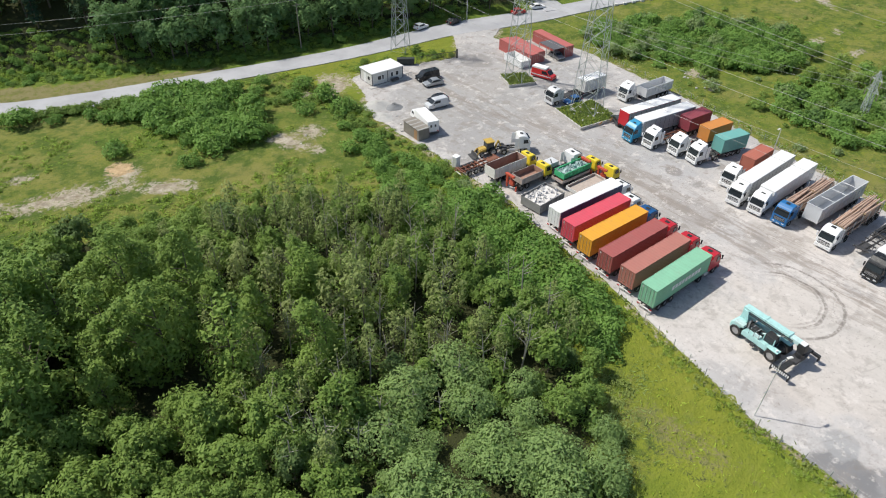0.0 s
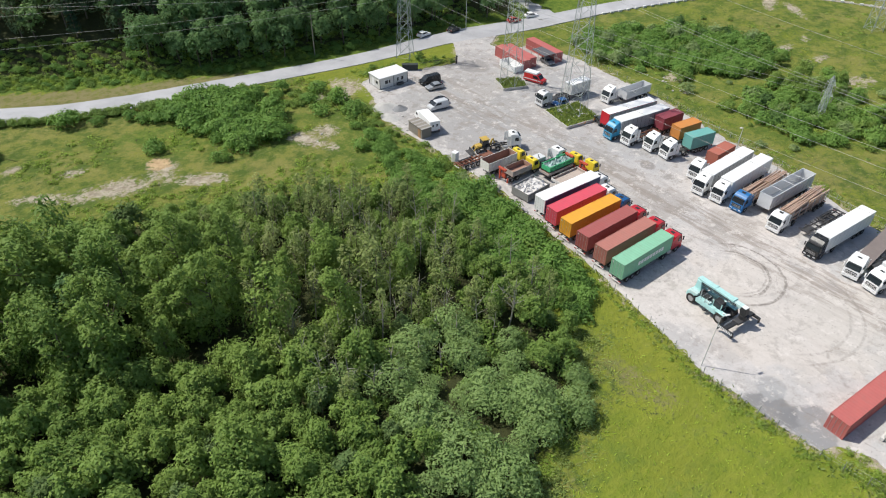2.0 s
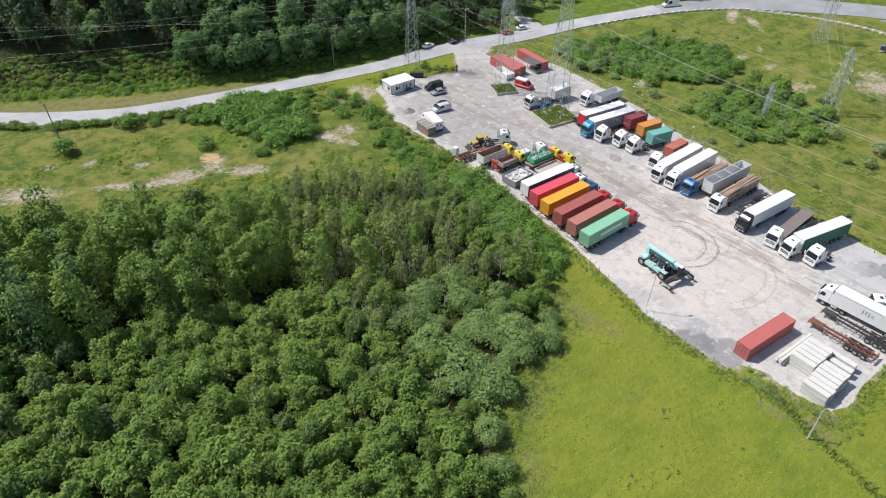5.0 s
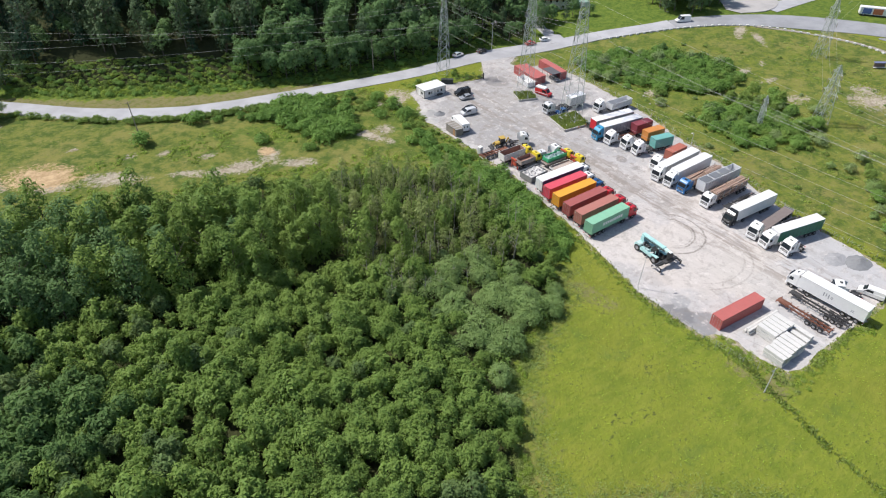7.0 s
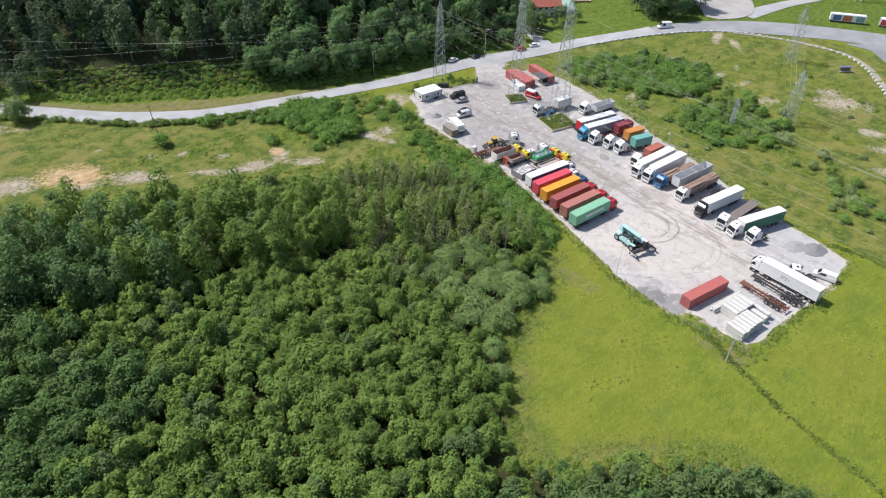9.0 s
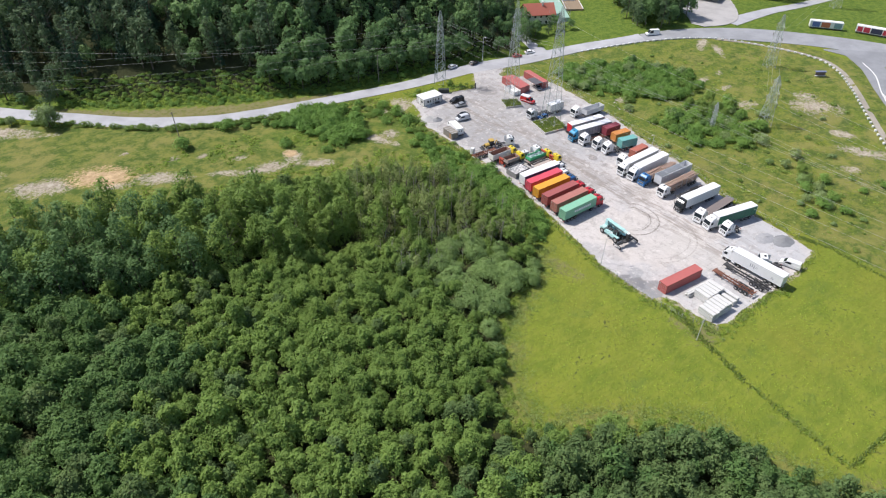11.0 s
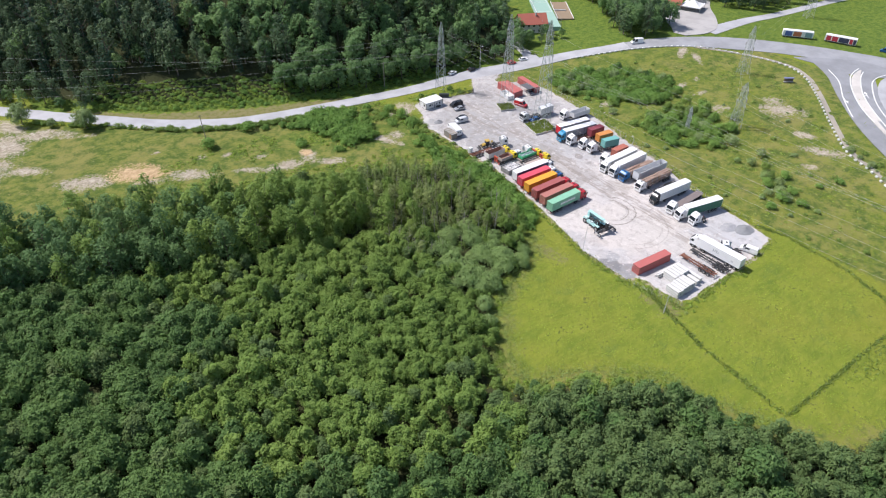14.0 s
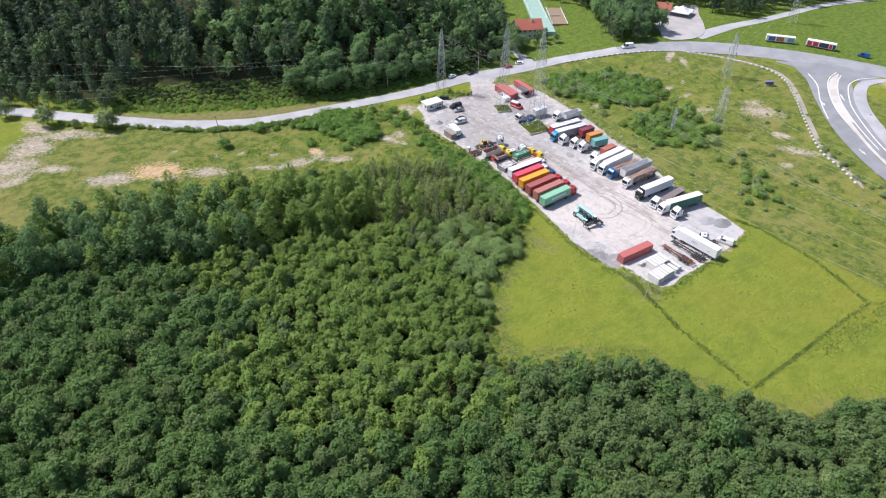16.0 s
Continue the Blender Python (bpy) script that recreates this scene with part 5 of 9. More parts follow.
def build_margins():
    """Taller herbs along the fences, the yard's corner and the edge of the wood."""
    rng = np.random.default_rng(61)
    rows = []
    def along(line, wide, n, kinds, lo, hi, bias=0.0):
        q = np.array(line, float)
        f = rng.random(n) * (len(q) - 1)
        x = np.interp(f, range(len(q)), q[:, 0]) + rng.normal(size=n) * wide + bias
        y = np.interp(f, range(len(q)), q[:, 1]) + rng.normal(size=n) * wide
        clump = np.sin(f * 9 + 2 * np.sin(f * 3.1)) + rng.normal(size=n) * 0.7
        for k in range(n):
            if clump[k] > -0.3 and not inside(x[k], y[k], YARD_EDGE):
                rows.append((kinds[k % len(kinds)], k, x[k], y[k], land1(x[k], y[k]) - 0.12, rng.uniform(lo, hi), rng.uniform(0.5, 1.2), rng.random() * 6.3))
    along([(-7.4, -36), (-7.4, -27), (-6.9, -20), (-4.2, -8), (-2.4, 1)], 0.45, 330, (HERB, HERB, HERB_GREY), 0.2, 0.5)
    along([(-6.2, -36), (-6.0, -43), (-7.6, -51), (-9.4, -58), (-11, -64), (-12.4, -76), (-14, -87.6)], 0.5, 640, (HERB, HERB_GREY, HERB), 0.16, 0.36)
    along([(-14, -87.6), (-1, -88.2), (14, -88.5), (26, -89.2), (39, -89.8), (42.4, -80), (45.5, -70.4), (47, -52), (45, -44)], 0.35, 820, (HERB, HERB_GREY, HERB), 0.13, 0.32)
    along([(-4, -39), (-4.5, -44), (-3.6, -50), (-3, -53)], 1.1, 110, (HERB, HERB_GREY), 0.3, 0.7)
    along([(-1, -53), (6, -53), (13, -52.6), (16, -51.6), (22, -54)], 0.8, 260, (HERB, HERB, HERB_GREY), 0.25, 0.65)
    along([(46.4, -40), (46.6, -30), (48.4, -18), (53, -6), (57.4, 14), (62, 34)], 0.7, 320, (HERB, HERB_GREY), 0.2, 0.5)
    along([(-13, -7), (-23, -13.5), (-35, -19.5), (-43, -23.5), (-47, -29.5), (-54, -38), (-57.5, -44), (-53, -48), (-45, -52), (-36, -58), (-28, -66)], 1.0, 620, (HERB_GREY, HERB, HERB_GREY), 0.4, 0.9, 0.6)
    along([(-12, 88), (-4, 84), (0, 78), (1, 70), (0, 62)], 2.0, 170, (HERB, THICK), 0.4, 0.8)
    along([(2.6, 36), (2.4, 44), (2.6, 52), (2.2, 60)], 0.7, 90, (HERB, THICK), 0.3, 0.6)
    # rough tussocks over the field behind the lorries
    for n, (x, y) in enumerate(scatter(rng, 50, 150, -80, 78, 2.7, lambda x, y: ~inside(x, y, YARD_EDGE) & (x > 47 + 0.16 * y) & (seg_dist(x, y, BARRIER)[0] > 4) & (y < 74 - 0.55 * (x - 64)) & (seg_dist(x, y, [p[:2] for p in SLIP_L])[0] > 14) & (np.sin(x * 0.33 + 2 * np.sin(y * 0.21)) + np.cos(y * 0.29 + 1.5 * np.sin(x * 0.17)) + rng.normal(size=np.shape(x)) * 0.8 > 0.5))):
        rows.append(((HERB, HERB_GREY)[n % 2], n, x, y, land1(x, y) - 0.15, rng.uniform(0.35, 0.95), rng.uniform(0.25, 0.6), rng.random() * 6.3))
    along([(12, 88.5), (22, 88), (29, 86), (35, 83)], 1.6, 90, (HERB, THICK, HERB), 0.3, 0.7)
    stuff_trees("tall_herbs", rows, "tall grey-green herbs and grass along fences and wood", "grass")
build_margins()
# ---------------------------------------------------------------- vehicles: shared parts
CACHE = {}
def cached(key, make, material):
    if key not in CACHE:
        bm = make()
        me = bpy.data.meshes.new(key[0])
        bm.to_mesh(me)
        bm.free()
        me.materials.append(material)
        CACHE[key] = me
    return CACHE[key]

def tyre_mesh(r, w):
    bm = bmesh.new()
    prof = [(-w / 2, r * 0.62), (-w / 2, r * 0.93), (-w * 0.36, r), (w * 0.36, r), (w / 2, r * 0.93), (w / 2, r * 0.62)]
    n = 18
    ring = [[bm.verts.new((q * math.cos(2 * math.pi * k / n), y, q * math.sin(2 * math.pi * k / n))) for y, q in prof] for k in range(n)]
    for k in range(n):
        a, b = ring[k], ring[(k + 1) % n]
        for j in range(len(prof) - 1):
            bm.faces.new((a[j], b[j], b[j + 1], a[j + 1]))
    bmesh.ops.recalc_face_normals(bm, faces=bm.faces[:])
    return bm

def rim_mesh(r, w):
    bm = tube((0, -w * 0.34, 0), (0, w * 0.34, 0), r * 0.63, 14)
    tube((0, -w * 0.46, 0), (0, w * 0.46, 0), r * 0.22, 8, bm=bm)
    return bm

def wheel(parent, x, y, r=0.5, w=0.32, z=None):
    ob = part("wheel", cached(("tyre", r, w), lambda: tyre_mesh(r, w), RUBBER), None, parent)
    ob.location = (x, y, r if z is None else z)
    part("rim", cached(("rim", r, w), lambda: rim_mesh(r, w), RIM), None, ob, "grey steel rim")
    return ob

def put_box(name, parent, mat, x0, x1, y0, y1, z0, z1, bevel=0.0, label=""):
    return part(name, box(x0, x1, y0, y1, z0, z1, bevel), mat, parent, label)

def place(x, y, deg, z=0.0):
    return pose(x, y, z, 0, 0, deg)

PAINT = {
    "white": M("lorry_white", (0.78, 0.78, 0.77), 0.3, var=0.05, dirt=0.10), "red": M("lorry_red", (0.50, 0.018, 0.030), 0.3, var=0.12, dirt=0.06), "blue": M("lorry_blue", (0.012, 0.085, 0.24), 0.3, var=0.15, dirt=0.08),
    "sky": M("lorry_sky_blue", (0.035, 0.27, 0.46), 0.3, var=0.12, dirt=0.08), "midblue": M("lorry_mid_blue", (0.02, 0.15, 0.38), 0.3, var=0.12, dirt=0.08), "black": M("lorry_black", (0.016, 0.018, 0.02), 0.25, var=0.2, dirt=0.08),
    "yellow": M("lorry_yellow", (0.78, 0.60, 0.04), 0.4, var=0.12, dirt=0.15), "silver": M("lorry_silver", (0.60, 0.61, 0.62), 0.45, 0.0, var=0.08, dirt=0.12),
}
def box_paint(name, col):
    return M(name, col, 0.55, var=0.16, scale=0.7, dirt=0.22, dirt_col=(0.26, 0.20, 0.16))
CONT = {"green": box_paint("container_green", (0.23, 0.49, 0.32)), "brown": box_paint("container_brown", (0.42, 0.165, 0.13)), "maroon": box_paint("container_maroon", (0.35, 0.095, 0.085)), "yellow": box_paint("container_amber", (0.72, 0.34, 0.03)),
        "crimson": box_paint("container_crimson", (0.62, 0.075, 0.11)), "wine": box_paint("container_wine", (0.25, 0.045, 0.06)), "orange": box_paint("container_orange", (0.58, 0.23, 0.05)), "teal": box_paint("container_teal", (0.15, 0.40, 0.36)),
        "rustred": box_paint("container_rust_red", (0.46, 0.125, 0.11)), "coral": box_paint("container_coral", (0.42, 0.13, 0.085))}
CURTAIN = {"grey": M("curtain_grey", (0.34, 0.35, 0.36), 0.5, var=0.08, dirt=0.2), "white": WHITE, "navy": M("curtain_navy", (0.035, 0.06, 0.13), 0.5, var=0.15, dirt=0.15), "green": M("curtain_green", (0.03, 0.16, 0.105), 0.5, var=0.1, dirt=0.12)}
ROOFW = M("trailer_roof_white", (0.80, 0.80, 0.79), 0.45, var=0.04, dirt=0.12)

def tractor(m, paint, label, roof=3.55, group="parked lorries", six=False, name="truck_tractor", length=6.0):
    """Cab-over tractor: front bumper at x = 0, the rest towards +x."""
    t = thing(name, label, "truck", group, m)
    P = PAINT[paint]
    prof = [(0.10, 0.95), (0.03, 1.25), (0.06, 1.85), (0.36, 2.80), (0.62, 3.12), (1.15, roof - 0.03), (1.75, roof), (2.22, roof - 0.06), (2.22, 0.95)]
    part("cab", prism(prof, -1.23, 1.23, 0.09, taper=(2.6, roof + 0.2, 0.10)), P, t)
    ws = bmesh.new()
    vs = [ws.verts.new(v) for v in ((0.035, -1.1, 1.92), (0.035, 1.1, 1.92), (0.315, 1.03, 2.76), (0.315, -1.03, 2.76))]
    bk = [ws.verts.new(v.co + Vector((0.10, 0, -0.02))) for v in vs]
    ws.faces.new(vs[::-1]); ws.faces.new(bk)
    for k in range(4):
        ws.faces.new((vs[k], vs[(k + 1) % 4], bk[(k + 1) % 4], bk[k]))
    bmesh.ops.recalc_face_normals(ws, faces=ws.faces[:])
    part("windscreen", ws, GLASS, t, "dark windscreen")
    for s in (-1, 1):
        part("side_window", prism([(0.42, 1.98), (0.62, 2.68), (1.30, 2.68), (1.30, 1.98)], s * 1.19, s * 1.245), GLASS, t)
        put_box("headlight", t, LAMP, -0.03, 0.10, s * 0.78 - 0.2, s * 0.78 + 0.2, 0.62, 0.80, 0.02)
        mir = put_box("mirror", t, BLACK if paint != "white" else PAINT["white"], 0.05, 0.20, s * 1.36 - 0.1, s * 1.36 + 0.1, 1.95, 2.65, 0.03)
        part("mirror_arm", bar((0.2, s * 1.2, 2.6), (0.14, s * 1.36, 2.5), 0.05), BLACK, mir)
        put_box("step", t, BLACK, 0.55, 1.0, s * 1.22 - 0.03, s * 1.22 + 0.03, 0.40, 0.98, 0.02)
        put_box("side_fairing", t, P, 2.25, 2.95, s * 1.2 - 0.025, s * 1.2 + 0.025, 1.0, roof - 0.35, 0.01)
        tube_bm = tube((2.75, s * 0.95, 0.68), (3.75, s * 0.95, 0.68), 0.32, 12)
        part("fuel_tank", tube_bm, RIM, t, "dusty aluminium tank")
        wheel(t, 1.38, s * 1.06, 0.5, 0.32)
        wheel(t, length - 1.25, s * 0.95, 0.5, 0.56)
        if six:
            wheel(t, length - 2.55, s * 0.95, 0.5, 0.56)
        arc = bmesh.new()
        for k in range(7):
            a0, a1 = radians(15 + k * 21.4), radians(15 + (k + 1) * 21.4)
            cx = length - 1.25
            q = [arc.verts.new((cx + 0.62 * math.cos(a), s * 0.95 + o, 0.5 + 0.62 * math.sin(a))) for a, o in ((a0, -0.3), (a1, -0.3), (a1, 0.3), (a0, 0.3))]
            arc.faces.new(q)
        part("mudguard", arc, BLACK, t)
        put_box("tail_light", t, REDLAMP, length - 0.05, length, s * 0.8 - 0.18, s * 0.8 + 0.18, 0.72, 0.86)
    put_box("grille", t, BLACK, -0.005, 0.10, -0.86, 0.86, 1.00, 1.62, 0.02)
    for k in range(3):
        put_box("grille_bar", t, P if paint == "white" else RIM, -0.02, 0.0, -0.8, 0.8, 1.10 + 0.17 * k, 1.15 + 0.17 * k)
    put_box("bumper", t, P, -0.02, 0.45, -1.22, 1.22, 0.36, 0.96, 0.06)
    put_box("number_panel", t, LAMP, -0.04, -0.02, -0.26, 0.26, 0.50, 0.62)
    put_box("sun_visor", t, BLACK if paint != "white" else GLASS, 0.10, 0.42, -1.0, 1.0, 2.82, 2.89, 0.02)
    put_box("roof_hatch", t, BLACK, 1.22, 1.75, -0.34, 0.34, roof + 0.0, roof + 0.045, 0.02)
    part("wind_deflector", prism([(1.35, roof - 0.03), (2.15, roof + 0.28), (2.22, roof + 0.28), (2.22, roof - 0.06)], -1.02, 1.02, 0.03), P, t) if roof > 3.5 else None
    ch = box(1.2, length, -0.50, -0.38, 0.74, 1.02)
    box(1.2, length, 0.38, 0.50, 0.74, 1.02, bm=ch)
    for x in (2.4, 3.4, length - 0.25):
        box(x, x + 0.12, -0.4, 0.4, 0.76, 0.98, bm=ch)
    part("chassis_frame", ch, CHASSIS, t)
    part("fifth_wheel", prism([(length - 1.9, 1.02), (length - 1.9, 1.14), (length - 0.85, 1.14), (length - 0.65, 1.02)], -0.45, 0.45, 0.02), CHASSIS, t, "greasy black coupling plate")
    put_box("axle", t, CHASSIS, length - 1.33, length - 1.17, -0.8, 0.8, 0.42, 0.58)
    return t

def running_gear(t, x_axles, legs_x, length, x0=0.0, rails=(1.05, 0.16), mat=None):
    mat = mat or CHASSIS
    for x in x_axles:
        for s in (-1, 1):
            wheel(t, x, s * 1.03, 0.5, 0.38)
        put_box("axle", t, CHASSIS, x - 0.07, x + 0.07, -0.9, 0.9, 0.43, 0.57)
    z1, dz = rails
    ch = box(x0 + 0.6, x0 + length, -0.56, -0.44, z1 - 0.36, z1 + dz * 0)
    box(x0 + 0.6, x0 + length, 0.44, 0.56, z1 - 0.36, z1, bm=ch)
    box(x0, x0 + 2.4, -0.7, 0.7, z1 - 0.14, z1, bm=ch)
    for k in range(7):
        x = x0 + 2.2 + k * (length - 2.5) / 6.5
        box(x, x + 0.14, -1.15, 1.15, z1 - 0.2, z1 - 0.06, bm=ch)
    part("chassis_frame", ch, mat, t)
    if legs_x:
        for s in (-1, 1):
            put_box("landing_leg", t, RIM, legs_x - 0.07, legs_x + 0.07, s * 0.62 - 0.07, s * 0.62 + 0.07, 0.05, z1 - 0.1)
    put_box("rear_bumper", t, LINE, x0 + length - 0.12, x0 + length, -1.15, 1.15, 0.46, 0.60, 0.02)
    for s in (-1, 1):
        put_box("tail_light", t, REDLAMP, x0 + length - 0.03, x0 + length + 0.03, s * 0.95 - 0.2, s * 0.95 + 0.2, 0.64, 0.76)

def box_trailer(m, side, label, length=13.7, roof=None, rear=None, front=None):
    t = thing("semi_trailer", label, "trailer", "parked trailers", m)
    S = CURTAIN[side]
    put_box("body", t, front or WHITE, 0, length, -1.24, 1.24, 1.14, 3.94, 0.03)
    part("roof", prism([(0.02, 3.945), (0.06, 4.0), (length - 0.06, 4.0), (length - 0.02, 3.945)], -1.25, 1.25, 0.0), roof or ROOFW, t, "white trailer roof")
    for k in range(9):
        put_box("roof_bow", t, roof or ROOFW, 0.9 + k * 1.45, 0.96 + k * 1.45, -1.22, 1.22, 4.0, 4.012)
    for s in (-1, 1):
        put_box("curtain", t, S, 0.14, length - 0.12, s * 1.243, s * 1.262, 1.22, 3.86)
        for k in range(11):
            x = 0.7 + k * 1.22
            put_box("strap", t, BLACK if side != "white" else OFFWHITE, x, x + 0.05, s * 1.262, s * 1.272, 1.16, 3.84)
        put_box("side_guard", t, RIM, 4.2, 8.4, s * 1.16 - 0.02, s * 1.16 + 0.02, 0.62, 0.78)
    for s in (0, 1):
        d = put_box("rear_door", t, rear or WHITE, length - 0.005, length + 0.045, -1.2 + s * 1.205, -0.005 + s * 1.205, 1.2, 3.88, 0.01)
        for k in (0.3, 0.85):
            part("lock_rod", bar((length + 0.06, -1.2 + s * 1.205 + k, 1.2), (length + 0.06, -1.2 + s * 1.205 + k, 3.85), 0.03), RIM, d)
    running_gear(t, (9.2, 10.5, 11.8), 2.9, length)
    return t

def corrugated(length, y, z0, z1, out):
    """One long side of pressed sheet, from x = 0 to length at y."""
    n = int(length / 0.278)
    p = length / n
    xs, ys = [0.0], [0.0]
    for k in range(n):
        for f, d in ((0.12, 0.0), (0.36, -0.045), (0.64, -0.045), (0.88, 0.0)):
            xs.append((k + f) * p)
            ys.append(d)
    xs.append(length)
    ys.append(0.0)
    bm = bmesh.new()
    a = [bm.verts.new((x, y + out * d, z0)) for x, d in zip(xs, ys)]
    b = [bm.verts.new((x, y + out * d, z1)) for x, d in zip(xs, ys)]
    for k in range(len(xs) - 1):
        q = (a[k], a[k + 1], b[k + 1], b[k])
        bm.faces.new(q if out < 0 else q[::-1])
    return bm

def container(m, colour, label, length=12.19, height=2.6, marks=None, group="shipping containers", doors_at_zero=True):
    """Doors at x = 0; floor at z = 0."""
    t = thing("shipping_container", label, "container", group, m)
    C = CONT[colour]
    w = 1.219
    for s in (-1, 1):
        part("side_wall", corrugated(length - 0.2, s * (w - 0.02), 0.14, height - 0.08, s), C, t).location.x = 0.1
    roof = bmesh.new()
    n = int(length / 0.55)
    rows = []
    for k in range(n * 4 + 1):
        x = 0.06 + (length - 0.12) * k / (n * 4)
        dz = -0.009 if k % 4 in (1, 2) else 0.0
        rows.append([roof.verts.new((x, y, height - 0.03 + dz)) for y in (-w + 0.05, w - 0.05)])
    for a, b in zip(rows[:-1], rows[1:]):
        roof.faces.new((a[0], b[0], b[1], a[1]))
    part("roof", roof, C, t)
    fr = box(0, length, -w, -w + 0.07, 0, 0.15)
    box(0, length, w - 0.07, w, 0, 0.15, bm=fr)
    for s in (-1, 1):
        box(0, length, s * (w - 0.04) - 0.04, s * (w - 0.04) + 0.04, height - 0.09, height - 0.005, bm=fr)
        for x in (0, length - 0.16):
            box(x, x + 0.16, s * (w - 0.075) - 0.08, s * (w - 0.075) + 0.08, 0.1, height - 0.1, bm=fr)
    for x in (0, length - 0.12):
        box(x, x + 0.12, -w, w, height - 0.12, height - 0.006, bm=fr)
        box(x, x + 0.12, -w, w, 0, 0.14, bm=fr)
    part("corner_frame", fr, C, t)
    cast = bmesh.new()
    for x in (-0.004, length - 0.174):
        for s in (-1, 1):
            for z in (-0.002, height - 0.112):
                box(x, x + 0.178, s * (w - 0.075) - 0.082, s * (w - 0.075) + 0.082, z, z + 0.118, bm=cast)
    part("corner_casting", cast, C, t)
    put_box("front_wall", t, C, length - 0.09, length - 0.05, -w + 0.1, w - 0.1, 0.12, height - 0.1)
    put_box("floor_plate", t, PLANK, 0.05, length - 0.05, -w + 0.08, w - 0.08, 0.10, 0.16)
    for s in (0, 1):
        y0 = -w + 0.12 + s * (w - 0.11)
        d = put_box("door", t, C, 0.03, 0.09, y0, y0 + w - 0.135, 0.15, height - 0.12)
        for k in (0.28, 0.80):
            part("lock_rod", bar((0.0, y0 + k, 0.1), (0.0, y0 + k, height - 0.1), 0.035), RIM, d, "grey locking rod")
        for k in range(4):
            part("door_rib", box(0.015, 0.03, y0 + 0.06, y0 + w - 0.2, 0.42 + k * 0.56, 0.50 + k * 0.56), C, d)
    if marks:
        for x0, x1, z0, z1, side in marks:
            put_box("mark", t, WHITE, x0, x1, side * (w + 0.002), side * (w + 0.008), z0, z1)
    put_box("data_plate", t, OFFWHITE, 0.012, 0.022, 0.75, 1.0, height - 0.55, height - 0.3)
    return t

def skeleton_trailer(m, label, length=12.4, mat=None, axles=None):
    t = thing("container_trailer", label, "trailer", "parked trailers", m)
    axles = axles or (length - 4.2, length - 2.9, length - 1.6)
    running_gear(t, axles, 2.9, length, rails=(1.12, 0.0), mat=mat)
    for x in (0.1, length * 0.5, length - 0.3):
        put_box("bolster", t, mat or CHASSIS, x, x + 0.2, -1.2, 1.2, 1.0, 1.14)
        for s in (-1, 1):
            put_box("twist_lock", t, RIM, x + 0.04, x + 0.16, s * 1.14 - 0.05, s * 1.14 + 0.05, 1.14, 1.2)
    for s in (-1, 1):
        put_box("side_guard", t, RIM, 4.0, 7.0, s * 1.15 - 0.02, s * 1.15 + 0.02, 0.62, 0.78)
        put_box("mudguard", t, BLACK, axles[0] - 0.6, axles[-1] + 0.6, s * 1.03 - 0.2, s * 1.03 + 0.2, 1.02, 1.06)
    return t

def open_box(x0, x1, y0, y1, z0, z1, wall, bm=None):
    bm = box(x0, x1, y0, y1, z0, z0 + wall, bm=bm)
    box(x0, x1, y0, y0 + wall, z0 + wall, z1, bm=bm)
    box(x0, x1, y1 - wall, y1, z0 + wall, z1, bm=bm)
    box(x0, x0 + wall, y0 + wall, y1 - wall, z0 + wall, z1, bm=bm)
    box(x1 - wall, x1, y0 + wall, y1 - wall, z0 + wall, z1, bm=bm)
    return bm

def tipper_trailer(m, label, length=9.0, top=3.5, paint=None, braces=0, cover=False, floor=1.25, name="tipper_trailer"):
    t = thing(name, label, "trailer", "parked trailers", m)
    P = paint or OFFWHITE
    part("tub", open_box(0, length, -1.24, 1.24, floor, top, 0.07), P, t)
    rim = bmesh.new()
    for s in (-1, 1):
        box(-0.05, length + 0.05, s * 1.24 - 0.06, s * 1.24 + 0.06, top - 0.02, top + 0.09, bm=rim)
    box(-0.06, 0.06, -1.2, 1.2, top - 0.02, top + 0.09, bm=rim)
    box(length - 0.06, length + 0.06, -1.2, 1.2, top - 0.02, top + 0.09, bm=rim)
    part("top_rail", rim, P, t)
    for s in (-1, 1):
        for k in range(0 if cover else int(length / 1.1)):
            put_box("side_rib", t, P, 0.5 + k * 1.1, 0.58 + k * 1.1, s * 1.24, s * 1.30, floor + 0.1, top - 0.02)
    for k in range(braces):
        x = length * (k + 1) / (braces + 1)
        part("cross_bar", bar((x, -1.2, top + 0.05), (x, 1.2, top + 0.05), 0.07), P, t)
    if cover:
        put_box("cover", t, ROOFW, 0.02, length - 0.02, -1.22, 1.22, top + 0.02, top + 0.14, 0.03, "white roll-over sheet")
    running_gear(t, (length - 3.9, length - 2.6, length - 1.3), 1.6, length, rails=(floor - 0.02, 0))
    return t

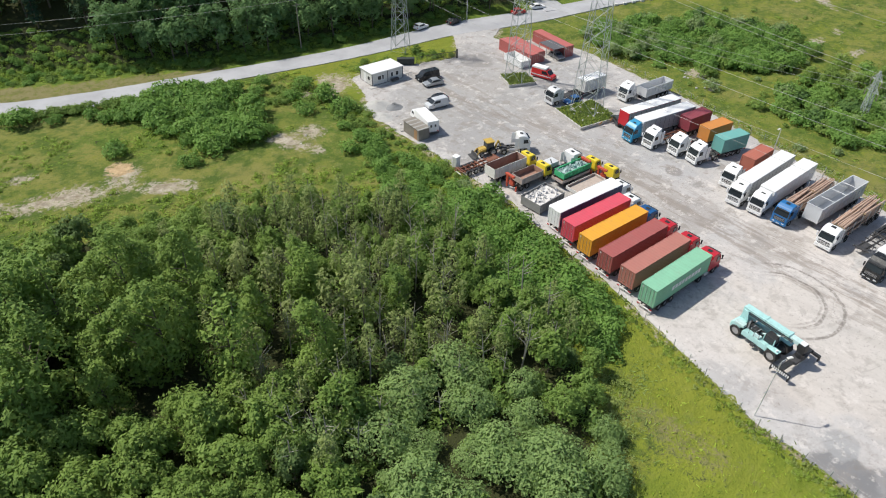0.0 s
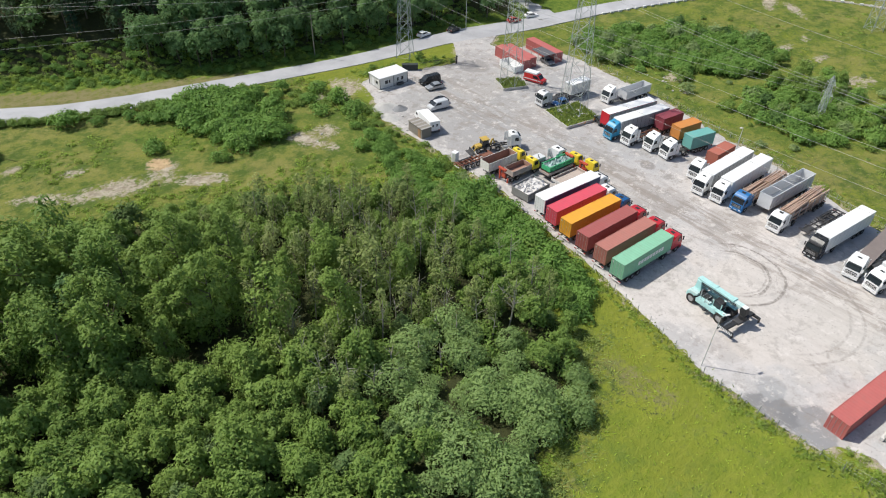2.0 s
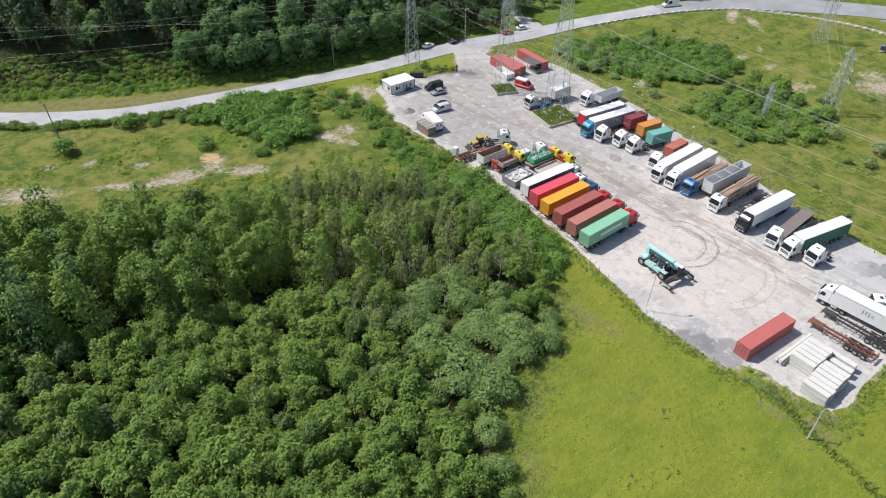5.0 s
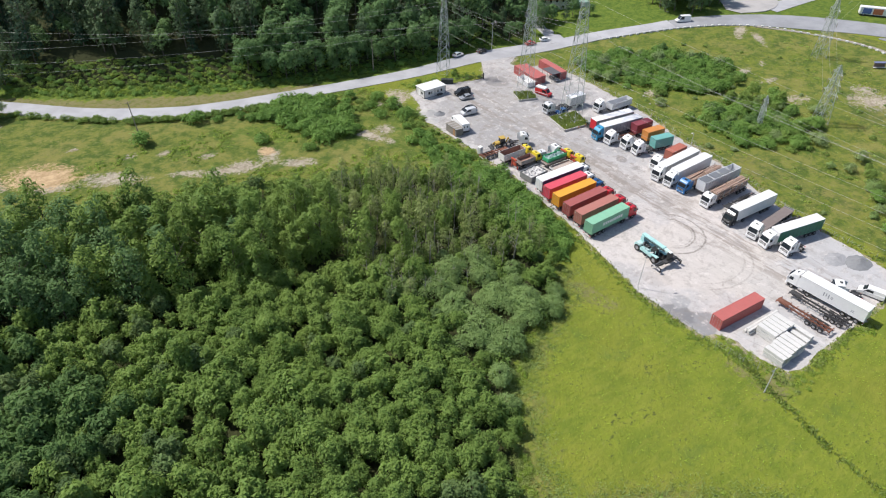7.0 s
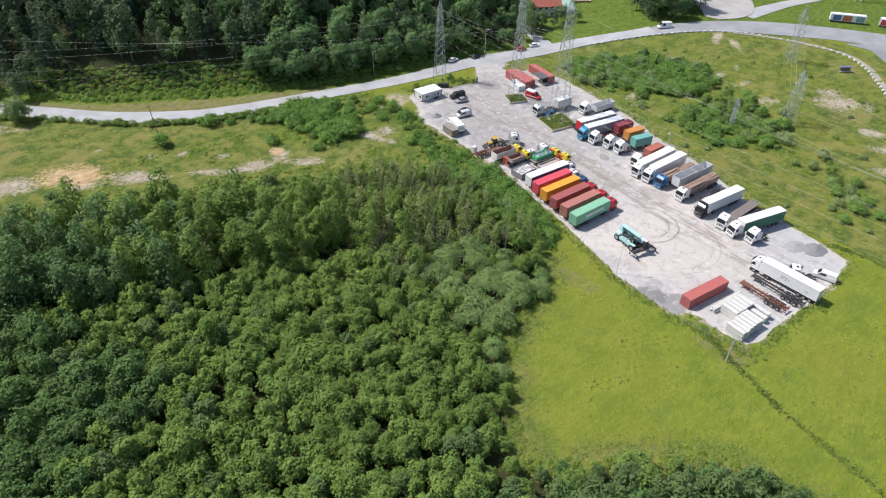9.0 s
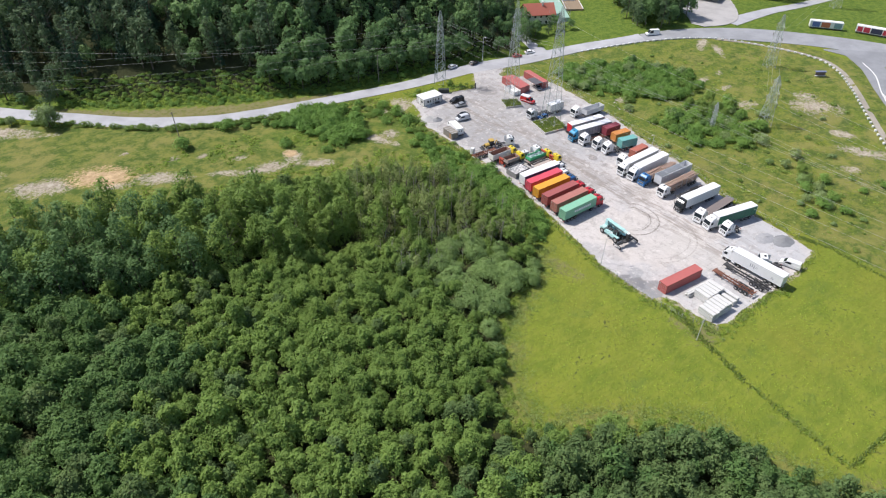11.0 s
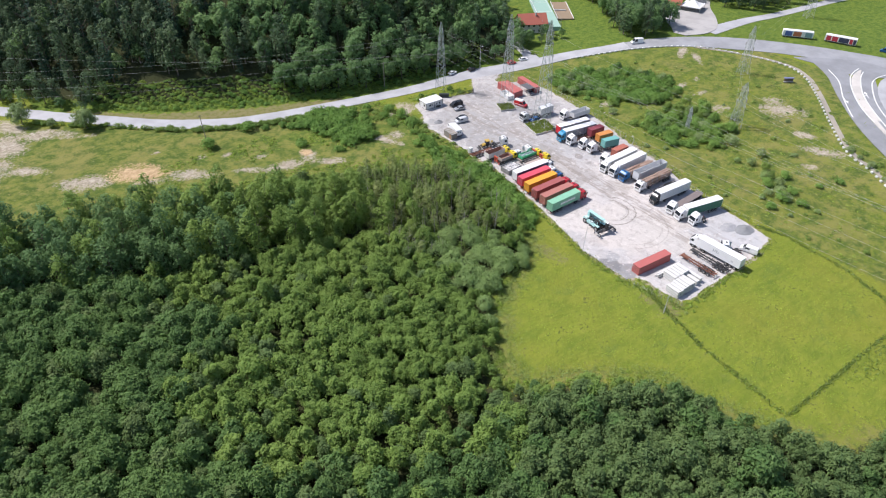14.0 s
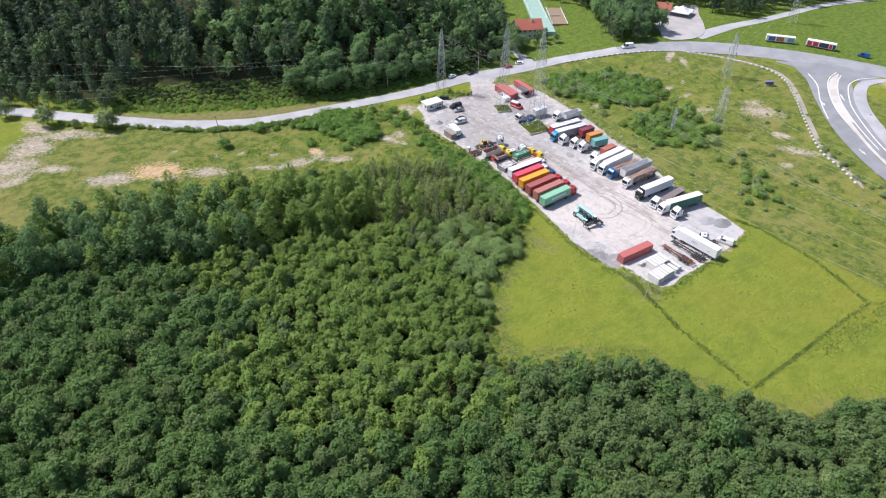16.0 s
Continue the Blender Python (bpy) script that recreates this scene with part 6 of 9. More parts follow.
def log_load(m, rng, n_len, x0, x1, z0, z1, half, group):
    """Round logs stacked lengthwise between stakes, each its own thing."""
    rows = int((z1 - z0) / 0.3)
    for sect in range(n_len):
        a = x0 + (x1 - x0) * sect / n_len
        b = x0 + (x1 - x0) * (sect + 1) / n_len - 0.25
        for r in range(rows):
            for k in range(int(half * 2 / 0.36)):
                rad = rng.uniform(0.12, 0.185)
                y = -half + 0.2 + k * 0.36 + rng.uniform(-0.06, 0.06) + (0.16 if r % 2 else 0)
                if y > half - 0.1:
                    continue
                z = z0 + 0.17 + r * 0.29 + (0.10 * rng.random() if r == rows - 1 else 0)
                if r == rows - 1 and rng.random() < 0.25:
                    continue
                da, db = rng.uniform(-0.5, 0.35), rng.uniform(-0.35, 0.5)
                bm = tube((a + da, y, z), (b + db, y + rng.uniform(-0.22, 0.22), z + rng.uniform(-0.05, 0.16)), rad, 7, rad * rng.uniform(0.7, 0.95))
                me = bpy.data.meshes.new("log")
                bm.to_mesh(me)
                bm.free()
                me.materials.append(WOOD)
                me.materials.append(WOOD_CUT)
                for p in me.polygons:
                    if len(p.vertices) > 4:
                        p.material_index = 1
                ob = new("log", me)
                ob.matrix_basis = m
                tagged(ob, "bark-covered round timber log stacked on a trailer", "log", group)

def log_trailer(m, label, length=10.5, start=0.0):
    t = thing("log_trailer", label, "trailer", "parked trailers", m)
    running_gear(t, (length - 3.6, length - 2.3, length - 1.0), None, length, rails=(1.16, 0))
    put_box("headboard", t, RIM, 0.0, 0.08, -1.2, 1.2, 1.2, 3.2)
    for k in range(6):
        x = 0.8 + k * (length - 1.2) / 5.2
        put_box("bolster", t, CHASSIS, x - 0.07, x + 0.07, -1.24, 1.24, 1.16, 1.28)
        for s in (-1, 1):
            put_box("stake", t, RIM, x - 0.05, x + 0.05, s * 1.22 - 0.05, s * 1.22 + 0.05, 1.2, 3.35)
    return t

def saloon(m, paint, label, kind="car", category="car", L=4.3, W=1.78, H=1.48, r=0.31, group="parked cars", name=None):
    """Car or van: front at x = 0."""
    t = thing(name or kind, label, category, group, m)
    if kind == "car":
        low = [(0.05, 0.30), (0.0, 0.58), (0.15, 0.78), (1.15, 0.92), (L - 0.6, 0.98), (L - 0.05, 0.92), (L, 0.5), (L - 0.06, 0.30)]
        up = [(1.05, 0.90), (1.75, H - 0.06), (2.3, H), (3.3, H - 0.03), (L - 0.25, 0.96)]
        win = [(1.30, 0.97), (1.85, H - 0.12), (3.2, H - 0.12), (L - 0.62, 0.97)]
    else:
        low = [(0.05, 0.32), (0.0, 0.62), (0.12, 0.98), (0.9, 1.16), (L, 1.18), (L + 0.02, 0.5), (L - 0.04, 0.32)]
        up = [(0.75, 1.10), (1.55, H - 0.08), (1.95, H), (L - 0.12, H - 0.02), (L, 1.12)]
        win = [(1.12, 1.20), (1.68, H - 0.22), (2.75, H - 0.22), (2.75, 1.20)]
    part("body", prism(low, -W / 2, W / 2, 0.06), paint, t)
    part("cabin", prism(up, -W / 2 + 0.03, W / 2 - 0.03, 0.05, taper=(0.95, H, 0.14)), paint, t)
    for s in (-1, 1):
        part("side_window", prism(win, s * (W / 2 - 0.05), s * (W / 2 - 0.015)), GLASS, t)
        put_box("headlight", t, LAMP, -0.01, 0.16, s * (W / 2 - 0.28) - 0.17, s * (W / 2 - 0.28) + 0.17, 0.60, 0.76, 0.02)
        put_box("tail_light", t, REDLAMP, L - 0.08, L + 0.025, s * (W / 2 - 0.16) - 0.1, s * (W / 2 - 0.16) + 0.1, 0.68, 0.92, 0.02)
        put_box("mirror", t, BLACK, up[0][0] + 0.38, up[0][0] + 0.52, s * (W / 2 + 0.1) - 0.08, s * (W / 2 + 0.1) + 0.08, 0.98, 1.12, 0.02)
        for x in (0.82, L - 0.85):
            wheel(t, x, s * (W / 2 - 0.11), r, 0.21)
    (ax, az), (bx, bz) = up[0], up[1]
    part("windscreen", prism([(ax + 0.07, az + 0.12), (bx - 0.05, bz - 0.02), (bx + 0.03, bz - 0.04), (ax + 0.18, az + 0.10)], -W / 2 + 0.16, W / 2 - 0.16), GLASS, t)
    (ax, az), (bx, bz) = up[-2], up[-1]
    part("rear_window", prism([(ax + 0.03, az - 0.03), (bx - 0.02 if kind == "car" else bx + 0.015, bz + 0.16), (bx - 0.16, bz + 0.14), (ax - 0.1, az - 0.05)], -W / 2 + 0.2, W / 2 - 0.2), GLASS, t)
    put_box("front_bumper", t, BLACK, -0.03, 0.15, -W / 2 + 0.1, W / 2 - 0.1, 0.32, 0.46, 0.02)
    put_box("number_panel", t, LAMP, L + 0.0, L + 0.02, -0.26, 0.26, 0.55, 0.66)
    return t

# ---------------------------------------------------------------- the row on the field side (cabs towards -x)
W = "white cab-over tractor unit"
def rig(x, y, deg, paint, label, roof=3.6):
    m = place(x, y, deg)
    return m, tractor(m, paint, label, roof)

def behind(m, dx):
    return m @ pose(dx, 0, 0)

# tipper rig by the tower
m, _ = rig(48.0, 41.0, -4, "white", "white tractor unit parked with a silver tipper trailer")
tipper_trailer(place(51.2, 38.6, -4), "silver-grey open tipper trailer beside a white tractor", 8.2, 3.0, PAINT["silver"], name="tipper_trailer")
# covered semi-trailers with coloured cabs
box_trailer(place(37.9, 32.8, -9), "grey", "grey curtain-sided semi-trailer with a white roof", 13.6, front=PAINT["red"])
m, _ = rig(34.9, 29.4, -9, "sky", "bright sky-blue tractor unit coupled to a grey semi-trailer")
box_trailer(behind(m, 2.35), "grey", "grey curtain-sided semi-trailer behind a blue tractor", 13.6)
m, _ = rig(35.7, 25.5, -6, "white", W + " with a container trailer")
m2 = behind(m, 2.6); skeleton_trailer(m2, "red-brown skeletal container trailer", 12.2, RUST)
container(m2 @ pose(13.2, 0, 1.2, 0, 0, 180), "wine", "short wine-red shipping container on a skeletal trailer", 6.06)
m, _ = rig(37.2, 21.1, -9, "white", W + " in front of an orange container")
m2 = behind(m, 2.6); skeleton_trailer(m2, "black skeletal container trailer", 11.0)
container(m2 @ pose(11.0, 0, 1.2, 0, 0, 180), "orange", "short orange shipping container on a skeletal trailer", 6.06)
m, _ = rig(37.3, 17.3, -13, "white", W + " in front of a teal container")
m2 = behind(m, 2.6); skeleton_trailer(m2, "black skeletal container trailer", 9.4)
container(m2 @ pose(9.4, 0, 1.2, 0, 0, 180), "teal", "short teal shipping container on a skeletal trailer", 6.06)
m, _ = rig(34.9, 8.9, 0, "white", W + " in front of a brown container")
m2 = behind(m, 2.6); skeleton_trailer(m2, "black skeletal container trailer", 9.4)
container(m2 @ pose(9.3, 0.1, 1.2, 0, 0, 180), "coral", "short orange-brown shipping container on a skeletal trailer", 6.06)
m, _ = rig(31.0, 5.3, 0.6, "white", W + " coupled to a white trailer")
box_trailer(behind(m, 2.3), "grey", "semi-trailer with grey curtain sides and a white roof", 14.0)
m, _ = rig(31.3, 1.7, 0.2, "white", W + " coupled to a white box trailer")
box_trailer(behind(m, 2.5), "white", "plain white box semi-trailer", 13.8)
rng = random.Random(71)
m, _ = rig(31.6, -2.2, -1, "midblue", "mid-blue tractor unit with a load of logs", 3.5)
log_trailer(behind(m, 2.6), "timber trailer loaded with round logs", 13.0)
log_load(behind(m, 2.8), rng, 2, 0.1, 12.2, 1.28, 3.2, 1.12, "logs on the blue lorry")
tipper_trailer(place(35.0, -5.3, -3), "uncoupled silver-grey open tipper trailer with cross bars", 13.6, 3.8, PAINT["silver"], braces=3)
m, _ = rig(30.9, -9.5, -2, "white", W + " with a load of logs", 3.5)
log_trailer(behind(m, 2.6), "timber trailer loaded with reddish logs", 13.0)
log_load(behind(m, 2.8), rng, 2, 0.1, 12.4, 1.28, 3.4, 1.12, "logs on the white lorry")
skeleton_trailer(place(34.0, -13.5, -5), "empty black skeletal container trailer", 11.0)
m, _ = rig(28.9, -17.1, -5, "black", "glossy black tractor unit coupled to a white trailer")
box_trailer(behind(m, 2.0), "white", "white box semi-trailer behind a black tractor", 13.7)
m, _ = rig(28.7, -23.6, 2, "white", W + " with an empty flatbed")
def flatbed(m, label, length, deck, mat):
    t = thing("flatbed_trailer", label, "trailer", "parked trailers", m)
    put_box("deck", t, mat, 0, length, -1.24, 1.24, 1.18, 1.32, 0.02, "worn dark deck boards")
    put_box("headboard", t, RIM, -0.06, 0.04, -1.24, 1.24, 1.2, 1.9)
    put_box("tailboard", t, RIM, length - 0.05, length + 0.03, -1.24, 1.24, 1.2, 1.75)
    for k in range(int(length / 1.6)):
        for s in (-1, 1):
            put_box("stake_pocket", t, CHASSIS, 0.6 + k * 1.6, 0.72 + k * 1.6, s * 1.24 - 0.05, s * 1.24 + 0.05, 1.1, 1.35)
    running_gear(t, (length - 3.9, length - 2.6, length - 1.3), 2.8, length, rails=(1.16, 0))
flatbed(behind(m, 2.8), "low flatbed trailer with a worn brown-grey deck", 13.6, 1.3, M("flatbed_deck", (0.20, 0.165, 0.155), 0.8, var=0.3, dirt=0.4))
skeleton_trailer(place(33.4, -25.2, -8), "empty black skeletal container trailer", 11.5)
m, _ = rig(28.0, -26.9, -13, "white", W + " coupled to a green-sided trailer")
box_trailer(behind(m, 2.9), "green", "semi-trailer with dark green curtain sides and a white roof", 13.6)
tractor(place(29.3, -31.2, -10), "white", "white tractor unit parked without a trailer", 3.6)

# ---------------------------------------------------------------- the row on the meadow side (doors towards the fence, cabs towards +x)
def left_rig(x, y, deg, paint, label, colour=None, box_label="", height=2.8, cab_gap=0.0, marks=None):
    """Container lorry with its doors at (x, y) and its cab towards the yard."""
    base = place(x, y, deg)
    skeleton_trailer(base @ pose(12.75, 0, 0, 0, 0, 180), "black skeletal trailer under a container", 12.7)
    if colour:
        container(base @ pose(0.12, 0, 1.2), colour, box_label, 12.19, height, marks, group="containers on lorries")
    tractor(base @ pose(15.4 + cab_gap, 0, 0, 0, 0, 180), paint, label, 3.25)
bars = [(x0 * 0.72 + 3.6, x0 * 0.72 + 4.15, 1.05, 1.75, -1) for x0 in range(9)]
left_rig(-0.3, -1.15, -0.5, "red", "bright red tractor unit coupled to a green container trailer", "green", "long mint-green shipping container with a white lettering band", marks=bars)
left_rig(0.5, 2.85, -1, "red", "bright red tractor unit coupled to a brown container trailer", "brown", "long faded brown shipping container on a trailer")
left_rig(0.9, 6.9, -1, "red", "bright red tractor unit with a maroon container trailer", "maroon", "long maroon shipping container on a trailer")
left_rig(1.6, 11.1, -2, "blue", "dark blue tractor unit with an amber container trailer", "yellow", "long amber-yellow shipping container on a trailer")
left_rig(2.3, 14.9, -2.5, "white", "white tractor unit with a crimson container trailer", "crimson", "long crimson shipping container on a trailer")
box_trailer(place(3.5, 18.6, -3) @ pose(13.7, 0, 0, 0, 0, 180), "navy", "semi-trailer with navy blue curtain sides and a white roof", 13.7)
tractor(place(3.5, 18.6, -3) @ pose(16.2, 0, 0, 0, 0, 180), "white", "white tractor unit coupled to a navy-sided trailer", 3.3)

# ---------------------------------------------------------------- building lorries beyond the containers
def rigid(m, label, cab, bed_x, bed_len, bed_top, bed_mat, length=8.0, floor=1.2, crane=None, load=None, cab_h=2.75):
    """Rigid lorry with a short cab: front at x = 0."""
    t = thing("tipper_lorry", label, "truck", "building lorries", m)
    P = PAINT[cab]
    part("cab", prism([(0.08, 0.85), (0.02, 1.2), (0.08, 1.7), (0.42, cab_h - 0.15), (0.8, cab_h), (1.7, cab_h), (1.85, 0.85)], -1.2, 1.2, 0.08, taper=(1.8, 3.0, 0.10)), P, t)
    part("windscreen", prism([(0.04, 1.72), (0.34, cab_h - 0.22), (0.44, cab_h - 0.24), (0.16, 1.70)], -1.02, 1.02), GLASS, t)
    put_box("bumper", t, BLACK, -0.03, 0.4, -1.2, 1.2, 0.4, 0.85, 0.05)
    put_box("grille", t, BLACK, 0.0, 0.1, -0.8, 0.8, 0.95, 1.45, 0.02)
    put_box("roof_hatch", t, BLACK, 0.95, 1.4, -0.3, 0.3, cab_h, cab_h + 0.04)
    for s in (-1, 1):
        part("side_window", prism([(0.5, 1.75), (0.66, cab_h - 0.25), (1.35, cab_h - 0.25), (1.35, 1.75)], s * 1.14, s * 1.215), GLASS, t)
        put_box("headlight", t, LAMP, -0.045, 0.05, s * 0.85 - 0.18, s * 0.85 + 0.18, 0.55, 0.72, 0.02)
        put_box("mirror", t, BLACK, 0.1, 0.22, s * 1.34 - 0.1, s * 1.34 + 0.1, 1.7, 2.3, 0.03)
        wheel(t, 1.25, s * 1.03, 0.5, 0.32)
        wheel(t, length - 2.5, s * 0.95, 0.5, 0.55)
        wheel(t, length - 1.2, s * 0.95, 0.5, 0.55)
    ch = box(1.0, length, -0.5, -0.36, 0.75, 1.05)
    box(1.0, length, 0.36, 0.5, 0.75, 1.05, bm=ch)
    box(2.0, 2.2, -0.9, 0.9, 0.75, 1.1, bm=ch)
    part("chassis_frame", ch, CHASSIS, t)
    tub = open_box(bed_x, bed_x + bed_len, -1.24, 1.24, floor, bed_top, 0.06)
    b = part("tub", tub, bed_mat, t)
    for s in (-1, 1):
        for k in range(int(bed_len / 0.95)):
            part("side_rib", box(bed_x + 0.4 + k * 0.95, bed_x + 0.48 + k * 0.95, s * 1.24, s * 1.30, floor + 0.05, bed_top), bed_mat, b)
    part("tub_lining", open_box(bed_x + 0.07, bed_x + bed_len - 0.07, -1.17, 1.17, floor + 0.02, bed_top - 0.05, 0.02), load or RUSTY_IN, b, "rust-stained inner walls")
    part("tub_floor", box(bed_x + 0.11, bed_x + bed_len - 0.11, -1.13, 1.13, floor + 0.06, floor + 0.10), load or RUSTY_IN, b, "rusty worn tub floor")
    if crane:
        cx = crane
        put_box("crane_base", t, CRANE, cx - 0.2, cx + 0.2, -0.5, 0.5, 1.05, 1.9, 0.04)
        part("crane_arm", prism([(cx - 0.15, 1.8), (cx + 0.25, 3.1), (cx + 0.5, 3.05), (cx + 0.15, 1.75)], -0.2, 0.15, 0.03), CRANE, t)
        part("crane_boom", box(cx + 0.1, cx + 0.55, -1.1, 0.9, 2.75, 3.1, 0.05), CRANE, t)
        part("crane_jib", box(cx - 0.1, cx + 0.2, -1.2, -0.8, 1.1, 2.9, 0.05), CRANE, t)
        for s in (-1, 1):
            put_box("outrigger", t, CRANE, cx - 0.12, cx + 0.12, s * 1.1 - 0.12, s * 1.1 + 0.12, 0.3, 1.2, 0.02)
    return t
RUSTY_IN = M("rusty_tub_inside", (0.33, 0.19, 0.14), 0.9, 0.0, var=0.4, scale=0.9, dirt=0.5, dirt_col=(0.42, 0.36, 0.31))
CRANE = M("crane_red", (0.50, 0.075, 0.035), 0.45, var=0.2, dirt=0.2)
TUBW = M("tub_dusty_white", (0.74, 0.72, 0.67), 0.7, var=0.12, dirt=0.40, dirt_col=(0.36, 0.27, 0.21))
TUBB = M("tub_brown", (0.42, 0.36, 0.32), 0.8, var=0.3, dirt=0.4)
SKIPGREEN = M("skip_green", (0.07, 0.46, 0.20), 0.5, var=0.2, dirt=0.2)
rigid(place(15.2, 34.4, 178), "dusty tipper lorry with a yellow cab and an empty tub", "yellow", 2.6, 7.2, 3.0, TUBW, 9.6)
rigid(place(14.8, 30.4, 178), "lorry with a yellow cab, brown tub and red loading crane", "yellow", 2.2, 4.9, 2.3, TUBB, 8.2, crane=8.2)
rigid(place(22.7, 26.3, 178), "lorry with a yellow cab carrying a green skip", "yellow", 3.0, 6.6, 1.7, TUBB, 9.4, crane=2.5)
rigid(place(23.0, 22.6, 178), "lorry with a yellow cab, crane and pale low tub", "yellow", 3.7, 6.8, 1.75, TUBW, 10.0, crane=3.0, load=M("tub_gravel_brown", (0.44, 0.37, 0.32), 0.95, var=0.3, scale=2, bump=0.5))
def skip(m, label, mat, L=6.5, top=2.6, z=1.3, Wd=1.2, debris=None, seed=1, z_name="skip"):
    t = thing("skip", label, "skip", "skips", m)
    part("tub", open_box(0, L, -Wd, Wd, z, top, 0.06), mat, t)
    for s in (-1, 1):
        for k in range(int(L / 0.8)):
            put_box("side_rib", t, mat, 0.3 + k * 0.8, 0.38 + k * 0.8, s * Wd, s * (Wd + 0.06), z + 0.05, top - 0.03)
        put_box("top_rail", t, mat, -0.03, L + 0.03, s * Wd - 0.06, s * Wd + 0.07, top, top + 0.09)
        put_box("skid", t, CHASSIS, 0.1, L - 0.1, s * 0.5 - 0.06, s * 0.5 + 0.06, z - 0.14, z)
    if debris:
        r = random.Random(seed)
        bm = bmesh.new()
        for k in range(90):
            x, y = r.uniform(0.4, L - 0.4), r.uniform(-Wd + 0.25, Wd - 0.25)
            own = bmesh.new()
            bmesh.ops.create_cube(own, size=1, matrix=pose(x, y, top - r.uniform(0.05, 0.5), r.uniform(0, 90), r.uniform(0, 60), r.uniform(0, 180)) @ Matrix.Diagonal((r.uniform(0.15, 0.8), r.uniform(0.12, 0.45), r.uniform(0.05, 0.25), 1)))
            joined(own, bm)
        part("rubble", bm, debris, t, "heap of pale rubble")
        put_box("fill", t, debris, 0.1, L - 0.1, -Wd + 0.1, Wd - 0.1, z + 0.1, top - 0.35)
skip(place(20.3, 26.6, 178), "bright green open skip loaded with scrap on a lorry", SKIPGREEN, 6.6, 2.65, 1.66, 1.1, M("scrap_grey", (0.34, 0.46, 0.44), 0.6, 0.2, var=0.5), 4)
skip(place(10.7, 24.9, 183), "grey steel skip filled with pale rubble on the ground", M("skip_grey", (0.24, 0.24, 0.235), 0.6, var=0.25, dirt=0.4), 5.9, 1.8, 0.3, 2.0, M("pale_rubble", (0.66, 0.64, 0.62), 0.9, var=0.25), 9)
tractor(place(18.6, 38.6, 150), "white", "white tractor unit parked beside a yellow loader", 3.4)
tractor(place(21.3, 29.4, 176), "white", "white tractor unit behind the green skip", 3.2)
skeleton_trailer(place(11.2, 38.9, 176), "rusty low trailer chassis beside the fence", 8.5, RUST)
flat = thing("scrap_trailer", "small flat trailer heaped with grey scrap", "trailer", "parked trailers", place(14.0, 31.2, 178))
put_box("deck", flat, RIM, -4.2, 0, -1.1, 1.1, 0.85, 0.98)
for s in (-1, 1):
    for x in (-1.2, -3.0):
        wheel(flat, x, s * 0.9, 0.42, 0.3)
part("jib", bar((-2.6, 0.2, 0.95), (-1.2, 0.9, 3.0), 0.14), CHASSIS, flat)
put_box("scrap_box", flat, PAINT["silver"], -3.4, -0.8, -0.9, 0.9, 0.98, 1.9, 0.05)

def loader(m):
    t = thing("backhoe_loader", "yellow backhoe loader with a raised black cab", "loader", "", m)
    Y, = (M("loader_yellow", (0.50, 0.33, 0.06), 0.5, var=0.2, dirt=0.35),)
    part("hood", prism([(1.3, 0.8), (1.3, 1.35), (2.6, 1.55), (2.6, 0.8)], -0.45, 0.45, 0.06), Y, t)
    put_box("chassis", t, CHASSIS, 1.2, 4.6, -0.4, 0.4, 0.55, 0.85)
    part("cab", prism([(2.5, 0.9), (2.65, 2.5), (3.9, 2.5), (4.05, 0.9)], -0.75, 0.75, 0.06), GLASS, t, "dark glazed cab")
    put_box("cab_roof", t, Y, 2.5, 4.1, -0.85, 0.85, 2.5, 2.68, 0.05)
    for s in (-1, 1):
        wheel(t, 1.6, s * 0.85, 0.5, 0.35)
        wheel(t, 3.7, s * 0.9, 0.75, 0.5)
        part("loader_arm", prism([(0.5, 0.45), (1.2, 1.25), (2.5, 1.5), (2.5, 1.3), (1.3, 1.05), (0.6, 0.3)], s * 0.62 - 0.07, s * 0.62 + 0.07, 0.02), Y, t)
    part("bucket", prism([(-0.35, 0.06), (0.45, 0.06), (0.62, 0.75), (0.5, 0.78), (0.36, 0.18), (-0.35, 0.12)], -1.1, 1.1, 0.0), CHASSIS, t, "scratched steel bucket")
    part("backhoe_boom", prism([(4.3, 0.8), (5.0, 2.3), (5.25, 2.2), (4.6, 0.7)], -0.15, 0.15, 0.03), Y, t)
    part("backhoe_dipper", prism([(5.0, 2.3), (5.6, 1.0), (5.8, 1.05), (5.25, 2.35)], -0.12, 0.12, 0.03), Y, t)
loader(place(8.8, 42.9, -16))

